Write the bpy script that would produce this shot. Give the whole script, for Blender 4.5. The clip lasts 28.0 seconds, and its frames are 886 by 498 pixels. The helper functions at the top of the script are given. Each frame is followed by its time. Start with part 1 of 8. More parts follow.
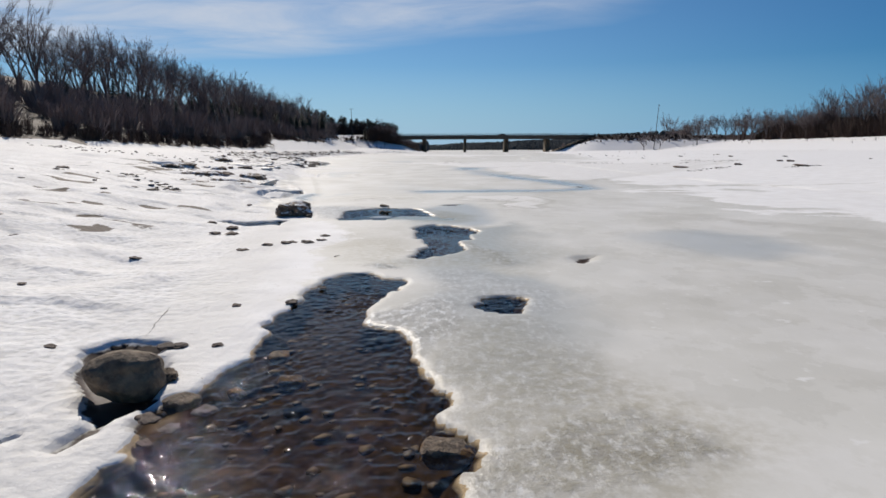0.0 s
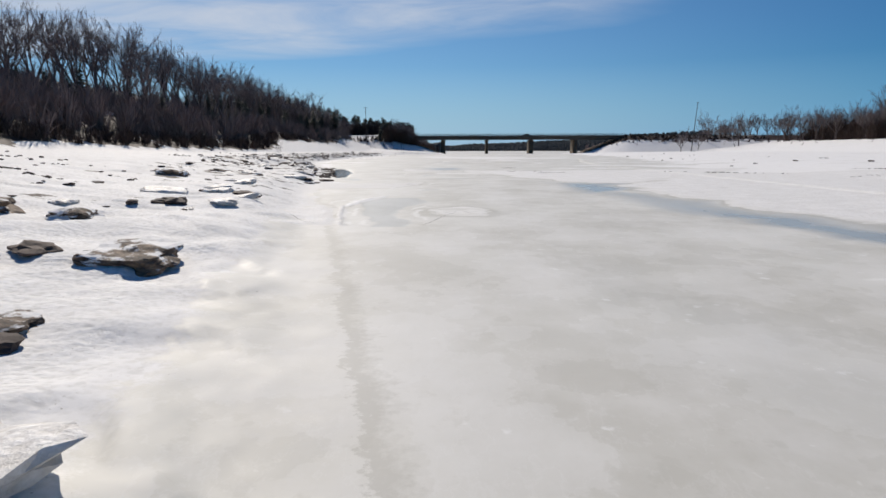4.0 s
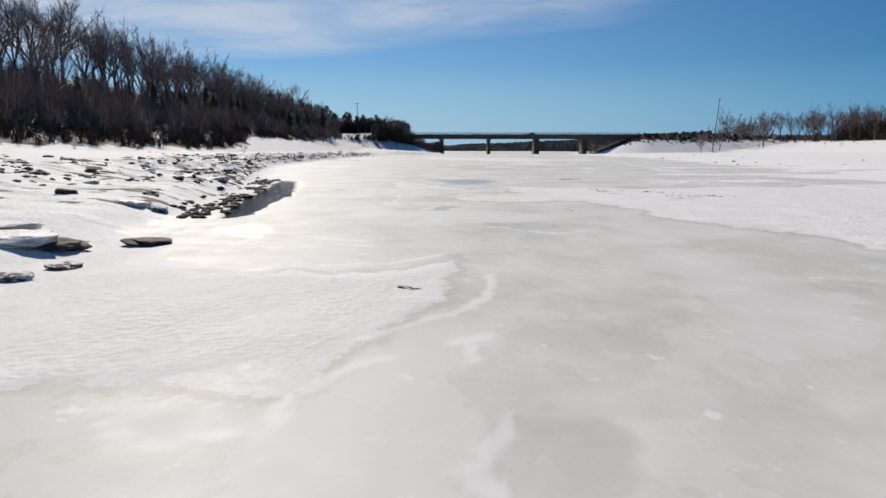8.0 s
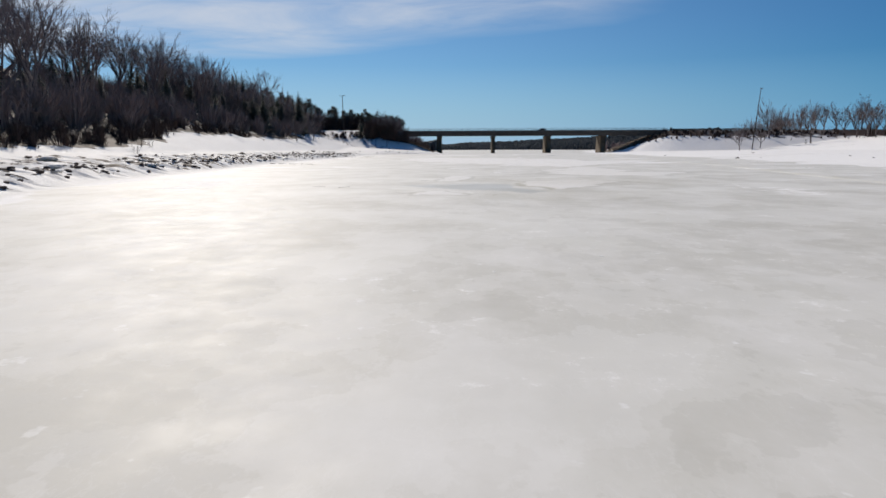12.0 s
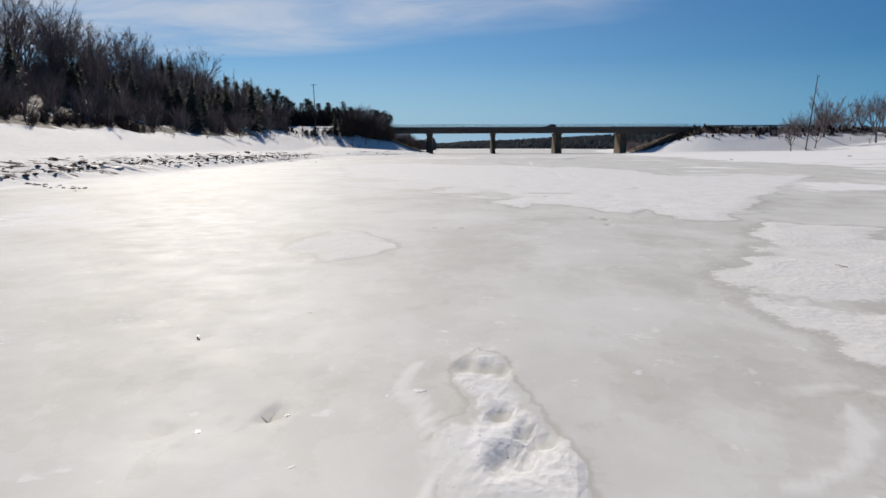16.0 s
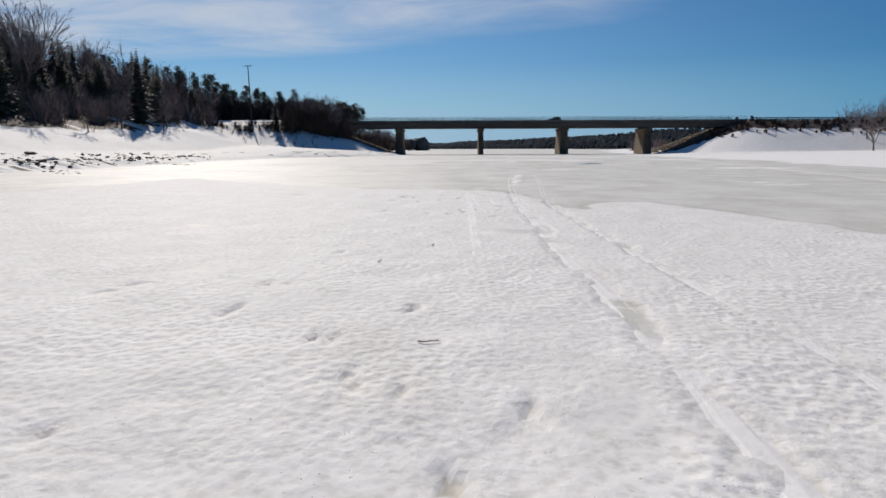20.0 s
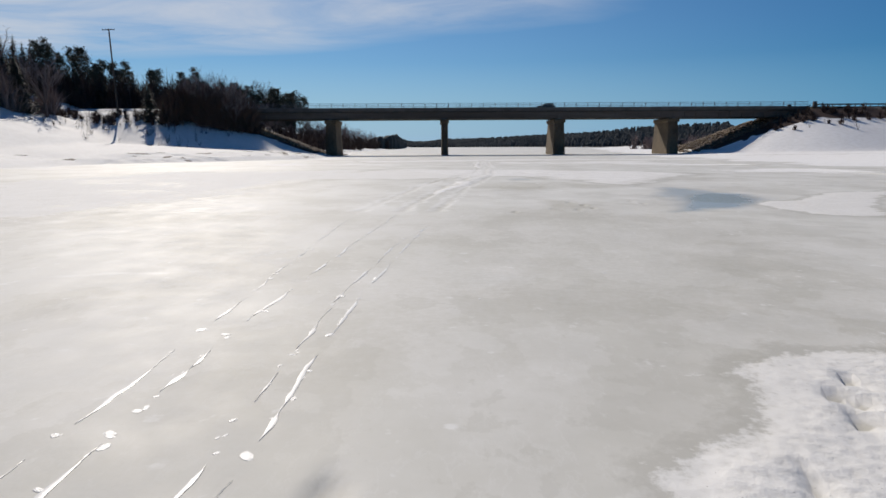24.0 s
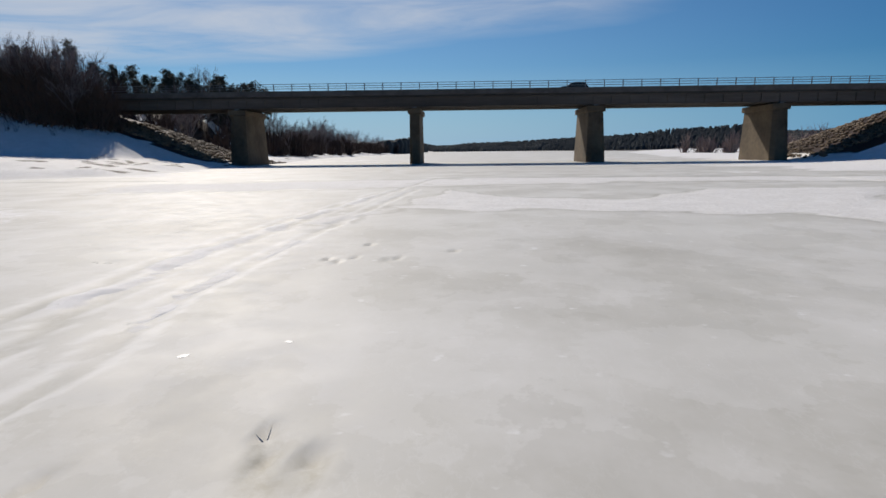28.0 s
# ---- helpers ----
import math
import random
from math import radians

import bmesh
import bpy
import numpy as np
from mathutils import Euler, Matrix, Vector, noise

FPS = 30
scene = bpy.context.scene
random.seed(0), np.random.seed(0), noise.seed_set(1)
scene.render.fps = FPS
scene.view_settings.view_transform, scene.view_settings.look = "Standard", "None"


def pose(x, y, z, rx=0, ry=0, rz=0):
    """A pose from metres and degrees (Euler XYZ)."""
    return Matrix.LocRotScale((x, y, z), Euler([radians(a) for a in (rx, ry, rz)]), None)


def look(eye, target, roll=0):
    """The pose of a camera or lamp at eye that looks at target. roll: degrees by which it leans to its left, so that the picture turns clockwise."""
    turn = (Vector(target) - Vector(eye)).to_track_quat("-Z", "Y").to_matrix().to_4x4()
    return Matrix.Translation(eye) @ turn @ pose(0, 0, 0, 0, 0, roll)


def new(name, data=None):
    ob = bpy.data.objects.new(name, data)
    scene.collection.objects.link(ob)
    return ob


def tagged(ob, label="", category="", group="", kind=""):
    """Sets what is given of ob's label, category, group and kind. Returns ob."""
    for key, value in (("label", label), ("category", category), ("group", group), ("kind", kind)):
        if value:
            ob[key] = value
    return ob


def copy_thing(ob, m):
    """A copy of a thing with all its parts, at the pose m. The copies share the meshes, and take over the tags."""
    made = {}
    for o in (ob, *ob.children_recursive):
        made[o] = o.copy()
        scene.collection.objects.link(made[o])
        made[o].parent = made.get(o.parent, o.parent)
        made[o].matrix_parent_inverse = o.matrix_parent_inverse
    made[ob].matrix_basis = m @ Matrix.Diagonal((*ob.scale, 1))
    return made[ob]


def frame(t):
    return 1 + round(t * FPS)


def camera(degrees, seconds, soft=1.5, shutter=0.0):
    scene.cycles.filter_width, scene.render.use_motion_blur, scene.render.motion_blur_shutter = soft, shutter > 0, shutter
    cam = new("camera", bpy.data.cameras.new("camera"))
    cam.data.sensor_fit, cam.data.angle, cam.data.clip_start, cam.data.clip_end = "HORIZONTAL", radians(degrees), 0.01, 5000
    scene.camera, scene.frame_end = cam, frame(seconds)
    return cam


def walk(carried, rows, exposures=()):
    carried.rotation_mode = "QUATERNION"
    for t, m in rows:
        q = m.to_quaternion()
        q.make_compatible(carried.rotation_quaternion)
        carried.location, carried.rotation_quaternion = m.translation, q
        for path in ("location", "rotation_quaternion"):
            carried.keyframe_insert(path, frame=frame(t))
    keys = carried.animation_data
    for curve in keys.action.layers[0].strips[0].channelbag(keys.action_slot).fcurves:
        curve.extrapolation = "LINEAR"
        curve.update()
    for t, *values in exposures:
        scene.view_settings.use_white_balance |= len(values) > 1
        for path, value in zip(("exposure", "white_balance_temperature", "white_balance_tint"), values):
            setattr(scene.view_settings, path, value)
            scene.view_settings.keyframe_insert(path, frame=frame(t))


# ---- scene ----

# ---------------------------------------------------------------- camera
# a drone gliding low over a frozen river towards a road bridge
cam = camera(72.44, 28.0, soft=1.6)
# seconds, place, heading to the left of +y, tilt, roll
PATH = [
    (0.0, -16.15, -43.41, 2.11, 0.04, -9.35, -0.21),
    (0.5, -16.25, -39.71, 2.15, 0.20, -9.32, -0.39),
    (1.0, -16.51, -35.99, 2.21, 0.40, -9.29, -0.49),
    (1.5, -17.04, -32.23, 2.27, 0.67, -9.29, -0.48),
    (2.0, -17.87, -28.52, 2.34, 0.87, -9.33, -0.39),
    (2.5, -18.95, -24.97, 2.39, 0.90, -9.44, -0.26),
    (3.0, -20.15, -21.65, 2.40, 0.91, -9.48, -0.18),
    (3.5, -21.31, -18.52, 2.39, 1.01, -9.37, -0.17),
    (4.0, -22.33, -15.20, 2.38, 1.06, -9.27, -0.18),
    (4.5, -23.16, -11.62, 2.40, 1.04, -9.20, -0.18),
    (5.0, -23.75, -7.86, 2.43, 1.00, -9.16, -0.15),
    (5.5, -24.05, -3.96, 2.48, 0.97, -9.13, -0.10),
    (6.0, -24.07, 0.01, 2.54, 0.96, -9.12, -0.02),
    (6.5, -24.05, 4.09, 2.55, 0.92, -9.14, 0.06),
    (7.0, -24.21, 8.32, 2.48, 0.79, -9.22, 0.09),
    (7.5, -24.48, 12.79, 2.40, 0.66, -9.28, 0.08),
    (8.0, -24.73, 17.57, 2.36, 0.60, -9.28, 0.04),
    (8.5, -24.95, 22.51, 2.30, 0.54, -9.23, -0.04),
    (9.0, -25.12, 27.52, 2.16, 0.42, -9.17, -0.18),
    (9.5, -25.20, 32.85, 2.01, 0.33, -9.18, -0.27),
    (10.0, -25.17, 38.73, 1.92, 0.34, -9.32, -0.23),
    (10.5, -25.03, 45.04, 1.95, 0.40, -9.45, -0.15),
    (11.0, -24.84, 51.56, 2.09, 0.44, -9.48, -0.14),
    (11.5, -24.70, 58.20, 2.22, 0.49, -9.43, -0.19),
    (12.0, -24.70, 64.87, 2.22, 0.56, -9.37, -0.26),
    (12.5, -24.76, 71.52, 2.15, 0.64, -9.31, -0.32),
    (13.0, -24.73, 78.10, 2.07, 0.70, -9.25, -0.35),
    (13.5, -24.51, 84.54, 2.09, 0.70, -9.20, -0.32),
    (14.0, -24.01, 90.84, 2.24, 0.63, -9.17, -0.21),
    (14.5, -23.37, 97.10, 2.42, 0.53, -9.20, -0.10),
    (15.0, -22.71, 103.48, 2.53, 0.46, -9.31, -0.06),
    (15.5, -21.82, 110.14, 2.61, 0.48, -9.44, -0.09),
    (16.0, -20.50, 117.14, 2.73, 0.62, -9.51, -0.13),
    (16.5, -18.93, 124.24, 2.85, 0.75, -9.54, -0.13),
    (17.0, -17.37, 131.20, 2.88, 0.78, -9.57, -0.05),
    (17.5, -15.92, 138.15, 2.85, 0.73, -9.58, 0.03),
    (18.0, -14.63, 145.35, 2.77, 0.67, -9.56, 0.04),
    (18.5, -13.47, 153.09, 2.65, 0.68, -9.52, -0.02),
    (19.0, -12.40, 161.52, 2.50, 0.77, -9.48, -0.09),
    (19.5, -11.62, 170.23, 2.36, 0.82, -9.46, -0.17),
    (20.0, -11.27, 178.74, 2.25, 0.72, -9.46, -0.21),
    (20.5, -11.09, 186.97, 2.18, 0.50, -9.48, -0.23),
    (21.0, -10.79, 194.95, 2.16, 0.19, -9.52, -0.23),
    (21.5, -10.21, 202.78, 2.20, -0.14, -9.56, -0.21),
    (22.0, -9.29, 210.56, 2.28, -0.46, -9.58, -0.17),
    (22.5, -8.07, 218.26, 2.38, -0.73, -9.59, -0.15),
    (23.0, -6.63, 225.79, 2.44, -0.91, -9.60, -0.16),
    (23.5, -5.01, 233.10, 2.42, -0.97, -9.61, -0.22),
    (24.0, -3.30, 240.18, 2.30, -0.88, -9.63, -0.34),
    (24.5, -1.59, 247.23, 2.18, -0.65, -9.60, -0.49),
    (25.0, 0.03, 254.48, 2.14, -0.31, -9.48, -0.62),
    (25.5, 1.56, 261.84, 2.16, 0.06, -9.36, -0.69),
    (26.0, 2.98, 269.21, 2.19, 0.40, -9.30, -0.70),
    (26.5, 4.27, 276.50, 2.21, 0.74, -9.29, -0.72),
    (27.0, 5.41, 283.65, 2.19, 1.13, -9.32, -0.79),
    (27.5, 6.44, 290.76, 2.15, 1.49, -9.31, -0.79),
    (28.0, 7.42, 297.91, 2.13, 1.76, -9.21, -0.63),
]


def aimed(x, y, z, yaw, tilt, roll):
    a, b = radians(yaw), radians(tilt)
    ahead = Vector((-math.sin(a) * math.cos(b), math.cos(a) * math.cos(b), math.sin(b)))
    return look((x, y, z), Vector((x, y, z)) + ahead, roll)


walk(cam, [(r[0], aimed(*r[1:])) for r in PATH], [(0.0, 0.0, 6600.0, 10.0), (3.0, 0.0, 6600.0, 10.0), (6.5, 0.03, 6600.0, 10.0), (10.5, 0.04, 6600.0, 10.0), (14.0, 0.0, 6600.0, 10.0), (21.0, -0.06, 6600.0, 10.0), (24.0, -0.06, 6600.0, 10.0), (25.5, -0.12, 6600.0, 10.0), (27.0, 0.01, 6600.0, 10.0), (28.0, -0.1, 6600.0, 10.0)])

# ---------------------------------------------------------------- sky and sun
SUN_LEFT, SUN_UP = radians(23), radians(36)
TO_SUN = Vector((-math.sin(SUN_LEFT) * math.cos(SUN_UP), math.cos(SUN_LEFT) * math.cos(SUN_UP), math.sin(SUN_UP)))
sun = new("sun", bpy.data.lights.new("sun", "SUN"))
sun.data.energy, sun.data.angle, sun.data.color = 4.25, radians(0.53), (1.0, 0.925, 0.83)
sun.matrix_world = look(TO_SUN * 100, (0, 0, 0))


def node(tree, kind, **sets):
    """A node with its inputs, in_Name or in_0, set or linked."""
    n = tree.nodes.new(kind)
    for key, value in sets.items():
        slot = n.inputs[int(key[3:])] if key[3:].isdigit() else n.inputs[key[3:].replace("_", " ")]
        if isinstance(value, bpy.types.NodeSocket):
            tree.links.new(value, slot)
        else:
            slot.default_value = value
    return n


def ramp(tree, fac, *stops):
    n = node(tree, "ShaderNodeValToRGB", in_Fac=fac)
    el = n.color_ramp.elements
    while len(el) < len(stops):
        el.new(0.5)
    for e, (at, c) in zip(el, stops):
        e.position, e.color = at, (c, c, c, 1) if isinstance(c, (int, float)) else (*c, 1)
    return n.outputs["Color"]


def blend(tree, fac, a, b, how="MIX"):
    n = node(tree, "ShaderNodeMix")
    n.data_type, n.blend_type = "RGBA", how
    for slot, value in ((n.inputs[0], fac), (n.inputs[6], a), (n.inputs[7], b)):
        if isinstance(value, bpy.types.NodeSocket):
            tree.links.new(value, slot)
        else:
            slot.default_value = (*value, 1) if isinstance(value, tuple) else value if slot.type == "VALUE" else (value, value, value, 1)
    return n.outputs[2]


def calc(tree, how, a, b=0.0, clamp=False):
    n = node(tree, "ShaderNodeMath", in_0=a, in_1=b)
    n.operation, n.use_clamp = how, clamp
    return n.outputs[0]


world = bpy.data.worlds.new("sky")
scene.world = world
world.use_nodes = True
wt = world.node_tree
wt.nodes.clear()
sky = node(wt, "ShaderNodeTexSky")
sky.sky_type, sky.sun_disc, sky.sun_elevation, sky.sun_rotation = "NISHITA", False, SUN_UP, -SUN_LEFT
sky.altitude, sky.air_density, sky.dust_density, sky.ozone_density = 0.0, 1.0, 0.0, 2.6
way = node(wt, "ShaderNodeTexCoord").outputs["Generated"]
# thin drawn-out cirrus: the sky dome flattened on a plane overhead
parts_ = node(wt, "ShaderNodeSeparateXYZ", in_0=way)
up = calc(wt, "MAXIMUM", parts_.outputs[2], 0.03)
flat = node(wt, "ShaderNodeCombineXYZ", in_0=calc(wt, "DIVIDE", parts_.outputs[0], up), in_1=calc(wt, "DIVIDE", parts_.outputs[1], up))
turn = node(wt, "ShaderNodeMapping", in_Vector=flat.outputs[0], in_Rotation=(0, 0, radians(-14)), in_Scale=(0.5, 0.85, 1))
wisp = node(wt, "ShaderNodeTexNoise", in_Vector=turn.outputs[0], in_Scale=1.1, in_Detail=9, in_Roughness=0.6, in_Distortion=0.7)
veil = node(wt, "ShaderNodeTexNoise", in_Vector=turn.outputs[0], in_Scale=0.5, in_Detail=3)
away = node(wt, "ShaderNodeVectorMath", in_0=flat.outputs[0], in_1=(-2.2, 4.9, 0))
away.operation = "SUBTRACT"
drawn = node(wt, "ShaderNodeMapping", in_Vector=away.outputs[0], in_Rotation=(0, 0, radians(20)))
apart = node(wt, "ShaderNodeVectorMath", in_0=drawn.outputs[0], in_1=(0.42, 1.0, 0))
apart.operation = "MULTIPLY"
apart = node(wt, "ShaderNodeVectorMath", in_0=apart.outputs[0])
apart.operation = "LENGTH"
bank = calc(wt, "ADD", ramp(wt, calc(wt, "DIVIDE", apart.outputs["Value"], 2.6), (0.2, 0.75), (0.9, 0.0)), calc(wt, "MULTIPLY", veil.outputs[0], 0.75))
cirrus = calc(wt, "MULTIPLY", ramp(wt, wisp.outputs[0], (0.28, 0.1), (0.72, 1.0)), ramp(wt, bank, (0.52, 0.0), (0.95, 1.0)))
# the sky pales towards the sun
toward = node(wt, "ShaderNodeVectorMath", in_0=way, in_1=tuple(TO_SUN))
toward.operation = "DOT_PRODUCT"
glow = toward.outputs["Value"]
clear = blend(wt, 1.0, sky.outputs[0], blend(wt, ramp(wt, glow, (0.35, 0.0), (0.9, 1.0)), (0.15, 0.62, 1.05), (0.72, 1.0, 1.24)), "MULTIPLY")
clear = blend(wt, ramp(wt, parts_.outputs[2], (0.0, 0.9), (0.13, 0.0)), clear, blend(wt, ramp(wt, glow, (0.45, 0.0), (0.88, 1.0)), (2.6, 6.1, 10.6), (6.7, 9.8, 13.2)))
cloudy = blend(wt, calc(wt, "MULTIPLY", cirrus, 0.93), clear, (11.2, 11.8, 13.0))
back = node(wt, "ShaderNodeBackground", in_Color=cloudy, in_Strength=0.056)
node(wt, "ShaderNodeOutputWorld", in_Surface=back.outputs[0])

# ---------------------------------------------------------------- materials
def surface(name):
    m = bpy.data.materials.new(name)
    m.use_nodes = True
    t = m.node_tree
    t.nodes.clear()
    out = node(t, "ShaderNodeOutputMaterial")
    b = node(t, "ShaderNodeBsdfPrincipled")
    t.links.new(b.outputs[0], out.inputs[0])
    return m, t, b


def fill(t, b, **values):
    for key, value in values.items():
        slot = b.inputs[key.replace("_", " ")]
        if isinstance(value, bpy.types.NodeSocket):
            t.links.new(value, slot)
        else:
            slot.default_value = (*value, 1) if isinstance(value, tuple) else value


def bumped(t, height, strength, distance, under=None):
    n = node(t, "ShaderNodeBump", in_Height=height, in_Strength=strength, in_Distance=distance)
    if under is not None:
        t.links.new(under, n.inputs["Normal"])
    return n.outputs[0]


def grain(t, scale, detail=4, rough=0.55, stretch=None, where="Object"):
    v = node(t, "ShaderNodeTexCoord").outputs[where]
    if stretch:
        v = node(t, "ShaderNodeMapping", in_Vector=v, in_Scale=stretch).outputs[0]
    return node(t, "ShaderNodeTexNoise", in_Vector=v, in_Scale=scale, in_Detail=detail, in_Roughness=rough).outputs[0]


def plain(name, a, b, scale=6.0, rough=0.8, bump=0.4, depth=0.01, metal=0.0, coarse=0.6, stretch=None):
    """Two colours mixed by fine and coarse grain, with a fine relief."""
    m, t, s = surface(name)
    fine, wide = grain(t, scale, 6, 0.62, stretch), grain(t, scale * 0.17, 3, 0.5, stretch)
    mix = calc(t, "ADD", calc(t, "MULTIPLY", fine, 1 - coarse), calc(t, "MULTIPLY", wide, coarse))
    fill(t, s, Base_Color=blend(t, ramp(t, mix, (0.36, 0.0), (0.64, 1.0)), a, b), Roughness=rough, Metallic=metal,
         Normal=bumped(t, fine, bump, depth))
    return m


def tinted(name, a, b, rough=0.85, scale=5.0):
    """Like plain, but with a shade of its own for each object."""
    m, t, s = surface(name)
    rnd = node(t, "ShaderNodeObjectInfo").outputs["Random"]
    n = grain(t, scale, 5)
    fill(t, s, Base_Color=blend(t, calc(t, "ADD", calc(t, "MULTIPLY", rnd, 0.6), calc(t, "MULTIPLY", n, 0.4)), a, b), Roughness=rough,
         Normal=bumped(t, n, 0.5, 0.02))
    return m


def river_material():
    """Old ice, snow crust, wet ice, stream bed and bare earth, told apart by what lies at each place."""
    m, t, s = surface("river_ice")

    def att(name):
        n = node(t, "ShaderNodeAttribute")
        n.attribute_name = name
        return n.outputs["Fac"]

    spot = node(t, "ShaderNodeTexCoord").outputs["Object"]
    drift = node(t, "ShaderNodeTexNoise", in_Vector=spot, in_Scale=2.3, in_Detail=2)
    shifted = node(t, "ShaderNodeVectorMath", in_0=drift.outputs["Color"], in_1=(0.14, 0.14, 0))
    shifted.operation = "MULTIPLY"
    moved = node(t, "ShaderNodeVectorMath", in_0=spot, in_1=shifted.outputs[0])
    cells = node(t, "ShaderNodeTexVoronoi", in_Vector=moved.outputs[0], in_Scale=6.6)
    cells.feature, cells.voronoi_dimensions = "SMOOTH_F1", "2D"
    cells.inputs["Smoothness"].default_value = 0.6
    cup, fine = cells.outputs["Distance"], grain(t, 38, 4, 0.7)
    patchy = ramp(t, grain(t, 0.45, 3, 0.5), (0.36, 0.35), (0.62, 1.0))
    crumb = grain(t, 10, 6, 0.65)
    wide, mid = grain(t, 0.16, 4, 0.55), grain(t, 1.1, 5, 0.6)
    lace = grain(t, 7.0, 5, 0.7)
    frayed = calc(t, "ADD", calc(t, "MULTIPLY", calc(t, "SUBTRACT", lace, 0.5), 0.5), calc(t, "MULTIPLY", calc(t, "SUBTRACT", mid, 0.5), 0.55))
    edge = calc(t, "ADD", att("snow"), frayed)
    snow = ramp(t, edge, (0.44, 0.0), (0.56, 1.0))
    rim = ramp(t, calc(t, "ADD", att("cups"), frayed), (0.20, 0.0), (0.38, 1.0), (0.47, 1.0), (0.52, 0.0))
    wet_edge = calc(t, "ADD", att("wet"), calc(t, "MULTIPLY", calc(t, "SUBTRACT", mid, 0.5), 0.25))
    pool = calc(t, "MULTIPLY", ramp(t, wet_edge, (0.36, 0.0), (0.60, 1.0)), att("deep"))
    wet = calc(t, "MAXIMUM", pool, att("damp"))
    ice = blend(t, ramp(t, wide, (0.3, 0.0), (0.7, 1.0)), (0.535, 0.518, 0.465), (0.68, 0.668, 0.617))
    ice = blend(t, calc(t, "MULTIPLY", ramp(t, mid, (0.45, 0.0), (0.75, 1.0)), 0.35), ice, (0.76, 0.75, 0.72))
    vein = calc(t, "ABSOLUTE", calc(t, "SUBTRACT", grain(t, 0.9, 6, 0.62, (1.3, 0.6, 1)), 0.5))
    ice = blend(t, calc(t, "MULTIPLY", ramp(t, vein, (0.0, 1.0), (0.010, 0.0)), 0.12), ice, (0.84, 0.835, 0.82))
    ice = blend(t, calc(t, "MULTIPLY", ramp(t, crumb, (0.58, 0.0), (0.70, 1.0)), 0.16), ice, (0.46, 0.435, 0.385))
    ice = blend(t, ramp(t, grain(t, 0.42, 6, 0.66, (1, 0.7, 1)), (0.46, 0.0), (0.72, 0.6)), ice, (0.78, 0.765, 0.735))
    ice = blend(t, ramp(t, grain(t, 2.4, 3, 0.6), (0.66, 0.0), (0.72, 0.55)), ice, (0.86, 0.855, 0.84))
    layer = grain(t, 0.33, 7, 0.62, (1, 0.8, 1))
    ice = blend(t, calc(t, "MULTIPLY", ramp(t, layer, (0.515, 0.0), (0.525, 1.0)), 0.22), ice, (0.80, 0.79, 0.76))
    ice = blend(t, calc(t, "MULTIPLY", ramp(t, layer, (0.43, 1.0), (0.44, 0.0)), 0.22), ice, (0.46, 0.445, 0.39))
    ice = blend(t, calc(t, "MULTIPLY", rim, 0.5), ice, (0.43, 0.415, 0.365))
    ice = blend(t, wet, ice, (0.42, 0.435, 0.415))
    pale = ramp(t, calc(t, "ADD", att("pale"), calc(t, "MULTIPLY", calc(t, "SUBTRACT", lace, 0.5), 0.6)), (0.12, 0.0), (0.80, 0.6))
    ice = blend(t, pale, ice, (0.84, 0.83, 0.80))
    frost = blend(t, ramp(t, grain(t, 2.6, 5, 0.7), (0.36, 0.0), (0.66, 1.0)), (0.34, 0.32, 0.28), (0.56, 0.54, 0.495))
    fleck = grain(t, 6.5, 5, 0.72, (1.5, 0.8, 1))
    ice = blend(t, att("glit"), ice, blend(t, ramp(t, fleck, (0.49, 0.0), (0.62, 0.8)), frost, (0.80, 0.795, 0.77)))
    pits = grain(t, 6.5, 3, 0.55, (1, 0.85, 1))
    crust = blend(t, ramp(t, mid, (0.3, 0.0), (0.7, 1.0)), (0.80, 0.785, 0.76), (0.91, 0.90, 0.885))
    # pits and cups of the crust turn grey: their shade painted into the colour
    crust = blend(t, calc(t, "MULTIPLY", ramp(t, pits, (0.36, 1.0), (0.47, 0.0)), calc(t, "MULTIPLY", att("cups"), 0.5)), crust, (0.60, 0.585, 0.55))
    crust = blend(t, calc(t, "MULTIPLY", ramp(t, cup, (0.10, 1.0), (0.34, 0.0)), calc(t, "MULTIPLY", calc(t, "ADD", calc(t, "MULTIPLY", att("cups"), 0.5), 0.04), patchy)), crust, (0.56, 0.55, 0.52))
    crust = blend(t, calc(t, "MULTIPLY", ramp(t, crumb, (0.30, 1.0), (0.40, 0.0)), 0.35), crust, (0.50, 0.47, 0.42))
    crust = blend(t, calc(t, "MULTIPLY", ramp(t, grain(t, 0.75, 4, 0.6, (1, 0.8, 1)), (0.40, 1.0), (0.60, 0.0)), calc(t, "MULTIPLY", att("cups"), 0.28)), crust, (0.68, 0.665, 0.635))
    speck = grain(t, 23, 2, 0.5)
    crust = blend(t, calc(t, "MULTIPLY", ramp(t, speck, (0.70, 0.0), (0.74, 1.0)), ramp(t, mid, (0.48, 0.0), (0.6, 0.85))), crust, (0.16, 0.12, 0.08))
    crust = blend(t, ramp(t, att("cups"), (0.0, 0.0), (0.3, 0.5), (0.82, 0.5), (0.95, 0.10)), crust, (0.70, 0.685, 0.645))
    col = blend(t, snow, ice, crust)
    col = blend(t, calc(t, "MULTIPLY", att("stain"), ramp(t, lace, (0.35, 0.15), (0.6, 1.0))), col, (0.31, 0.275, 0.17))
    col = blend(t, ramp(t, calc(t, "ADD", att("earth"), calc(t, "MULTIPLY", calc(t, "SUBTRACT", lace, 0.5), 0.8)), (0.45, 0.0), (0.6, 1.0)),
                col, blend(t, lace, (0.020, 0.012, 0.011), (0.075, 0.048, 0.037)))
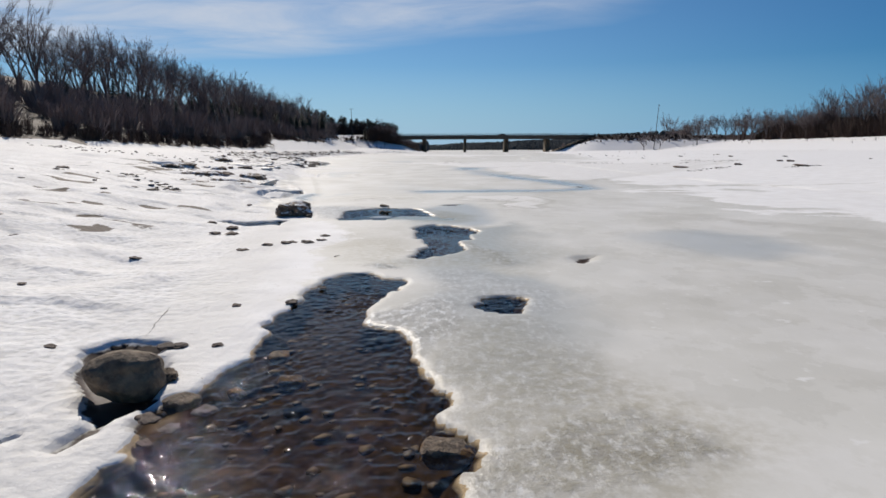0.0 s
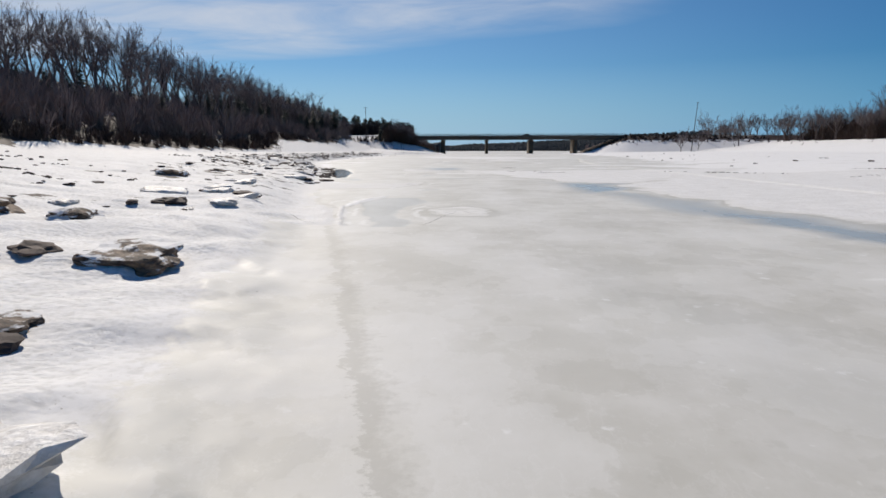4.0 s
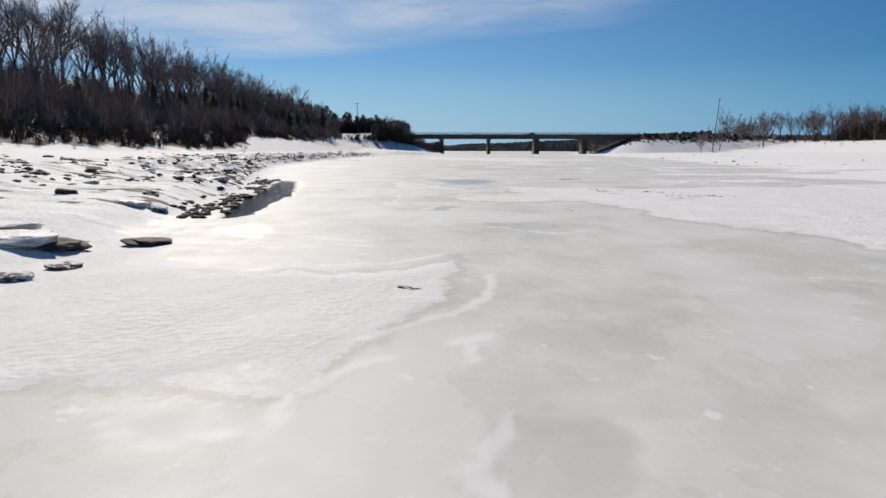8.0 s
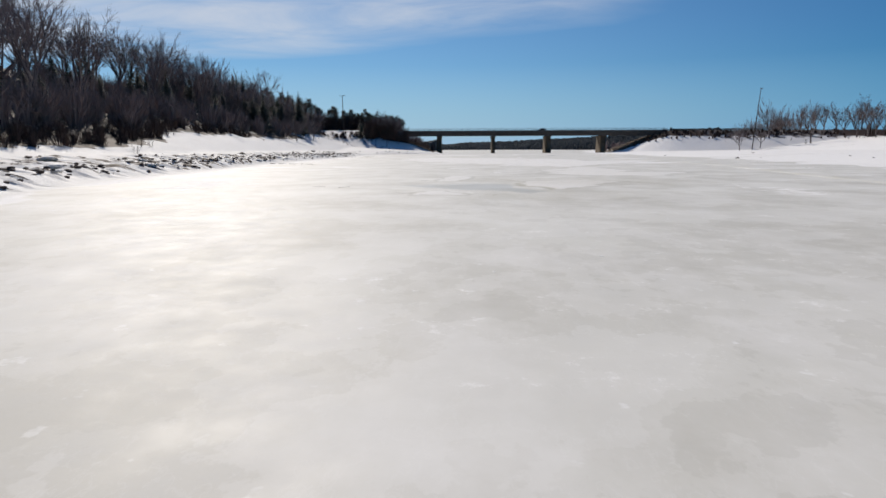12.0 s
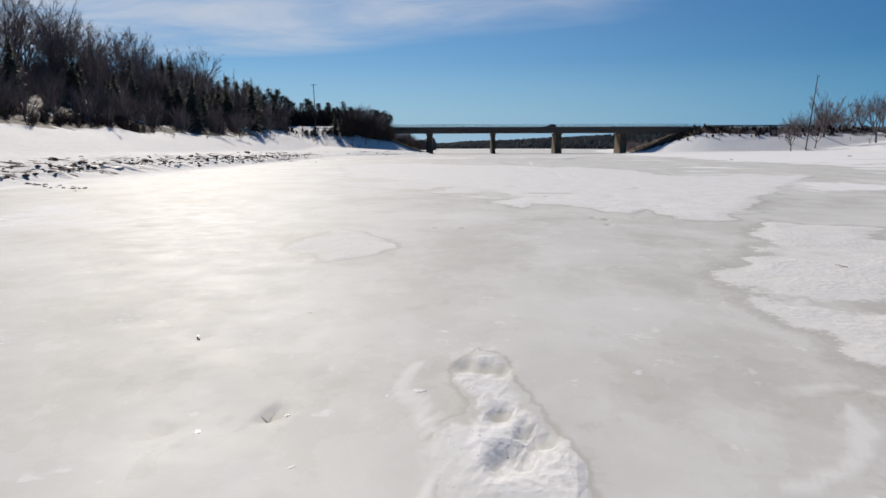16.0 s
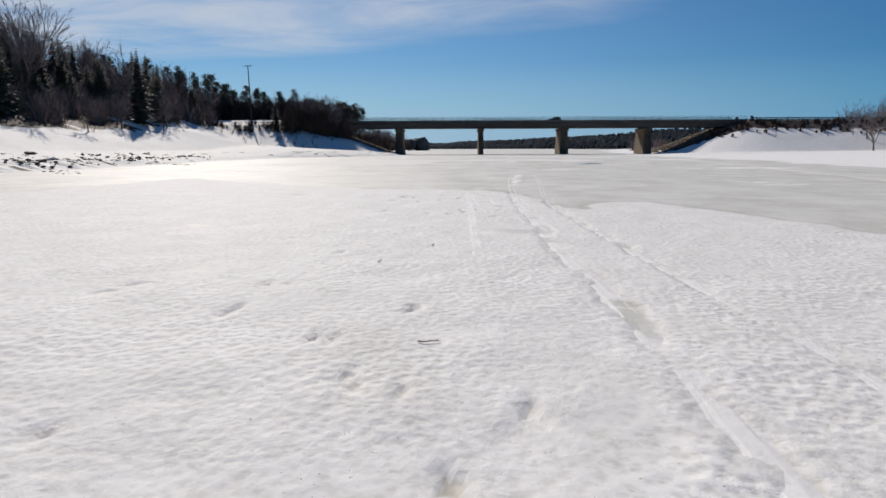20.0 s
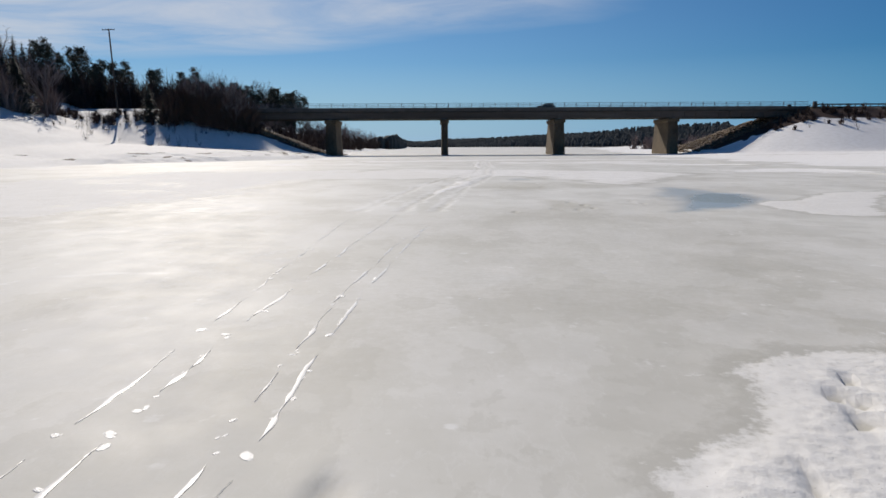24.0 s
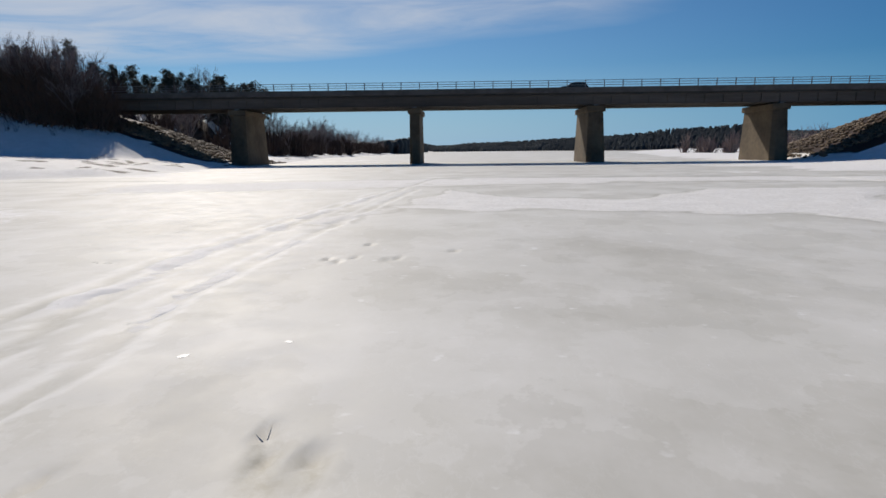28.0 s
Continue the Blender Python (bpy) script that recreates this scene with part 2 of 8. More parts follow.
    bed = ramp(t, att("bed"), (0.10, 0.0), (0.22, 1.0))
    col = blend(t, bed, col, blend(t, ramp(t, lace, (0.35, 0.0), (0.65, 1.0)), (0.012, 0.009, 0.006), (0.06, 0.043, 0.027)))
    rough = blend(t, snow, blend(t, pool, blend(t, att("damp"), ramp(t, mid, (0.3, 0.53), (0.7, 0.69)), 0.17), 0.36), 0.75)
    rough = blend(t, bed, blend(t, att("glit"), rough, 0.34), 0.9)
    relief = calc(t, "MULTIPLY", calc(t, "ADD", calc(t, "ADD", calc(t, "MULTIPLY", calc(t, "MULTIPLY", cup, patchy), calc(t, "ADD", calc(t, "MULTIPLY", att("cups"), 0.38), 0.08)), calc(t, "ADD", calc(t, "MULTIPLY", crumb, 0.3), calc(t, "MULTIPLY", pits, 0.34))), calc(t, "MULTIPLY", fine, 0.06)), ramp(t, att("snow"), (0.5, 0.02), (0.85, 1.25)))
    relief = calc(t, "ADD", relief, calc(t, "MULTIPLY", calc(t, "MULTIPLY", mid, 0.22), calc(t, "SUBTRACT", 1.0, wet)))
    relief = calc(t, "ADD", relief, calc(t, "MULTIPLY", calc(t, "MULTIPLY", lace, 0.6), att("glit")))
    relief = calc(t, "ADD", relief, calc(t, "MULTIPLY", pale, 0.12))
    fill(t, s, Base_Color=col, Roughness=rough, IOR=1.31, Specular_IOR_Level=blend(t, bed, blend(t, wet, 0.34, 0.42), 0.05),
         Normal=bumped(t, relief, 0.6, 0.06))
    return m


RIVER = river_material()


def water_material():
    """Clear brown stream water: gloss by Fresnel over a tinted clear body."""
    m, t, s = surface("open_water")
    t.nodes.remove(s)
    bump = bumped(t, grain(t, 30, 1, 0.5, (1, 0.7, 1)), 1.0, 0.004)
    body = node(t, "ShaderNodeBsdfTransparent", in_Color=(0.74, 0.61, 0.45, 1))
    gloss = node(t, "ShaderNodeBsdfGlossy", in_Roughness=0.022, in_Normal=bump)
    mix = node(t, "ShaderNodeMixShader", in_0=node(t, "ShaderNodeFresnel", in_IOR=1.25).outputs[0], in_1=body.outputs[0], in_2=gloss.outputs[0])
    t.links.new(mix.outputs[0], t.nodes["Material Output"].inputs[0])
    return m


WATER = water_material()
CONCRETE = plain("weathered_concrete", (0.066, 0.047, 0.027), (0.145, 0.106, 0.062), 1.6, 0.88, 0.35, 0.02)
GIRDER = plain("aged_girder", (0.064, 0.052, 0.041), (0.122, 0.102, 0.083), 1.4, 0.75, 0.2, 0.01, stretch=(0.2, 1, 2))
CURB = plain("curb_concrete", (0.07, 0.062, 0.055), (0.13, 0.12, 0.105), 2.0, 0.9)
STEEL = plain("galvanised_steel", (0.10, 0.105, 0.11), (0.19, 0.195, 0.2), 12, 0.55, 0.1, 0.002, 0.5)
ASPHALT = plain("asphalt", (0.035, 0.034, 0.033), (0.075, 0.073, 0.07), 30, 0.92)
BARK = tinted("grey_bark", (0.088, 0.067, 0.062), (0.19, 0.15, 0.138))
TWIG = tinted("bare_twigs", (0.14, 0.11, 0.106), (0.255, 0.207, 0.2))
THICKET = tinted("dense_brushwood", (0.165, 0.122, 0.112), (0.235, 0.18, 0.165))
NEEDLE = tinted("dark_needles", (0.035, 0.036, 0.025), (0.075, 0.077, 0.05), 0.8)
BRUSH = tinted("red_brown_brush", (0.035, 0.019, 0.015), (0.085, 0.052, 0.038))
ROCK = plain("river_rock", (0.055, 0.038, 0.026), (0.27, 0.195, 0.125), 4.5, 0.82, 0.9, 0.05, coarse=0.45)
GREY_ICE = plain("grey_ice", (0.20, 0.20, 0.195), (0.46, 0.455, 0.44), 9, 0.3, 0.5, 0.01)
STONE = tinted("dark_bank_stone", (0.035, 0.023, 0.02), (0.15, 0.105, 0.08), 0.85, 6.0)
BED_STONE = plain("drowned_stone", (0.010, 0.007, 0.005), (0.05, 0.036, 0.022), 5.0, 0.7, 0.5, 0.02)
SHORE_ICE = plain("dirty_shore_ice", (0.42, 0.38, 0.33), (0.84, 0.83, 0.81), 7, 0.6, 0.9, 0.05, coarse=0.4)
WOOD = plain("pole_wood", (0.06, 0.045, 0.035), (0.13, 0.10, 0.08), 8, 0.85, stretch=(1, 1, 0.1))
ICE_EDGE = plain("white_ice", (0.62, 0.61, 0.58), (0.80, 0.79, 0.765), 9, 0.4, 0.3, 0.01)
CRACK = plain("dirty_crack", (0.04, 0.035, 0.03), (0.15, 0.135, 0.115), 20, 0.7)
# bluish tone of the far crowns: the haze of distance put into the colour
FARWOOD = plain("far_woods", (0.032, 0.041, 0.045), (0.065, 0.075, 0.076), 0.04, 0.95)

# ---------------------------------------------------------------- helpers for meshes
def part(name, bm, material, parent=None, label=""):
    """Links a bmesh as one mesh object under a thing or a part."""
    me = bpy.data.meshes.new(name)
    bm.to_mesh(me)
    bm.free()
    return placed(name, me, material, parent, label)


def placed(name, me, material, parent=None, label=""):
    if material and not me.materials:
        me.materials.append(material)
    ob = new(name, me)
    if parent:
        ob.parent = parent
    return tagged(ob, label)


def arrays(name, verts, faces, smooth=False):
    """A mesh from arrays of places and of three or four corners a face."""
    me = bpy.data.meshes.new(name)
    verts, faces = np.asarray(verts, np.float32), np.asarray(faces, np.int32)
    k = faces.shape[1]
    me.vertices.add(len(verts))
    me.vertices.foreach_set("co", verts.ravel())
    me.loops.add(faces.size)
    me.loops.foreach_set("vertex_index", faces.ravel())
    me.polygons.add(len(faces))
    me.polygons.foreach_set("loop_start", np.arange(0, faces.size, k, dtype=np.int32))
    me.update(calc_edges=True)
    if smooth:
        me.polygons.foreach_set("use_smooth", np.ones(len(faces), bool))
    return me


def empty(name, m=None):
    ob = new(name)
    if m is not None:
        ob.matrix_basis = m
    return ob


def box(bm, x0, x1, y0, y1, z0, z1, bevel=0.0):
    made = bmesh.ops.create_cube(bm, size=1.0)["verts"]
    bmesh.ops.transform(bm, verts=made, matrix=Matrix.LocRotScale(((x0 + x1) / 2, (y0 + y1) / 2, (z0 + z1) / 2), None, (x1 - x0, y1 - y0, z1 - z0)))
    if bevel:
        edges = list({e for v in made for e in v.link_edges})
        bmesh.ops.bevel(bm, geom=edges, offset=bevel, segments=1, affect="EDGES")
    return bm


# ---------------------------------------------------------------- noise on arrays
def hashed(ix, iy, seed):
    h = (ix.astype(np.int64) * 374761393 + iy.astype(np.int64) * 668265263 + seed * 974634777) & 0xFFFFFFFF
    h = ((h ^ (h >> 13)) * 1274126177) & 0xFFFFFFFF
    return ((h ^ (h >> 16)) & 0xFFFF) / 65535.0


def wave(x, y, seed=0):
    """Smooth noise from -1 to 1, with lumps about one unit wide."""
    ix, iy = np.floor(x), np.floor(y)
    fx, fy = x - ix, y - iy
    fx, fy = fx * fx * (3 - 2 * fx), fy * fy * (3 - 2 * fy)
    a, b = hashed(ix, iy, seed), hashed(ix + 1, iy, seed)
    c, d = hashed(ix, iy + 1, seed), hashed(ix + 1, iy + 1, seed)
    return ((a + (b - a) * fx) * (1 - fy) + (c + (d - c) * fx) * fy) * 2 - 1


def lumps(x, y, octaves=4, seed=0):
    out, amp = 0, 0.5
    for n in range(octaves):
        out, amp, x, y = out + amp * wave(x, y, seed + n), amp / 2, x * 2.03 + 11.7, y * 2.03 - 5.3
    return out


def ease(v):
    v = np.clip(v, 0, 1)
    return v * v * (3 - 2 * v)


# ---------------------------------------------------------------- what lies on the river
FLAT, LINES, DENTS = [], [], []


def area(kind, *pts, edge=0.25, amount=1.0):
    FLAT.append((kind, np.array(pts), edge, amount))


def line(kind, *pts, width=0.2):
    LINES.append((kind, np.array(pts), width))


FISSURES = []


def dents(radius, *spots):
    """Footprints and thaw holes in the crusted snow."""
    DENTS.extend((x, y, radius) for x, y in spots)


# what the shore and the long reaches of the river carry
area("hollow", (-19.77, -37.79), (-19.70, -37.29), (-19.57, -36.77), (-19.04, -37.42), (-18.74, -37.90), (-18.68, -38.29), (-18.75, -38.59), (-19.05, -38.81), (-19.36, -38.41), edge=0.1)
area("hollow", (-18.96, -38.95), (-18.85, -38.81), (-18.86, -39.29), (-18.98, -39.40), edge=0.06)
area("hollow", (-18.63, -38.54), (-18.40, -38.29), (-18.17, -38.29), (-17.95, -39.42), (-17.9, -39.98), (-18.2, -39.98), edge=0.08)
area("hollow", (-13.53, -31.33), (-13.28, -31.22), (-13.34, -31.84), (-13.58, -32.22), edge=0.08)
area("slab", (-24.37, -17.95), (-24.11, -16.32), (-24.1, -15.91), (-24.04, -15.52), (-23.94, -14.9), (-23.51, -14.52), (-23.17, -14.01), (-23.36, -12.82), (-24.29, -11.18), (-24.8, -11.4), (-26.35, -10.95), (-28.43, -10.96), (-29.25, -13.22), edge=0.1)
area("slab", (-24.18, -18.14), (-24.11, -16.32), (-24.1, -15.91), (-24.04, -15.52), (-23.94, -14.9), (-23.51, -14.52), (-23.17, -14.01), (-23.28, -14.73), (-23.19, -16.11), (-23.22, -16.83), (-23.34, -17.43), (-23.41, -17.68), (-23.48, -18.3), edge=0.08, amount=0.45)
area("snow", (-24.18, -18.14), (-24.11, -16.32), (-24.1, -15.91), (-24.04, -15.52), (-23.94, -14.9), (-23.51, -14.52), (-23.17, -14.01), (-23.28, -14.73), (-23.19, -16.11), (-23.22, -16.83), (-23.34, -17.43), (-23.41, -17.68), (-23.48, -18.3), edge=0.12)
line("gap", (-24.11, -17.6), (-24.08, -16.78), (-24.11, -16.32), (-24.1, -15.91), (-24.04, -15.52), (-23.94, -14.9), (-23.51, -14.52), (-23.17, -14.01), (-23.36, -12.82), width=0.09)
area("glit", (-23.22, -16.04), (-23.25, -14.79), (-23.14, -14.01), (-23.34, -12.89), (-23.03, -13.04), (-22.88, -13.88), (-22.87, -15.08), (-22.89, -15.9), (-22.97, -16.82), (-23.05, -17.26), (-23.19, -16.61), edge=0.12)
area("snow", (-33.1, 11.7), (-29.6, 14.6), (-27.2, 9.1), (-26.7, 6.5), (-26.3, 3.9), (-28.2, 3.8), edge=0.4)
line("bank", (-27.3, 11.0), (-26.9, 9.1), (-26.55, 7.1), (-26.2, 5.5), (-25.95, 4.0), width=0.1)
line("bank", (-26.95, 10.5), (-26.9, 12.3), (-26.85, 13.4), (-26.58, 14.32), (-26.28, 15.4), (-26.0, 16.3), width=0.22)
area("water", (-32.8, 38.6), (-33.5, 42.0), (-34.7, 48.0), (-36.0, 55.5), (-38.0, 66.0), (-36.5, 63.3), (-34.9, 56.7), (-33.2, 49.0), (-32.9, 44.1), (-32.4, 40.0), edge=0.2)
area("wet", (-31.9, 53.9), (-31.8, 54.9), (-31.2, 54.7), (-30.9, 53.4), edge=0.25)
area("snow", (-18.1, 147.0), (-17.0, 144.5), (-16.1, 147.0), (-14.2, 146.3), (-14.1, 142.5), (-13.0, 142.3), (-11.1, 144.6), (-11.9, 140.7), (-10.2, 139.6),
     (-1.5, 153.6), (2.0, 190.0), (-3.0, 204.0), (-6.6, 207.0), (-9.0, 211.5), (-12.3, 211.8), (-16.0, 213.0), (-32.0, 226.0), (-36.0, 205.0), (-30.0, 175.0), (-22.0, 166.0), (-16.9, 152.5), edge=0.8)
area("snow", (-7.0, 296.0), (-3.0, 302.0), (1.9, 300.6), (3.0, 301.4), (6.9, 299.8), (9.2, 297.6), (11.2, 295.3), (15.5, 293.6), (17.5, 289.0), (7.98, 275.89), (7.68, 277.28), (7.01, 278.43), (6.51, 279.89), (6.3, 281.35), (5.35, 282.49), (4.31, 282.18), (4.14, 284.87), (2.12, 287.12), (0.54, 286.34), (-0.2, 283.73), edge=1.8)
area("snow", (-14.0, 284.0), (-12.0, 296.0), (-6.0, 303.0), (1.9, 300.6), (0.5, 292.0), (-4.2, 278.64), (-3.1, 280.98), (-2.14, 283.01), (-0.2, 283.73), edge=1.0, amount=0.8)
area("snow", (-40, 262), (-30, 300), (-9, 303), (-12, 280), (-16, 258), edge=3.0, amount=0.75)
area("snow", (2.5, 316), (5, 322), (14, 324), (26, 322), (30, 314), (16, 311), (8, 313), edge=1.2)
area("snow", (-12, 330), (20, 338), (44, 334), (44, 342), (10, 346), (-16, 340), edge=2.0)
area("stain", (-6, 246), (-3, 262), (6, 264), (5, 247), edge=3.0, amount=0.16)
area("stain", (-22.4, 98.7), (-20.5, 98.2), (-17, 99), (-15, 94), (-18, 90), (-22.9, 93), edge=2.2, amount=0.22)
area("stain", (-21, 104.5), (-16, 110.5), (-10, 112), (-8, 104), (-14, 101), edge=2.5, amount=0.25)
line("track", (-10.4, 211.0), (-10.5, 201.6), (-10.7, 190.0), width=0.22)
line("rut", (-4.45, 262.0), (-2.6, 276.0), (-0.9, 283.8), (0.98, 289.2), (1.3, 294.2), (2.1, 301.4), (2.3, 304.1), (2.1, 306.0), (1.95, 309.2), (2.35, 316.0), (3.6, 329.5), (6.0, 350.0), width=0.18)
line("pale", (-4.71, 262.0), (-2.86, 276.0), (-1.16, 283.8), (0.72, 289.2), (1.04, 294.2), (1.84, 301.4), (2.04, 304.1), (1.84, 306.0), (1.69, 309.2), (2.09, 316.0), (3.34, 329.5), (5.74, 350.0), width=0.2)
line("pale", (-4.19, 262.0), (-2.34, 276.0), (-0.64, 283.8), (1.24, 289.2), (1.56, 294.2), (2.36, 301.4), (2.56, 304.1), (2.36, 306.0), (2.21, 309.2), (2.61, 316.0), (3.86, 329.5), (6.26, 350.0), width=0.14)
line("rut", (-3.2, 262.0), (-1.6, 273.5), (0.5, 284.0), (1.5, 289.5), (1.85, 294.5), (2.9, 300.6), (3.5, 302.6), (3.5, 303.7), (3.25, 306.3), (3.35, 312.2), (4.2, 324.0), (5.0, 332.0), width=0.18)
line("pale", (-3.46, 262.0), (-1.86, 273.5), (0.24, 284.0), (1.24, 289.5), (1.59, 294.5), (2.64, 300.6), (3.24, 302.6), (3.24, 303.7), (2.99, 306.3), (3.09, 312.2), (3.94, 324.0), (4.74, 332.0), width=0.2)
line("pale", (-2.94, 262.0), (-1.34, 273.5), (0.76, 284.0), (1.76, 289.5), (2.11, 294.5), (3.16, 300.6), (3.76, 302.6), (3.76, 303.7), (3.51, 306.3), (3.61, 312.2), (4.46, 324.0), (5.26, 332.0), width=0.14)
line("rut", (-6.0, 262.0), (-4.2, 275.0), (-2.4, 284.0), (-0.4, 291.0), (0.4, 294.3), (1.2, 302.2), (1.4, 305.0), (1.3, 309.0), (1.75, 316.0), (3.1, 330.0), width=0.15)
line("pale", (-6.26, 262.0), (-4.46, 275.0), (-2.66, 284.0), (-0.66, 291.0), (0.14, 294.3), (0.94, 302.2), (1.14, 305.0), (1.04, 309.0), (1.49, 316.0), (2.84, 330.0), width=0.2)
line("pale", (-5.74, 262.0), (-3.94, 275.0), (-2.14, 284.0), (-0.14, 291.0), (0.66, 294.3), (1.46, 302.2), (1.66, 305.0), (1.56, 309.0), (2.01, 316.0), (3.36, 330.0), width=0.14)
line("churn", (-3.4, 270.0), (-2.1, 275.0), (-0.2, 284.0), (1.25, 289.4), (1.6, 294.3), (2.15, 301.2), (2.1, 304.1), (1.85, 306.0), (1.7, 309.2), (2.1, 316.0), (3.4, 329.5), width=0.45)
line("churn", (3.5, 302.6), (3.5, 303.7), (3.25, 306.3), (3.35, 312.2), width=0.22)
line("track", (4.87, 287.8), (4.87, 290.1), (4.48, 298.9), width=0.14)
line("track", (5.2, 288.0), (5.1, 291.0), (4.97, 297.1), width=0.14)
line("track", (5.95, 289.0), (5.89, 290.5), (5.73, 297.0), width=0.14)
# ruts of vehicles crossing the snow
line("track", (-5.4, 232.0), (-6.6, 226.7), (-8.1, 209.5), (-8.5, 203.8), (-8.6, 199.0), (-8.85, 191.6), (-8.8, 187.0), (-8.95, 182.4), (-9.5, 178.0), (-10.1, 173.7), (-10.1, 169.0), (-9.8, 166.0), width=0.3)
line("track", (-4.0, 232.0), (-4.9, 222.8), (-7.0, 206.5), (-7.3, 201.6), (-7.3, 193.0), (-7.2, 187.0), (-7.1, 184.0), (-8.2, 178.0), (-8.8, 173.0), (-9.0, 167.0), width=0.2)
line("rut", (-8.1, 209.5), (-8.5, 203.8), (-8.6, 199.0), (-8.85, 191.6), (-8.8, 187.0), (-8.95, 182.4), (-9.5, 178.0), (-10.1, 173.7), (-10.1, 169.0), width=0.24)
line("rut", (-7.0, 206.5), (-7.3, 201.6), (-7.3, 193.0), (-7.2, 187.0), (-7.1, 184.0), (-8.2, 178.0), (-8.8, 173.0), width=0.16)
line("churn", (-5.4, 230.0), (-6.0, 226.0), (-7.0, 217.0), (-7.5, 212.5), width=0.4)
line("track", (-10.2, 209.57), (-10.2, 204.14), (-10.13, 201.6), width=0.12)
line("track", (-9.44, 206.54), (-9.47, 203.42), (-9.36, 202.28), width=0.14)
line("track", (4.9, 288.26), (4.79, 289.56), width=0.12)
line("track", (5.56, 298.82), (5.79, 292.72), (5.9, 290.47), (5.93, 288.82), width=0.14)
line("track", (4.84, 298.87), (5.03, 293.56), (5.12, 290.94), width=0.14)
line("track", (4.58, 297.11), (4.65, 293.57), width=0.12)
# the stream beside the stony bank, open where the current runs
area("water", (-17.91, -33.43), (-17.41, -33.2), (-16.97, -33.88), (-17.18, -34.47), (-17.27, -35.46), (-17.14, -36.27), (-16.77, -36.66), (-16.6, -37.03), (-16.51, -37.57), (-16.34, -37.96), (-16.24, -38.3), (-16.27, -38.82), (-16.09, -39.07), (-15.91, -39.3), (-15.98, -39.5), (-16.15, -39.62), (-16.17, -40.0), (-16.23, -40.6), (-17.92, -40.59), (-18.14, -39.99), (-18.24, -39.64), (-18.26, -39.15), (-18.23, -38.81), (-18.17, -38.28), (-18.16, -37.72), (-18.11, -37.02), (-18.08, -36.13), (-18.09, -34.98), (-18.06, -33.87), edge=0.1)
area("water", (-16.8, -26.59), (-16.43, -26.2), (-15.9, -26.62), (-15.54, -27.01), (-15.33, -27.68), (-15.55, -28.52), (-15.56, -29.1), (-15.8, -29.51), (-15.74, -30.04), (-15.73, -30.77), (-15.89, -31.07), (-16.16, -31.39), (-16.48, -31.53), (-16.68, -31.53), (-16.65, -31.12), (-16.61, -30.62), (-16.47, -30.34), (-16.47, -29.86), (-16.53, -29.19), (-16.71, -28.62), (-16.81, -27.64), edge=0.1)
area("water", (-15.68, -35.34), (-15.54, -34.95), (-15.22, -35.02), (-15.12, -35.34), (-15.31, -35.78), (-15.63, -35.63), edge=0.08)
area("water", (-18.58, -21.22), (-18.16, -21.18), (-17.54, -21.56), (-17.02, -21.76), (-16.85, -22.31), (-16.71, -22.85), (-16.84, -23.25), (-16.6, -23.54), (-16.55, -24.0), (-16.72, -24.05), (-17.0, -23.91), (-17.41, -23.86), (-17.65, -23.91), (-17.79, -24.1), (-17.84, -24.58), (-17.92, -24.73), (-17.98, -25.09), (-19.01, -25.1), (-19.27, -24.74), (-19.27, -24.35), (-19.32, -23.71), (-19.41, -22.99), (-19.32, -22.39), (-19.05, -21.85), edge=0.12)
area("water", (-16.2, -20.62), (-15.94, -20.14), (-15.67, -19.99), (-15.48, -20.06), (-15.86, -20.49), edge=0.08)
area("water", (-22.76, -25.4), (-22.14, -25.32), (-20.94, -25.26), (-20.8, -25.97), (-21.53, -26.33), (-22.12, -26.02), edge=0.1)
# frost and slush round the openings
area("glit", (-21.35, -21.43), (-20.91, -20.71), (-20.24, -20.39), (-19.43, -20.51), (-18.68, -20.98), (-19.05, -21.85), (-19.41, -22.55), (-19.45, -23.25), (-19.35, -24.1), (-19.27, -24.74), (-20.0, -24.74), (-20.29, -24.1), (-20.39, -23.49), (-21.05, -22.7), (-21.64, -22.38), edge=0.25)
area("glit", (-16.74, -22.99), (-16.45, -22.71), (-15.93, -22.85), (-16.09, -23.19), (-16.1, -23.81), (-15.97, -24.18), (-15.94, -24.5), (-16.26, -24.5), (-16.46, -24.09), (-16.51, -23.6), edge=0.15)
area("stain", (-16.81, -21.66), (-15.89, -22.71), (-15.64, -23.49), (-15.5, -24.09), (-15.74, -24.73), (-16.18, -25.19), (-16.86, -25.2), (-17.04, -24.35), (-16.53, -24.0), edge=0.5, amount=0.75)
area("glit", (-16.09, -39.34), (-15.88, -39.17), (-15.38, -38.67), (-14.84, -38.56), (-14.47, -38.89), (-14.35, -39.27), (-14.66, -39.66), (-15.02, -39.87), (-15.58, -40.0), (-16.14, -40.0), edge=0.25)
area("glit", (-17.2, -35.89), (-16.81, -35.32), (-16.36, -34.67), (-15.87, -35.02), (-16.05, -36.4), (-16.38, -36.84), (-16.47, -37.57), (-16.57, -36.83), (-16.78, -36.62), edge=0.15)
area("glit", (-16.5, -32.97), (-15.68, -32.46), (-14.63, -34.32), (-14.67, -35.5), (-15.18, -35.91), (-15.75, -35.91), (-16.34, -35.33), edge=0.3, amount=0.5)
area("glit", (-15.8, -29.51), (-15.52, -29.51), (-15.28, -30.21), (-15.04, -30.78), (-14.95, -31.45), (-15.16, -31.55), (-15.45, -31.24), (-15.72, -30.89), (-15.79, -30.2), edge=0.12)
area("glit", (-17.73, -32.4), (-17.61, -32.15), (-17.39, -32.11), (-17.08, -32.33), (-16.99, -32.52), (-17.03, -32.75), (-17.59, -32.74), edge=0.12)
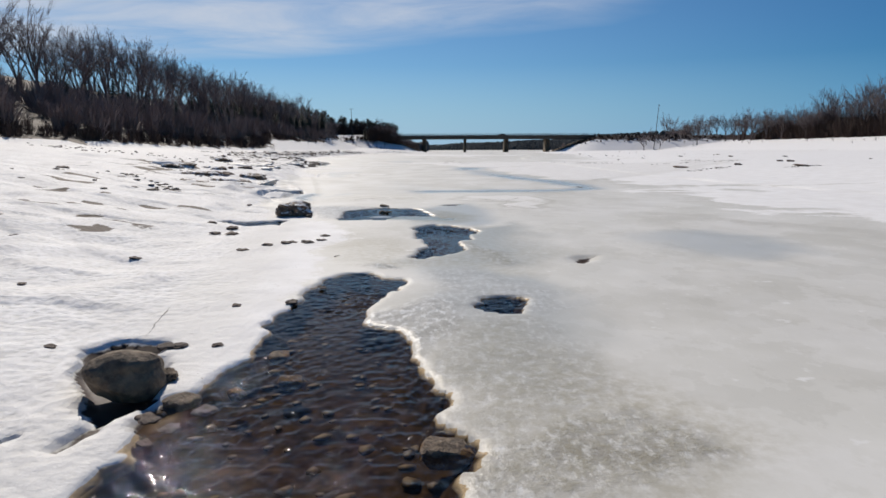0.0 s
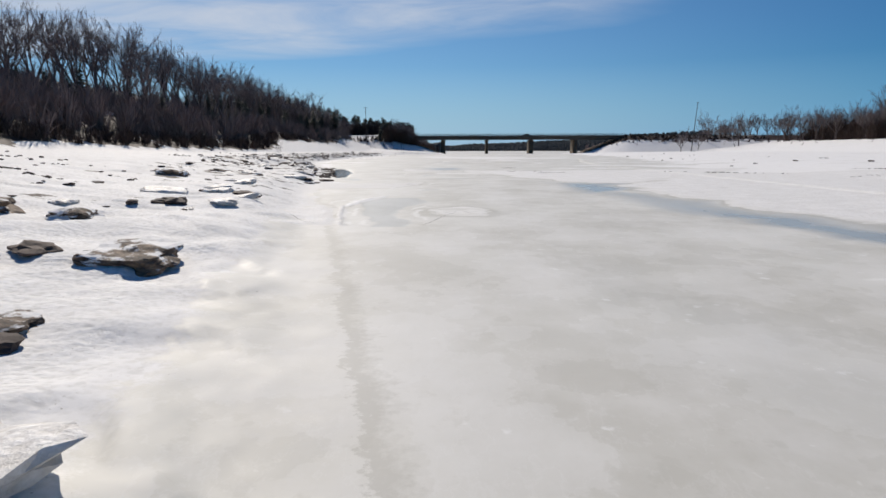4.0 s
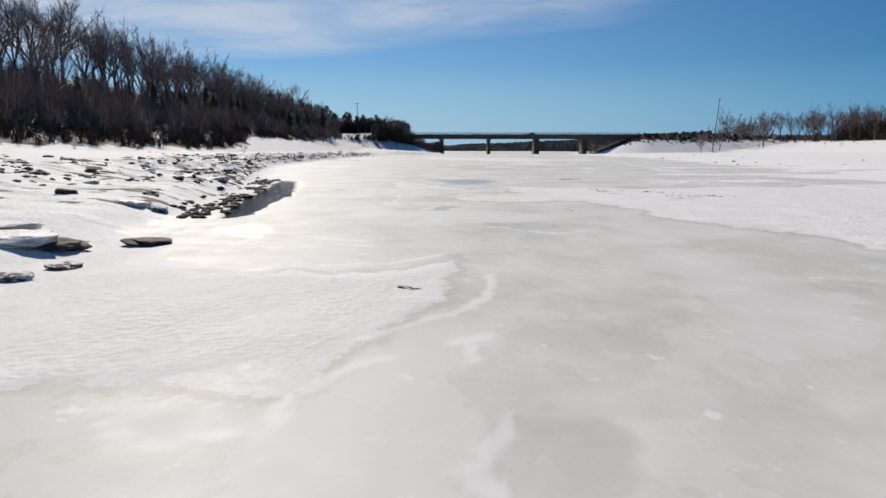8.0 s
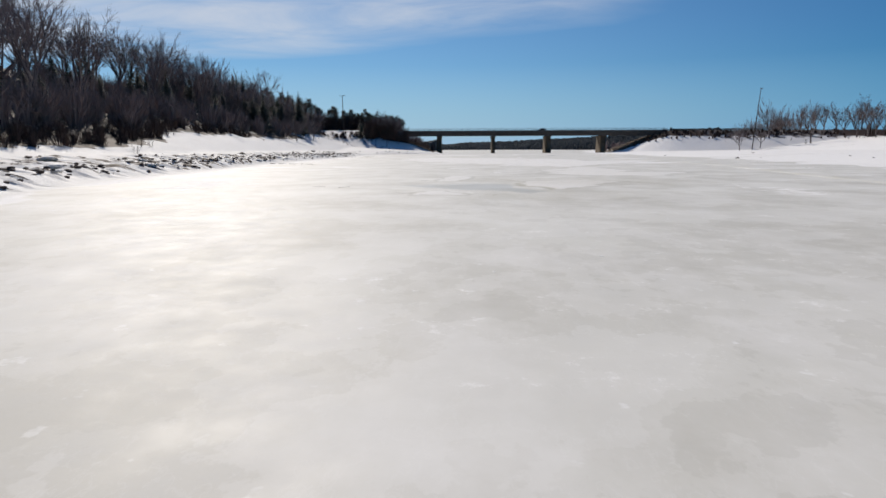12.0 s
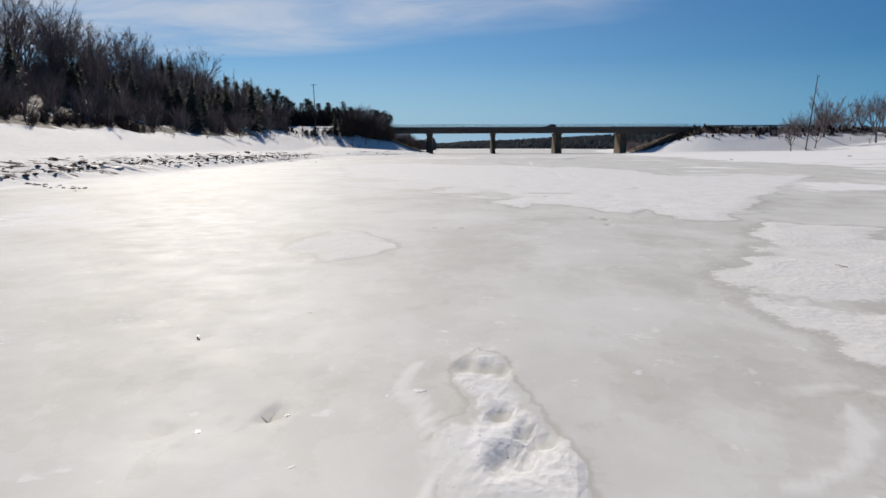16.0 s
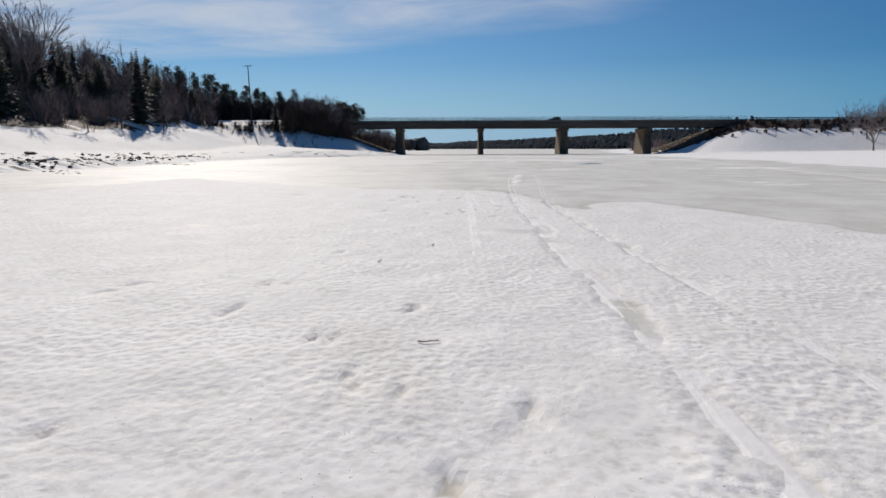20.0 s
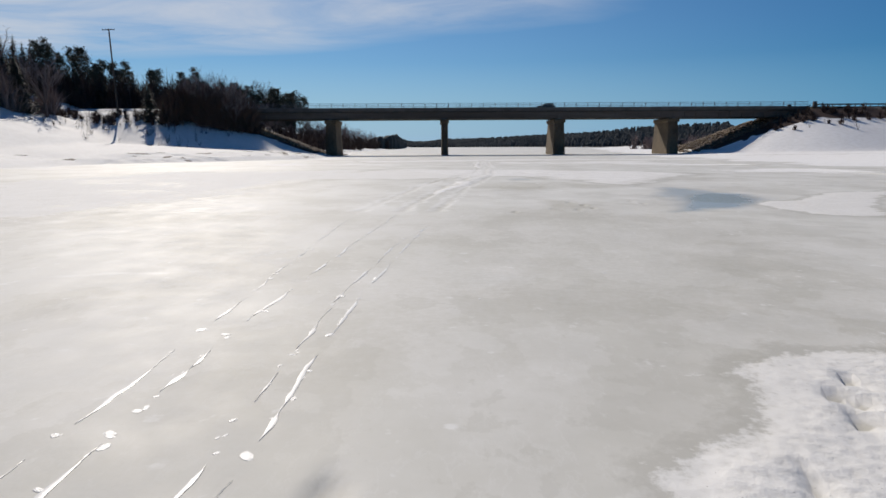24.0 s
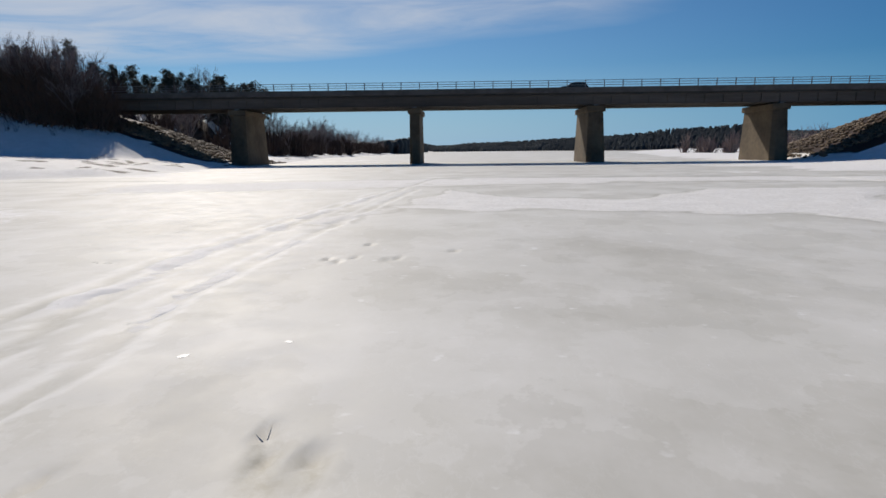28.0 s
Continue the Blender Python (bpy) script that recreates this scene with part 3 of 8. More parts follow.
area("stain", (-17.78, -32.69), (-17.49, -31.79), (-16.75, -31.43), (-15.65, -30.77), (-15.16, -30.65), (-14.77, -31.46), (-14.85, -32.71), edge=0.7, amount=0.55)
area("stain", (-20.16, -15.06), (-18.87, -15.05), (-17.83, -15.71), (-17.11, -16.5), (-16.99, -17.53), (-17.37, -18.07), (-20.15, -18.1), (-20.61, -17.14), edge=0.8, amount=0.26)
area("stain", (-22.64, 112.51), (-21.12, 111.39), (-18.83, 111.4), (-17.41, 110.52), (-19.58, 107.47), (-23.49, 107.44), (-23.26, 109.46), edge=1.0, amount=0.2)
area("damp", (-16.72, -32.44), (-15.44, -31.89), (-14.56, -33.92), (-14.78, -36.85), (-15.59, -38.43), (-16.18, -37.58), (-16.34, -35.33), edge=0.6, amount=0.6)
area("hollow", (-19.87, -37.7), (-19.95, -37.28), (-19.7, -36.76), (-19.28, -36.91), (-18.86, -37.55), (-18.6, -38.28), (-18.71, -38.58), (-18.87, -38.8), (-19.06, -38.87), (-19.39, -38.4), edge=0.06)
area("hollow", (-18.94, -39.4), (-18.94, -39.15), (-18.88, -38.91), (-18.84, -39.1), (-18.86, -39.41), edge=0.05)
area("hollow", (-19.44, -39.21), (-19.32, -39.12), (-19.33, -39.25), edge=0.05)
area("hollow", (-18.26, -39.91), (-18.26, -39.64), (-18.22, -39.41), (-18.21, -39.15), (-18.05, -39.33), (-18.08, -39.78), (-18.13, -40.04), edge=0.06)
# melt water standing on the ice
area("damp", (-12.79, 13.45), (-9.75, 2.64), (-8.15, -2.42), (-7.7, -7.93), (-7.71, -11.52), (-9.22, -12.58), (-12.04, -13.0), (-15.05, -13.58), (-17.18, -13.96), (-18.18, -12.29), (-16.24, -11.22), (-12.96, -11.09), (-10.41, -10.8), (-9.33, -9.47), (-10.13, -4.82), (-12.03, 2.81), edge=0.7, amount=0.85)
area("damp", (-17.52, -24.42), (-16.67, -20.59), (-15.6, -19.55), (-14.63, -21.65), (-14.56, -25.08), (-15.16, -26.45), (-15.95, -26.0), (-16.81, -25.97), edge=0.5, amount=0.6)
area("damp", (-21.82, -16.76), (-21.52, -15.89), (-21.02, -14.24), (-20.31, -13.61), (-20.44, -14.23), (-21.01, -15.42), (-21.48, -16.54), edge=0.2, amount=0.5)
area("damp", (-11.43, -28.93), (-9.38, -27.97), (-8.29, -29.9), (-8.36, -31.05), (-10.26, -31.36), (-11.5, -30.99), edge=0.8, amount=0.5)
area("damp", (-19.28, -2.89), (-17.82, -9.34), (-16.59, -10.94), (-12.04, -10.45), (-14.5, -13.96), (-17.11, -13.72), (-18.93, -13.18), (-19.69, -9.34), edge=1.8, amount=0.16)
area("damp", (-15.33, 30.73), (-10.9, 11.64), (-9.04, 2.27), (-7.29, -3.66), (-8.12, -4.84), (-10.38, -0.66), (-13.3, 7.87), edge=0.8, amount=0.5)
area("wet", (-26.59, 12.19), (-26.23, 14.03), (-25.54, 15.26), (-24.09, 15.46), (-23.71, 13.5), (-24.09, 10.95), (-24.52, 9.19), (-24.57, 7.78), (-24.45, 6.39), (-24.18, 5.52), (-23.83, 4.86), (-23.7, 4.16), (-23.7, 3.65), (-25.02, 3.62), (-25.1, 4.14), (-25.24, 4.84), (-25.39, 6.06), (-25.75, 8.01), (-26.25, 9.68), edge=0.35, amount=0.5)
area("wet", (-24.11, 22.72), (-23.44, 22.67), (-23.09, 22.35), (-23.39, 21.8), (-23.74, 21.41), (-24.4, 21.4), (-24.47, 21.75), (-24.39, 22.05), edge=0.25, amount=0.3)
area("wet", (-32.03, 35.74), (-31.34, 36.74), (-30.35, 36.47), (-29.89, 34.88), (-30.32, 33.74), (-31.52, 34.86), edge=0.2, amount=0.75)
area("wet", (-31.55, 35.93), (-31.54, 36.63), (-31.04, 36.82), (-30.33, 35.93), (-30.01, 34.8), (-29.83, 33.93), (-29.81, 33.56), (-30.04, 33.39), (-31.57, 35.33), edge=0.2, amount=0.6)
area("wet", (-23.68, 37.39), (-22.12, 37.75), (-21.37, 37.16), (-21.12, 36.57), (-22.01, 35.88), (-22.69, 35.73), (-22.97, 36.22), (-23.79, 36.29), edge=0.35, amount=0.35)
area("wet", (-25.22, 43.27), (-25.08, 43.44), (-24.67, 43.38), (-24.14, 43.32), (-24.39, 42.68), (-24.54, 42.22), (-24.7, 41.84), (-24.86, 41.54), (-25.49, 41.54), (-25.46, 41.84), (-25.42, 42.15), (-25.29, 42.52), edge=0.2, amount=0.7)
area("wet", (-31.88, 54.03), (-31.94, 54.88), (-31.32, 54.86), (-31.05, 53.56), (-31.34, 53.25), edge=0.15, amount=0.8)
area("wet", (-26.59, 66.79), (-25.63, 67.67), (-23.27, 66.97), (-21.83, 66.24), (-21.57, 64.5), (-22.05, 61.76), (-22.73, 60.13), (-23.54, 59.64), (-23.95, 60.13), (-24.95, 60.68), (-25.18, 62.84), edge=0.4, amount=0.6)
area("wet", (-27.83, 102.4), (-27.63, 102.88), (-25.14, 103.31), (-22.95, 104.15), (-21.4, 104.36), (-20.61, 102.64), (-20.65, 99.52), (-20.13, 98.12), (-19.34, 97.1), (-20.47, 95.49), (-20.99, 95.93), (-21.25, 97.1), (-21.94, 97.89), (-23.25, 98.37), (-24.8, 99.37), (-26.23, 100.66), edge=0.4, amount=0.5)
area("wet", (-12.89, 151.55), (-12.49, 151.85), (-12.23, 151.7), (-12.64, 150.67), (-13.01, 150.17), (-13.25, 150.17), (-13.2, 150.77), edge=0.3, amount=0.35)
area("damp", (5.05, 261.12), (7.55, 266.83), (10.21, 269.96), (11.23, 268.09), (9.53, 263.49), (7.03, 261.95), edge=0.7, amount=0.9)
area("stain", (8.04, 267.41), (10.0, 268.89), (10.69, 266.56), (8.91, 264.02), (7.35, 265.16), edge=0.4, amount=0.7)
area("damp", (9.39, 273.15), (11.0, 269.13), (6.01, 262.32), (5.52, 262.98), (6.63, 265.61), edge=0.8, amount=0.7)
area("damp", (-14.29, 29.52), (-9.52, 28.84), (-15.48, 20.34), (-15.2, 23.04), edge=0.8, amount=0.7)
area("damp", (-14.38, 26.85), (-11.63, 26.89), (-11.74, 21.09), (-14.59, 18.86), (-14.51, 21.9), edge=0.7, amount=0.85)
area("damp", (-25.95, 66.71), (-21.29, 66.47), (-22.51, 60.6), (-24.57, 60.22), edge=0.8, amount=0.8)
area("damp", (-22.24, -18.12), (-22.76, -16.55), (-22.74, -15.08), (-22.31, -13.75), (-21.79, -14.68), (-21.84, -16.54), (-21.54, -18.11), edge=0.3, amount=0.8)
# crusted snow lying on the ice
area("snow", (-19.84, -17.84), (-19.6, -17.39), (-19.31, -17.43), (-18.93, -17.62), (-18.66, -17.38), (-18.2, -17.21), (-18.12, -17.61), (-17.76, -17.68), (-17.97, -18.07), (-19.8, -18.21), edge=0.2, amount=0.6)
area("snow", (-16.3, -18.21), (-15.0, -16.41), (-12.95, -15.48), (-12.18, -16.47), (-11.92, -18.05), (-12.52, -21.26), (-12.89, -21.78), (-13.42, -20.77), (-13.93, -20.77), (-13.57, -18.47), (-14.99, -18.45), edge=0.52, amount=0.8)
area("snow", (-23.46, 9.2), (-22.61, 10.32), (-21.52, 10.76), (-20.72, 9.24), (-20.78, 7.6), (-21.26, 6.44), (-22.24, 6.26), (-23.16, 6.24), (-23.54, 6.93), (-23.69, 8.04), edge=0.6, amount=0.66)
area("snow", (-33.59, 29.19), (-30.53, 29.82), (-28.02, 29.26), (-25.79, 29.3), (-24.67, 31.29), (-24.23, 29.32), (-24.77, 26.48), (-25.48, 25.71), (-25.94, 24.71), (-26.27, 23.75), (-26.49, 23.43), (-27.52, 23.27), (-27.96, 22.86), (-28.73, 22.61), (-29.74, 22.6), (-35.82, 29.16), edge=0.52, amount=0.8)
area("snow", (-26.72, 48.27), (-25.06, 50.49), (-22.7, 51.18), (-19.22, 51.11), (-16.66, 50.33), (-20.56, 44.88), (-22.14, 44.89), (-23.14, 45.56), (-24.04, 46.09), (-24.68, 47.4), edge=0.8, amount=0.75)
area("snow", (-28.67, 64.95), (-27.62, 64.17), (-26.56, 60.89), (-26.07, 58.94), (-25.2, 58.68), (-25.03, 57.64), (-24.8, 56.59), (-24.34, 56.24), (-23.7, 56.03), (-23.69, 55.49), (-23.91, 54.61), (-27.33, 54.59), (-27.86, 55.33), (-27.56, 55.65), (-28.18, 57.3), (-28.61, 59.5), (-28.86, 62.3), edge=0.45, amount=0.8)
area("snow", (-26.76, 96.45), (-26.25, 97.47), (-25.18, 97.68), (-24.54, 96.45), (-23.99, 95.92), (-23.87, 95.11), (-23.93, 94.14), (-26.54, 94.13), (-26.68, 94.93), edge=0.45, amount=0.8)
area("snow", (-19.49, 106.61), (-15.45, 108.98), (-12.68, 106.51), (-18.06, 98.89), (-18.76, 98.62), (-18.76, 99.51), (-19.11, 101.06), (-20.2, 103.27), edge=0.6, amount=0.8)
area("snow", (-25.48, 111.57), (-24.36, 114.65), (-22.91, 112.45), (-23.59, 109.13), (-24.97, 109.16), edge=0.3, amount=0.8)
area("snow", (-15.77, 124.36), (-12.08, 133.06), (-8.47, 124.04), (-2.01, 121.6), (-7.26, 114.17), (-12.41, 115.54), (-16.76, 120.27), edge=0.9, amount=0.8)
area("snow", (-24.91, 115.45), (-24.06, 116.03), (-22.95, 114.44), (-22.91, 112.51), (-23.25, 111.14), (-23.59, 109.77), (-23.75, 108.92), (-23.83, 108.26), (-23.95, 107.66), (-23.93, 107.31), (-25.43, 107.3), (-25.61, 108.35), (-25.49, 109.17), (-25.13, 110.1), (-24.69, 111.9), edge=0.45, amount=0.8)
area("snow", (-20.83, 123.0), (-19.9, 123.74), (-20.02, 121.07), (-20.57, 119.97), edge=0.2, amount=0.8)
area("snow", (-20.24, 117.37), (-19.86, 116.67), (-18.7, 117.23), (-17.85, 116.04), (-18.56, 117.75), (-19.41, 118.15), edge=0.2, amount=0.8)
area("snow", (-14.46, 129.66), (-8.08, 140.29), (-6.34, 132.43), (-5.47, 127.32), (-13.03, 116.69), (-14.99, 118.15), (-15.85, 122.31), edge=0.75, amount=0.8)
area("snow", (-20.54, 124.62), (-20.23, 125.07), (-19.88, 124.63), (-19.83, 123.7), (-19.61, 122.97), (-19.43, 122.38), (-19.33, 121.89), (-19.43, 121.25), (-20.48, 121.25), (-20.48, 122.26), (-20.41, 123.24), edge=0.15)
area("snow", (-10.88, 135.61), (-7.54, 138.31), (-5.24, 138.29), (-14.21, 125.58), (-14.65, 126.44), (-13.29, 129.29), edge=0.52, amount=0.8)
area("snow", (-25.1, 133.54), (-24.76, 136.3), (-23.9, 137.66), (-21.83, 133.53), (-22.73, 132.23), (-23.71, 131.46), edge=0.4, amount=0.8)
area("snow", (-18.12, 147.44), (-16.97, 144.54), (-16.14, 147.03), (-14.94, 147.04), (-13.81, 145.53), (-13.99, 142.51), (-13.07, 142.1), (-11.51, 144.01), (-10.66, 144.02), (-11.09, 142.12), (-12.04, 140.39), (-11.68, 139.85), (-11.13, 139.6), (14.66, 176.35), (-13.11, 176.35), (-17.76, 153.44), (-16.43, 150.6), edge=0.4)
area("snow", (-30.38, 163.77), (-18.56, 149.6), (-15.66, 149.64), (-16.25, 153.85), (-17.39, 163.98), (-21.6, 170.32), (-26.62, 166.57), edge=0.6, amount=0.85)
area("bare", (-18.21, 151.48), (-19.0, 152.66), (-19.56, 153.8), (-18.86, 154.09), (-18.34, 155.02), (-17.77, 154.7), (-17.08, 153.84), (-17.04, 152.89), (-16.8, 152.3), (-17.1, 151.64), (-16.91, 150.96), (-17.33, 150.78), (-17.78, 151.01), edge=0.2)
area("bare", (-25.57, 158.62), (-22.16, 156.53), (-21.62, 157.52), (-21.28, 159.35), (-19.93, 160.1), (-21.03, 157.53), (-20.82, 155.71), (-21.53, 154.97), (-22.15, 154.33), edge=0.25)
area("bare", (-21.31, 153.28), (-20.71, 153.79), (-19.6, 153.3), (-18.95, 152.1), (-19.46, 151.76), (-20.22, 151.91), edge=0.25)
area("bare", (-16.2, 153.59), (-14.94, 154.14), (-13.77, 153.88), (-12.88, 153.4), (-13.44, 152.73), (-14.6, 152.92), (-15.64, 152.91), edge=0.25, amount=0.6)
area("bare", (-7.45, 211.65), (1.28, 211.41), (-6.32, 200.83), (-6.86, 201.57), (-7.18, 203.08), (-7.53, 205.93), edge=0.6, amount=0.8)
area("snow", (0.01, 245.44), (0.9, 246.14), (1.53, 246.29), (-0.42, 243.67), (-1.46, 243.7), (-0.94, 244.41), edge=0.52, amount=0.8)
area("snow", (5.64, 322.93), (6.92, 332.11), (9.58, 325.55), (14.15, 323.49), (20.3, 330.17), (30.21, 331.15), (20.8, 317.29), (16.64, 318.52), (12.93, 318.82), (9.13, 319.74), edge=0.6)
area("snow", (-21.87, 57.81), (-13.21, 55.59), (-0.88, 58.75), (14.8, 63.48), (-9.52, 28.84), (-13.03, 30.07), (-15.58, 34.7), (-17.69, 43.21), edge=0.8)
area("snow", (-20.91, 56.02), (-15.89, 55.17), (-10.12, 54.02), (-6.71, 53.02), (-12.47, 44.93), (-15.97, 45.0), (-19.71, 46.22), (-21.89, 49.3), edge=0.7, amount=0.8)
area("snow", (-11.56, 24.89), (1.7, 46.2), (28.71, 47.85), (-6.64, -2.73), (-8.78, 0.6), (-10.02, 9.59), edge=0.8)
area("snow", (9.34, 263.98), (14.49, 267.8), (19.98, 270.99), (11.04, 259.01), (9.48, 259.93), edge=0.6, amount=0.8)
area("bare", (2.32, 301.41), (6.91, 300.36), (9.03, 297.63), (10.86, 296.69), (14.3, 296.11), (23.16, 308.86), (17.9, 317.73), (5.28, 320.39), (1.48, 309.19), edge=0.5)
area("wet", (1.92, 282.19), (2.23, 283.37), (3.1, 283.49), (3.58, 282.23), (3.08, 281.49), (2.38, 281.53), edge=0.2, amount=0.75)
area("snow", (2.88, 277.47), (3.3, 278.12), (3.59, 277.44), (4.04, 277.22), (3.62, 276.87), (3.26, 276.96), edge=0.15, amount=0.7)
area("stain", (-0.98, 274.24), (0.16, 276.61), (2.1, 279.16), (4.77, 278.23), (7.23, 274.84), (5.72, 272.72), (0.07, 272.8), edge=1.2, amount=0.3)
area("stain", (4.9, 274.2), (5.29, 274.14), (5.38, 273.93), (5.0, 274.01), edge=0.12, amount=0.5)
area("stain", (5.96, 273.66), (6.07, 273.56), (5.98, 273.3), (5.87, 273.39), edge=0.12, amount=0.5)
area("stain", (5.36, 273.98), (6.53, 273.85), (5.72, 272.72), (5.06, 272.73), edge=0.5, amount=0.35)
area("stain", (1.81, 281.31), (3.42, 281.34), (3.4, 280.84), (1.86, 280.81), edge=0.1, amount=0.45)
line("thaw", (1.06, 275.7), (1.06, 274.71), (1.11, 273.96), (1.26, 273.39), (1.41, 272.78), width=0.12)
line("thaw", (1.35, 274.56), (1.5, 273.96), (1.62, 273.38), (1.75, 272.99), (1.91, 272.77), width=0.08)
line("thaw", (1.6, 275.84), (1.42, 275.65), (1.39, 275.16), (1.46, 274.56), width=0.1)
line("thaw", (2.04, 275.48), (2.22, 274.97), (2.25, 274.54), width=0.16)
line("thaw", (2.34, 273.64), (2.4, 273.2), (2.47, 272.76), width=0.16)
line("thaw", (0.09, 274.59), (0.09, 274.1), (0.41, 273.16), (0.39, 272.87), width=0.09)
line("thaw", (2.56, 274.97), (3.13, 274.95), (3.09, 274.52), width=0.07)
line("churn", (-1.85, 275.42), (-1.67, 276.43), (-1.6, 277.98), (-1.6, 280.89), (-1.46, 284.29), width=0.28)
line("churn", (-1.22, 274.56), (-1.27, 275.77), (-1.13, 277.18), (-0.98, 279.79), (-0.7, 282.52), (-0.35, 287.78), (0.42, 299.59), width=0.17)
area("glit", (-16.19, -35.9), (-15.27, -35.49), (-14.78, -36.85), (-14.67, -38.32), (-15.38, -38.67), (-15.88, -39.17), (-16.09, -39.07), (-16.23, -38.3), (-16.48, -37.22), edge=0.35, amount=0.6)
area("glit", (-16.17, -39.62), (-15.81, -39.43), (-15.5, -39.73), (-15.5, -40.11), (-16.17, -40.11), edge=0.12)
area("stain", (-16.19, -35.9), (-15.32, -35.91), (-14.69, -37.75), (-14.07, -38.89), (-14.58, -40.01), (-16.17, -40.0), (-15.93, -39.34), (-16.18, -38.88), (-16.48, -37.22), edge=0.5, amount=0.5)
area("stain", (-18.56, -16.27), (-17.87, -16.5), (-17.51, -17.37), (-17.61, -17.76), (-18.2, -17.77), (-18.35, -17.12), edge=0.3, amount=0.45)
area("stain", (-19.49, -14.77), (-18.18, -14.86), (-17.25, -15.71), (-17.03, -17.02), (-17.4, -17.02), (-17.72, -16.13), (-18.51, -15.64), (-19.41, -15.32), edge=0.25, amount=0.22)
area("stain", (-17.91, -15.04), (-16.59, -15.55), (-16.02, -16.71), (-16.92, -17.88), (-18.44, -17.89), edge=0.9, amount=0.33)
area("damp", (-15.3, -26.83), (-14.06, -26.06), (-13.81, -28.16), (-14.43, -30.79), (-14.81, -32.53), (-16.85, -32.52), (-17.16, -31.8), (-16.57, -31.67), (-16.03, -31.49), (-15.65, -30.77), edge=0.6, amount=0.6)
area("stain", (-15.3, -26.83), (-14.06, -26.06), (-13.81, -28.16), (-14.18, -30.79), (-14.67, -32.54), (-16.85, -32.52), (-17.16, -31.8), (-16.57, -31.67), (-16.03, -31.49), (-15.65, -30.77), edge=0.6, amount=0.42)
area("stain", (-15.56, -30.2), (-15.16, -30.65), (-14.84, -31.25), (-14.74, -32.21), (-15.05, -32.42), (-15.32, -31.82), (-15.59, -31.02), edge=0.15, amount=0.7)
area("glit", (-15.56, -30.2), (-15.16, -30.65), (-14.84, -31.25), (-14.74, -32.21), (-15.05, -32.42), (-15.32, -31.82), (-15.59, -31.02), edge=0.15, amount=0.9)
area("stain", (-18.4, -29.83), (-17.13, -29.07), (-16.68, -30.75), (-16.74, -31.8), (-17.56, -32.51), (-18.09, -31.79), edge=0.5, amount=0.35)
area("damp", (-17.81, -24.1), (-17.42, -23.89), (-16.97, -23.96), (-16.59, -24.08), (-16.45, -23.71), (-16.09, -23.49), (-15.74, -24.57), (-15.99, -25.09), (-17.91, -25.09), edge=0.15, amount=0.9)
area("stain", (-17.81, -24.1), (-17.42, -23.89), (-16.97, -23.96), (-16.59, -24.08), (-16.45, -23.71), (-16.09, -23.49), (-15.74, -24.57), (-15.99, -25.09), (-17.91, -25.09), edge=0.2)
area("stain", (-16.24, -22.05), (-15.38, -22.86), (-15.08, -23.81), (-15.36, -24.84), (-17.0, -25.09), (-16.51, -24.09), (-16.48, -23.49), edge=0.4, amount=0.85)
area("glit", (-16.79, -22.99), (-16.32, -22.85), (-16.09, -23.49), (-15.81, -24.0), (-15.86, -24.5), (-16.26, -24.5), (-16.48, -24.0), (-16.51, -23.6), edge=0.12, amount=0.9)
line("pale", (-26.74, 12.72), (-26.59, 13.41), (-26.34, 14.18), (-26.01, 14.91), width=0.17)
line("pale", (-27.63, 45.6), (-27.32, 44.38), (-26.91, 43.77), width=0.17)
line("pale", (-27.09, 46.12), (-26.63, 46.72), (-25.98, 46.4), width=0.17)
line("pale", (-18.86, 154.09), (-18.81, 155.01), (-18.21, 155.75), width=0.17)
line("pale", (-21.04, 153.78), (-20.83, 154.35), (-20.05, 154.07), width=0.17)
line("pale", (-28.95, 33.92), (-28.54, 34.12), (-28.03, 33.56), width=0.17)
line("pale", (-26.67, 102.69), (-25.13, 103.18), (-23.21, 104.0), width=0.17)
line("pale", (-27.48, 29.87), (-26.09, 30.01), (-24.8, 31.29), width=0.17)
line("pale", (-25.78, 41.85), (-25.62, 42.09), (-25.5, 42.36), width=0.17)
area("snow", (-1.76, 243.91), (-0.22, 245.19), (1.05, 246.47), (3.07, 246.39), (4.22, 245.03), (0.4, 239.94), (-0.26, 240.39), (-1.48, 240.91), (-1.73, 242.45), edge=0.5, amount=0.8)
# dirt frozen into the ice
line("stain", (-20.02, 104.75), (-20.31, 101.54), (-19.22, 100.84), (-18.94, 99.35), (-19.09, 98.12), width=0.5)
area("stain", (-22.42, 95.11), (-22.28, 95.03), (-22.27, 94.57), (-22.32, 94.2), (-22.56, 94.2), (-22.52, 94.71), edge=0.12, amount=0.8)
line("stain", (-22.73, 111.91), (-22.03, 111.51), (-21.49, 110.5), (-20.99, 110.04), (-20.47, 109.2), (-20.23, 108.38), (-20.0, 107.92), (-19.77, 107.47), width=0.32)
line("churn", (-22.41, 111.64), (-21.9, 111.26), (-21.54, 110.66), (-21.31, 110.4), width=0.12)
line("churn", (-20.41, 109.2), (-20.11, 108.88), (-19.89, 108.29), (-19.65, 107.92), (-19.43, 107.72), width=0.14)
area("stain", (-18.24, 111.28), (-17.68, 111.53), (-17.6, 110.94), (-18.08, 109.64), (-18.32, 109.64), (-18.16, 110.72), edge=0.3, amount=0.4)
area("stain", (-23.15, 56.59), (-22.95, 56.72), (-22.76, 56.57), (-22.81, 56.37), (-23.03, 56.28), (-23.18, 56.41), edge=0.08, amount=0.5)
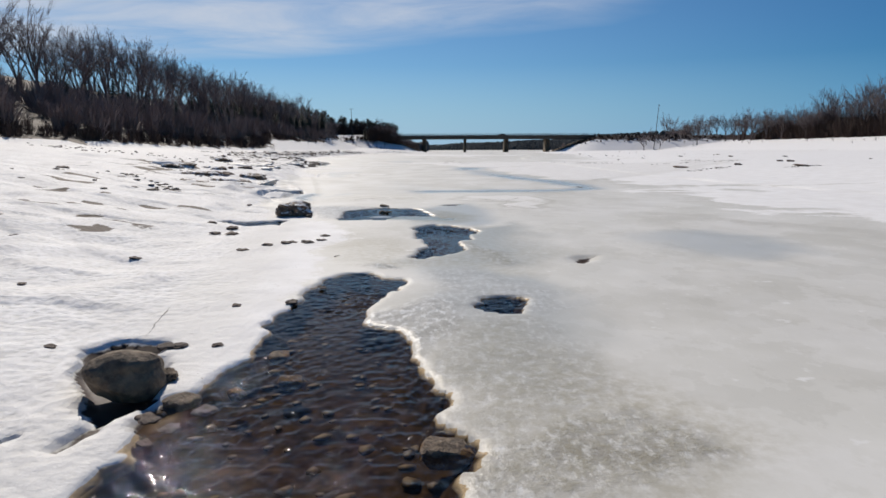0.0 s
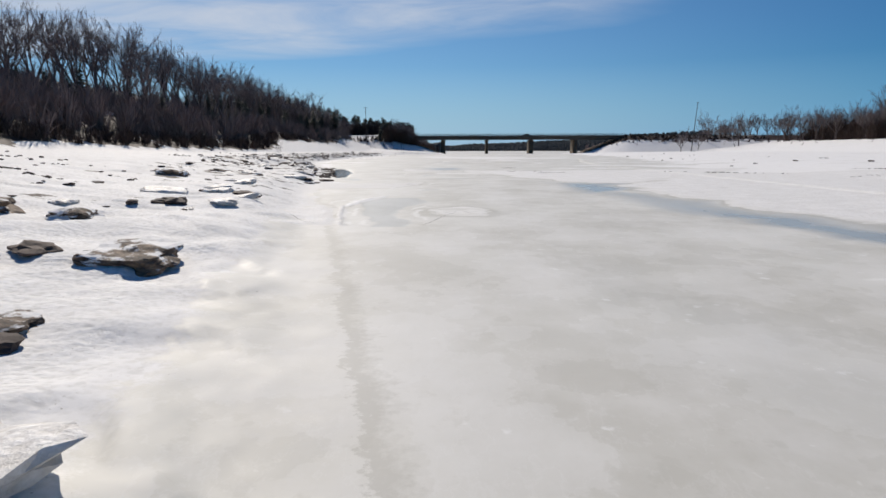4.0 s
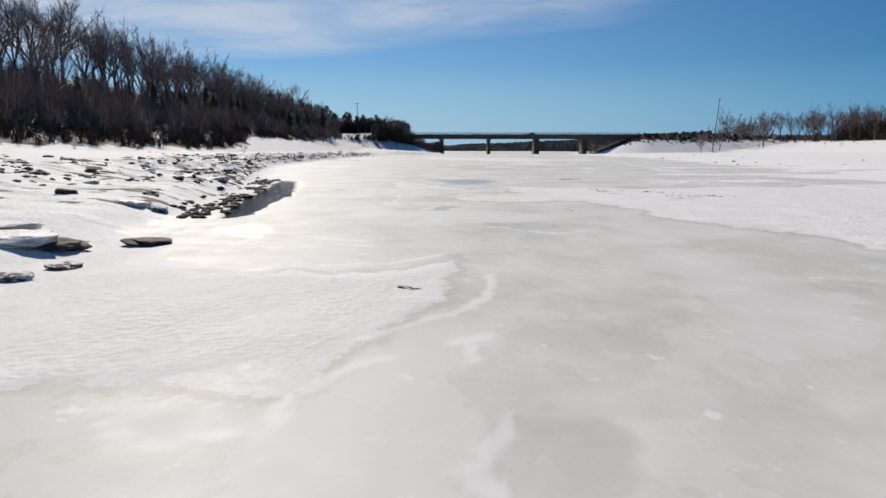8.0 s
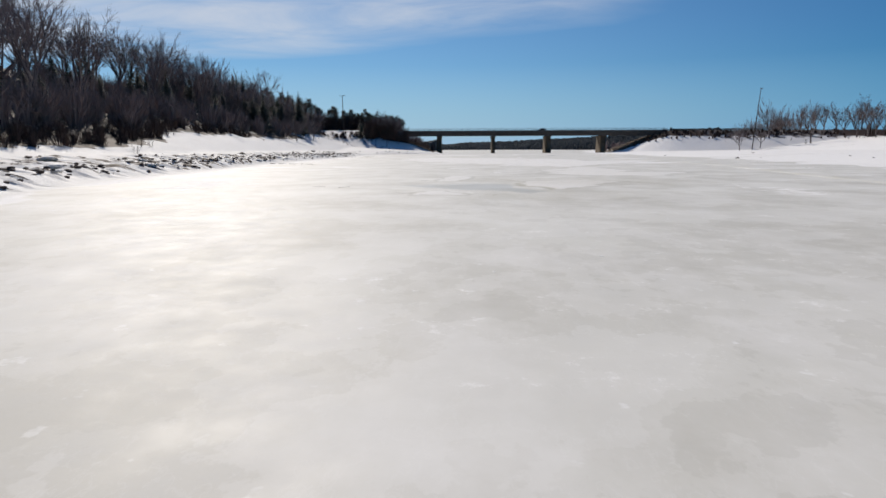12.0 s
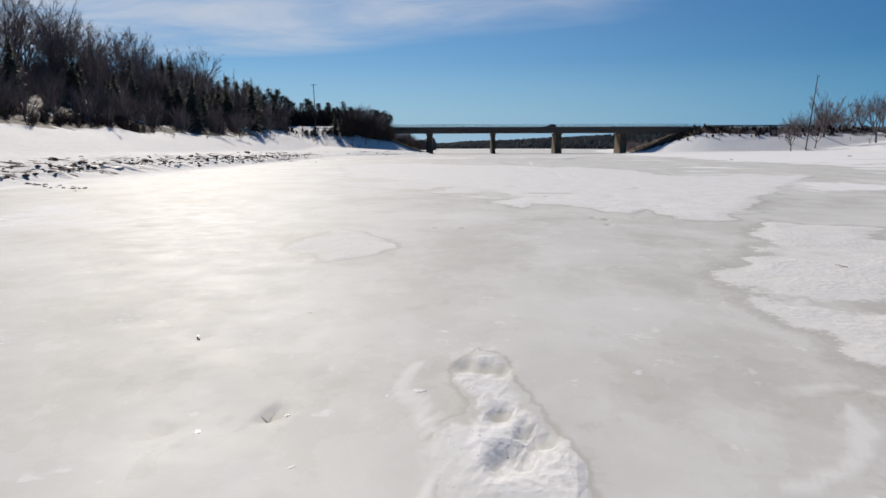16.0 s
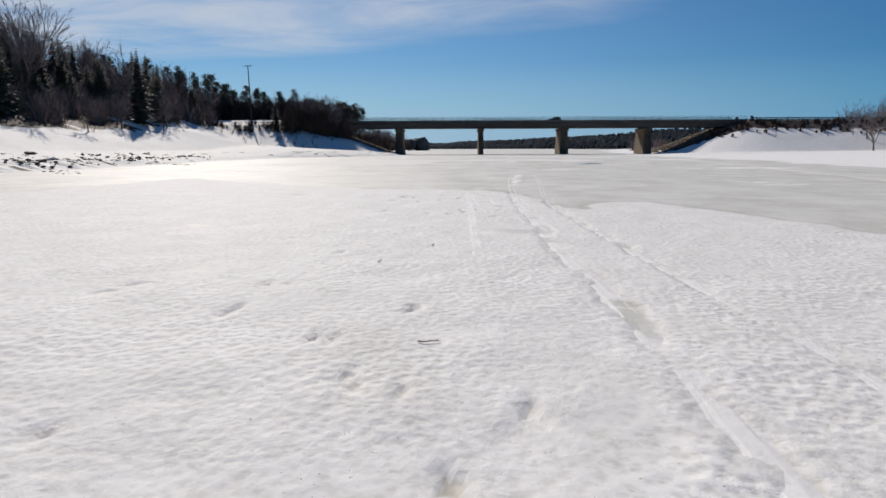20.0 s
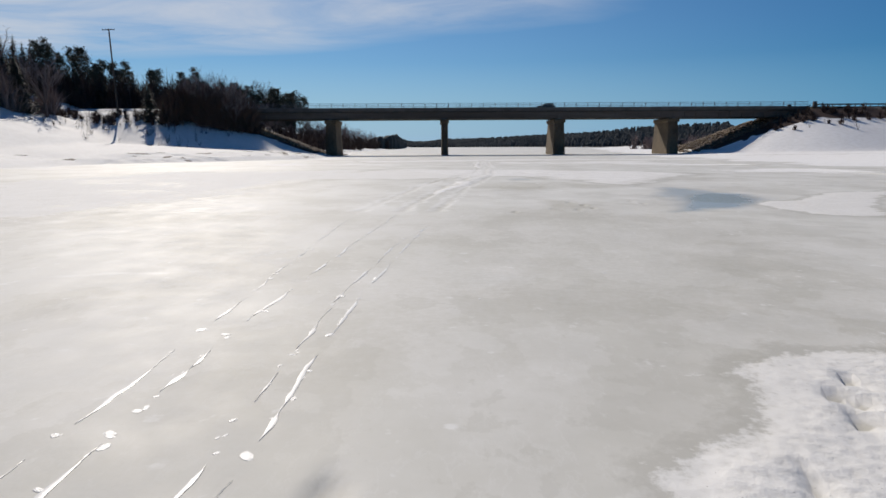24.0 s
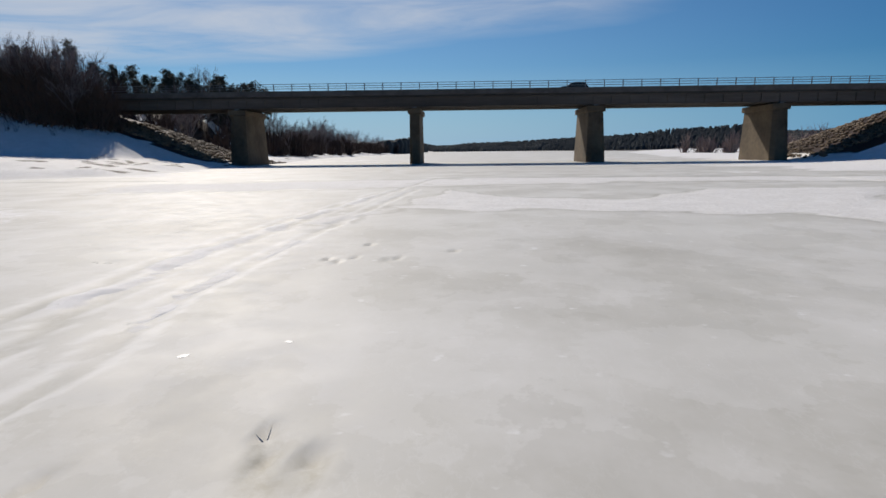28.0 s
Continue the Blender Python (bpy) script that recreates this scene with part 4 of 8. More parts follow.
area("stain", (-16.48, 123.72), (-15.96, 123.72), (-15.64, 123.56), (-15.85, 123.26), (-16.07, 123.56), edge=0.1, amount=0.4)
area("stain", (-0.16, 275.74), (0.94, 275.91), (1.42, 276.1), (2.42, 275.3), (3.01, 274.52), (3.07, 272.76), (0.81, 272.79), (0.42, 272.94), (0.33, 274.21), edge=0.4, amount=0.3)
area("stain", (0.8, 275.34), (1.0, 275.7), (1.23, 274.19), (1.24, 273.39), (1.4, 272.78), (1.29, 272.78), (1.11, 273.39), (1.03, 274.19), edge=0.12, amount=0.5)
area("stain", (2.25, 273.64), (2.47, 273.63), (2.56, 272.76), (2.38, 272.77), edge=0.12, amount=0.5)
area("stain", (2.56, 274.97), (3.19, 275.03), (3.17, 274.52), (2.7, 274.4), edge=0.12, amount=0.4)
# next two: dark marks where the prints lie
area("stain", (6.01, 301.36), (5.93, 301.78), (5.94, 302.26), (6.04, 302.21), (6.09, 301.79), (6.19, 301.36), edge=0.1, amount=0.5)
area("stain", (6.23, 301.57), (6.3, 301.75), (6.36, 301.75), (6.4, 301.5), (6.37, 301.36), (6.29, 301.36), edge=0.1, amount=0.5)
area("stain", (-12.48, 186.69), (-11.56, 186.69), (-11.26, 184.92), (-11.35, 183.34), (-11.81, 183.34), (-12.18, 184.59), edge=0.6, amount=0.16)
area("stain", (1.43, 266.57), (2.32, 265.32), (2.69, 263.12), (2.83, 262.32), (2.09, 262.07), (1.2, 262.55), edge=0.4, amount=0.3)
area("stain", (-11.9, 151.15), (-11.41, 151.22), (-11.22, 150.58), (-11.53, 150.69), edge=0.12, amount=0.55)
# seams of refrozen slush, raised and white
line("pale", (-20.74, -16.29), (-20.38, -15.88), (-19.85, -15.38), (-19.4, -15.2), (-18.82, -15.44), width=0.17)
line("pale", (-19.78, -16.28), (-19.28, -16.12), (-18.56, -16.27), (-18.45, -16.88), width=0.17)
line("pale", (-18.42, -15.53), (-17.72, -15.86), (-17.24, -16.26), (-17.16, -16.92), (-17.06, -17.2), width=0.17)
line("pale", (-14.24, -3.6), (-14.67, -5.86), (-14.19, -7.22), (-13.48, -8.0), width=0.17)
line("pale", (-26.1, 4.29), (-26.27, 5.03), (-26.36, 5.75), (-26.43, 7.3), (-26.53, 8.26), (-27.24, 10.25), width=0.17)
line("pale", (-25.99, 7.09), (-26.18, 8.0), (-26.34, 9.16), (-26.46, 9.86), width=0.17)
line("pale", (-25.16, 4.23), (-25.33, 4.84), (-25.44, 5.5), width=0.17)
line("pale", (-25.71, 4.38), (-25.84, 5.03), width=0.17)
line("pale", (-23.99, 9.54), (-23.79, 10.3), (-23.45, 11.19), width=0.17)
line("pale", (-23.68, 9.2), (-23.81, 8.04), (-23.67, 6.93), (-23.47, 6.24), (-23.3, 5.6), width=0.17)
line("pale", (-27.82, 12.18), (-27.94, 13.43), (-27.6, 14.17), width=0.17)
line("pale", (-27.05, 12.3), (-27.02, 12.98), (-26.85, 13.64), (-26.6, 14.4), (-26.28, 15.19), width=0.17)
line("pale", (-27.23, 13.18), (-27.09, 14.16), (-26.75, 15.18), width=0.17)
line("pale", (-23.91, 29.05), (-24.1, 27.41), (-24.56, 26.49), (-24.69, 26.01), (-25.45, 25.44), (-26.1, 24.82), width=0.17)
line("pale", (-26.2, 22.58), (-26.32, 23.01), (-26.05, 23.29), (-25.79, 23.76), (-25.41, 24.26), width=0.17)
line("pale", (-24.69, 24.84), (-24.46, 24.52), (-24.38, 24.13), width=0.17)
line("pale", (-24.76, 24.73), (-24.19, 25.03), width=0.17)
line("pale", (-27.79, 22.56), (-27.5, 22.3), (-27.21, 22.2), (-26.65, 22.31), width=0.17)
line("pale", (-24.14, 22.72), (-24.14, 22.34), (-24.39, 22.05), (-24.49, 21.75), (-24.4, 21.4), width=0.17)
line("pale", (-23.78, 36.4), (-22.97, 36.22), (-22.56, 35.64), (-22.17, 35.02), (-21.62, 34.82), (-20.74, 35.28), width=0.17)
# next three: sun glints on short glossy ridges, painted in as pale strokes
line("pale", (-28.03, 33.56), (-27.35, 33.31), (-26.83, 33.31), width=0.17)
line("pale", (-27.6, 32.73), (-26.91, 32.52), (-26.55, 32.57), width=0.17)
line("pale", (-26.89, 31.18), (-26.66, 31.21), width=0.17)
line("pale", (-27.54, 49.58), (-27.22, 47.84), (-27.27, 45.98), (-27.1, 44.73), (-26.87, 44.06), (-26.62, 43.8), (-26.35, 43.94), (-26.12, 44.46), (-25.7, 44.72), (-25.35, 44.92), (-25.12, 44.63), width=0.17)
line("pale", (-26.95, 45.03), (-26.41, 45.47), (-25.76, 45.46), (-25.17, 45.12), (-24.83, 44.72), (-24.81, 44.05), width=0.17)
line("pale", (-26.92, 43.39), (-26.63, 42.91), (-26.34, 42.77), (-26.17, 43.11), (-25.95, 43.39), (-25.76, 43.33), width=0.17)
line("pale", (-25.13, 43.5), (-25.26, 42.86), (-25.47, 42.44), (-25.52, 42.03), (-25.52, 41.84), width=0.17)
line("pale", (-23.98, 43.21), (-24.19, 42.86), (-24.45, 42.36), (-24.64, 41.84), width=0.17)
line("pale", (-25.9, 42.36), (-25.56, 42.6), width=0.17)
line("pale", (-27.8, 44.74), (-27.48, 43.77), (-27.03, 42.87), width=0.17)
line("pale", (-24.46, 45.45), (-24.36, 44.72), width=0.17)
line("pale", (-22.76, 57.64), (-22.62, 57.14), (-22.18, 56.92), (-21.71, 56.65), (-21.1, 57.14), width=0.17)
line("pale", (-22.98, 58.23), (-22.26, 58.45), (-21.85, 58.33), (-21.94, 57.82), (-22.47, 57.55), width=0.17)
line("pale", (-23.17, 56.59), (-22.96, 56.78), (-22.73, 56.59), (-22.78, 56.35), (-23.06, 56.22), (-23.21, 56.37), (-23.17, 56.59), width=0.17)
line("pale", (-21.09, 60.99), (-20.42, 61.29), (-19.71, 61.99), width=0.17)
line("pale", (-21.53, 58.68), (-20.97, 59.2), width=0.17)
line("pale", (-26.21, 58.94), (-25.94, 58.12), width=0.17)
line("pale", (-24.12, 57.33), (-23.93, 57.46), (-23.73, 57.3), (-23.8, 57.07), (-24.04, 57.11), (-24.12, 57.33), width=0.17)
line("pale", (-25.99, 98.37), (-25.37, 98.01), (-24.91, 97.89), (-24.68, 97.28), (-24.29, 97.06), (-23.8, 97.24), (-23.62, 96.24), (-23.51, 95.75), width=0.17)
line("pale", (-27.63, 102.12), (-26.72, 101.11), (-25.78, 100.26), (-24.79, 99.27), width=0.17)
line("pale", (-32.43, 104.1), (-30.84, 101.88), (-29.95, 101.22), width=0.17)
line("pale", (-20.91, 124.62), (-20.95, 123.53), (-20.64, 122.71), (-20.65, 121.97), (-20.75, 121.52), width=0.17)
line("pale", (-16.26, 123.26), (-16.66, 122.39), (-17.14, 121.9), (-17.62, 121.72), width=0.17)
line("pale", (-16.51, 123.72), (-15.94, 123.75), (-15.59, 123.64), width=0.17)
line("pale", (-13.75, 129.29), (-14.55, 126.77), (-14.76, 125.58), width=0.17)
line("pale", (-16.75, 153.84), (-16.94, 153.34), (-17.0, 152.89), (-16.7, 152.22), (-17.01, 151.56), (-16.86, 150.9), (-17.32, 150.74), (-17.81, 151.01), (-18.17, 151.4), width=0.17)
line("pale", (-21.32, 155.71), (-20.75, 156.56), (-20.21, 157.54), (-19.94, 159.37), width=0.17)
line("pale", (-18.06, 155.02), (-17.5, 154.39), (-16.75, 153.84), width=0.17)
line("pale", (-19.06, 150.87), (-18.54, 150.94), width=0.17)
line("pale", (-10.07, 251.07), (-9.27, 251.28), (-8.27, 251.39), width=0.17)
line("pale", (-20.32, 137.9), (-19.95, 138.1), width=0.17)
# cracks, laid on the ice as thin dark strips
FISSURES.append(((-20.06, -17.84), (-19.86, -17.52), (-19.52, -17.13), (-19.46, -17.04), (-19.29, -17.09), (-19.0, -16.57), (-18.56, -16.27)))
FISSURES.append(((-19.51, -16.21), (-19.48, -16.84), (-19.46, -17.04)))
FISSURES.append(((-23.35, 4.11), (-23.01, 5.54), (-22.66, 6.95), (-22.29, 8.06), (-22.21, 9.06)))
FISSURES.append(((-21.96, 8.47), (-21.66, 7.59)))
FISSURES.append(((-28.42, 6.67), (-27.96, 6.17), (-27.76, 5.6), (-27.42, 5.01), (-26.9, 4.57), (-26.89, 4.4)))
FISSURES.append(((-12.81, -16.75), (-13.56, -18.67), (-13.73, -19.86), (-13.93, -20.77), (-13.49, -20.64), (-13.13, -21.26), (-12.89, -21.78)))
FISSURES.append(((-14.48, -18.01), (-13.92, -18.11), (-13.44, -18.38)))
FISSURES.append(((-28.56, 45.73), (-28.25, 44.74), (-27.79, 43.78), (-27.23, 42.87), (-26.85, 42.37), (-26.58, 42.03), (-26.42, 41.84)))
FISSURES.append(((-25.95, 54.87), (-26.09, 55.48), (-26.35, 56.46), (-26.65, 57.3), (-27.13, 58.69), (-27.46, 60.14), (-27.57, 61.32), (-27.98, 63.48)))
FISSURES.append(((-27.62, 96.6), (-27.09, 96.04), (-26.56, 95.37), (-25.99, 94.7), (-25.75, 94.43)))
FISSURES.append(((-26.7, 108.5), (-26.44, 108.56), (-26.29, 108.73), (-25.98, 109.03), (-25.69, 109.6), (-24.99, 110.38)))
FISSURES.append(((-26.85, 109.3), (-26.43, 108.91), (-26.18, 108.56), (-25.95, 107.97), (-25.88, 107.5)))
FISSURES.append(((-26.18, 108.56), (-25.56, 108.54), (-25.09, 108.51), (-24.42, 108.46)))
FISSURES.append(((-25.95, 107.97), (-25.84, 108.2)))
FISSURES.append(((-25.55, 108.62), (-25.52, 109.1)))
FISSURES.append(((0.05, 309.61), (0.48, 309.48)))
FISSURES.append(((-19.51, -36.76), (-19.75, -36.11), (-19.88, -35.43)))
# footprints and thaw holes
dents(0.17, (-24.19, 125.63), (-23.19, 124.65), (-22.23, 123.02), (-23.34, 122.63), (-20.11, 124.42), (-19.91, 124.32), (-20.32, 124.52), (-19.89, 123.03), (-19.71, 122.66), (-19.61, 122.54), (-19.93, 122.07), (-20.05, 121.88), (-19.83, 122.07))
dents(0.13, (-11.25, 140.26), (-11.43, 140.4), (-14.8, 140.82), (-14.48, 140.23), (-13.09, 140.84))
dents(0.14, (-14.14, 151.99), (-14.37, 151.12), (-14.46, 150.99), (-15.89, 150.8), (-15.57, 151.04), (-15.11, 150.98), (-11.66, 156.47), (-11.73, 151.15), (-11.65, 150.97), (-11.35, 150.91), (-11.28, 150.74), (-18.02, 150.55), (-18.21, 150.6), (-17.54, 149.98), (-17.16, 149.9), (-13.78, 152.31))
dents(0.1, (-14.46, 167.23), (-12.62, 167.38), (-12.39, 167.46), (-14.08, 165.73), (-13.09, 165.82), (-14.79, 165.68), (-10.91, 177.03), (-11.13, 167.94), (-9.97, 168.22), (-9.96, 167.41), (-9.15, 167.21), (-10.2, 166.19), (-10.28, 166.71), (-14.47, 171.36), (-13.37, 171.77), (-12.79, 172.11), (-13.53, 172.43))
dents(0.13, (-14.48, 183.28), (-11.3, 182.51), (-11.24, 182.44), (-10.49, 183.61), (-10.7, 183.2), (-11.85, 184.22), (-12.34, 184.51), (-12.32, 184.29), (-12.72, 185.59), (-12.88, 185.7), (-14.36, 186.98), (-14.43, 186.83), (-11.89, 187.04), (-14.23, 188.46), (-13.89, 188.59), (-16.9, 187.81), (-16.65, 188.6), (-16.15, 189.89), (-8.76, 185.7), (-3.53, 192.4))
dents(0.14, (-11.71, 204.78), (-12.56, 204.3), (-10.82, 206.27), (-13.49, 206.92), (-13.61, 200.65), (-12.09, 199.72), (-11.34, 199.66), (-11.21, 199.75), (-10.78, 200.87), (-10.9, 201.0), (-10.73, 200.41), (-10.81, 200.27), (-9.45, 200.86), (-10.19, 201.03), (-9.36, 202.28), (-9.8, 198.56), (-18.83, 208.46), (-13.75, 205.04), (-14.6, 204.02))
dents(0.16, (0.81, 245.83), (0.55, 245.24), (0.34, 244.8), (0.41, 245.33), (-0.71, 243.87), (-4.06, 243.99))
dents(0.16, (1.52, 263.55), (1.2, 262.55), (2.21, 264.81), (2.51, 263.69), (2.67, 262.54), (1.94, 262.08), (5.15, 264.17), (4.99, 265.15), (-0.38, 261.6))
dents(0.16, (8.11, 279.22), (8.38, 279.21), (8.25, 278.45), (8.62, 277.78), (10.63, 280.08), (5.13, 274.1), (5.98, 273.43), (0.65, 274.86), (2.76, 274.33))
dents(0.12, (3.38, 291.25), (3.54, 291.19), (3.11, 291.52), (3.81, 292.61), (3.73, 292.11), (4.11, 291.78), (4.57, 291.92), (4.75, 292.76), (4.37, 290.96), (4.5, 291.08), (4.63, 291.21), (4.92, 290.18), (5.02, 290.08), (5.17, 289.55), (5.15, 289.17), (5.21, 289.03), (5.37, 289.16), (5.64, 289.09), (5.9, 289.02), (5.97, 288.76), (6.22, 291.71), (6.58, 291.56), (6.88, 291.14), (5.21, 291.46), (5.81, 290.16), (2.91, 290.43), (3.39, 289.67), (-3.72, 300.66), (-2.82, 297.19), (3.83, 298.18), (2.76, 295.48), (4.0, 290.34), (5.9, 290.47), (5.23, 288.31))
dents(0.16, (6.87, 288.74), (7.0, 288.68), (7.14, 288.65), (6.74, 288.81), (7.2, 288.29), (7.42, 288.39), (7.59, 288.44), (8.11, 288.85), (8.49, 288.64), (8.64, 288.56), (8.85, 288.6), (8.65, 288.43), (8.9, 290.09), (9.04, 289.9), (2.93, 288.44), (2.97, 288.56))
dents(0.22, (6.64, 287.91), (6.8, 287.74), (6.95, 287.7), (7.14, 287.78), (6.89, 287.78), (7.3, 287.26))
dents(0.12, (0.27, 309.54), (4.74, 309.78), (5.03, 309.46), (5.29, 309.89), (5.99, 309.74), (5.22, 311.85), (0.36, 311.37), (0.04, 310.99), (5.99, 302.26), (6.04, 301.82), (6.32, 301.68), (4.66, 301.59), (7.22, 310.73), (6.21, 309.86))
dents(0.13, (-13.79, 178.56), (-13.18, 177.88), (-12.61, 177.53), (-13.6, 176.99), (-12.51, 175.91), (-11.76, 175.16), (-12.26, 175.21), (-12.57, 174.75), (-12.06, 175.91), (-11.26, 182.36), (-14.77, 180.87), (-10.49, 176.46))
dents(0.15, (-11.56, 207.58), (-13.3, 206.81), (-11.33, 210.95), (-14.23, 212.08), (-14.82, 212.21), (-11.26, 209.46), (-12.81, 206.61), (-9.46, 207.91))
dents(0.14, (-0.67, 244.02), (-0.11, 242.58), (-0.69, 241.58), (0.81, 242.12), (0.09, 240.38), (0.86, 240.84), (-4.03, 237.6), (-3.12, 237.32))
dents(0.1, (-11.67, 192.71), (-13.66, 191.52), (-15.01, 192.22), (-13.39, 195.1), (-14.49, 196.73), (-10.79, 191.52))
dents(0.15, (-14.8, 140.92), (-14.45, 140.25), (-13.23, 140.68), (-14.76, 138.68))


def shore_left(y):
    return np.interp(y, [-300, -60, -38, -24, -14, 0, 20, 40, 60, 84, 109, 170, 240, 296, 330, 346, 360, 380, 430, 500, 700, 1000, 1500],
                     [-14, -18, -19.4, -21.6, -22.8, -26, -31, -34.2, -38.5, -45, -51, -54.5, -54, -57, -53, -38, -27, -28, -31, -40, -44, -46, -60])


def shore_right(y):
    return np.interp(y, [-300, -60, -10, 50, 100, 200, 300, 336, 365, 400, 450, 700, 1500], [6, 4, 2, 10, 22, 40, 45, 49, 46, 60, 66, 120, 420])


def path_x(y):
    return np.interp(y, [-60, -36, -21, -4, 22, 58, 85, 110, 138, 170, 203, 233, 262, 291, 330], [-16, -16.5, -20, -24, -25, -24.7, -24.5, -21.8, -16, -11.6, -10.2, -5, 1.5, 6.4, 8])


def off_strip(x, y, x0, x1, y0, y1):
    """How far a place lies outside a rectangle."""
    return np.hypot(np.maximum(np.maximum(x0 - x, x - x1), 0), np.maximum(np.maximum(y0 - y, y - y1), 0))


def ledges(x, y):
    """Tilted plates of snow on the bank: their rise, the place within a plate, and how far its broken front is bare."""
    s = (y + 0.35 * x) / 2.6 + 1.3 * lumps(x / 2.8, y / 3.4, 3, 101)
    f = s - np.floor(s)
    big = ease((y - 40) / 30) * (1 - 0.4 * ease((y - 140) / 60))
    gap = ease(1.6 - f / 0.10) * ease(0.62 + 1.5 * lumps(x / 1.9, y / 2.3, 2, 103))
    return (0.06 + 0.20 * big) * (1 - f) * ease(f / 0.08), f, gap


def height(x, y):
    """The lie of the land, without what is finer than a hand."""
    dl, dr = shore_left(y) - x, x - shore_right(y)
    rough = lumps(x / 7, y / 9, 4, 3)
    fine = lumps(x / 1.7, y / 1.7, 3, 17)
    # left bank: a stony shelf, a snow slope and the wooded hillside
    flat_ = ease((10 - y) / 16)
    left = (0.55 - 0.42 * flat_) * ease(dl / 3) + 0.42 * flat_ * ease(dl / 11) + 0.75 * ease(dl / 16) + 0.055 * np.clip(dl - 8, 0, 40)
    left += (0.16 * fine + 0.25 * rough) * ease(dl / 2) * (1 - 0.6 * ease((dl - 16) / 10))
    broken = np.abs(lumps(x / 1.5, y / 2.1, 3, 39)) * 1.5 - 0.25
    left += (0.07 + 0.33 * ease((y - 40) / 25)) * broken * ease(dl / 1.0) * (1 - ease((dl - 9) / 6))
    step, _, gap = ledges(x, y)
    left += step * ease(dl / 1.2) * (1 - ease((dl - 10) / 6))
    hill = 0.30 * np.clip(-72 - x, 0, 60) + 0.12 * np.clip(-132 - x, 0, 200)
    left = left + hill * (1 - ease((y - 500) / 200) * 0.3) + 1.2 * rough * ease((-75 - x) / 20)
    # right bank: a low snow bar that climbs to the wood
    right = 0.35 * ease(dr / 14) + (0.011 * np.clip(dr - 10, 0, 110) + 0.10 * np.clip(x - 128, 0, 70) + 0.03 * np.clip(x - 198, 0, 300)) * (1 - 0.85 * ease((y - 425) / 50)) + (0.10 * rough + 0.05 * fine) * ease(dr / 8)
    z = np.where(dl > 0, left, np.where(dr > 0, right, 0.0))
    # the road banks at both ends of the bridge
    road_l, road_r = off_strip(x, y, -2000, -63, 399, 411), off_strip(x, y, 95, 2500, 399, 411)
    z = np.maximum(z, 11.6 - 0.30 * road_l - 2.3 * ease(road_l / 6) * ease((road_l) / 40) + 0.25 * rough)
    z = np.maximum(z, 11.6 - 0.30 * road_r - 2.3 * ease(road_r / 6) * ease((road_r) / 40) + 0.25 * rough)
    z = np.where((dl <= 0) & (dr <= 0), np.maximum(np.minimum(z, 6) * (z > 0.02), 0), z)
    z = np.maximum(z, 12.8 * ease((-60 - x) / 14) * ease((y - 396) / 12) * (1 - ease((y - 520) / 90)))
    # land that closes the view far off
    z = z + 8 * ease((y - 1900 + 0.9 * x) / 900) * (y > 500)
    return z


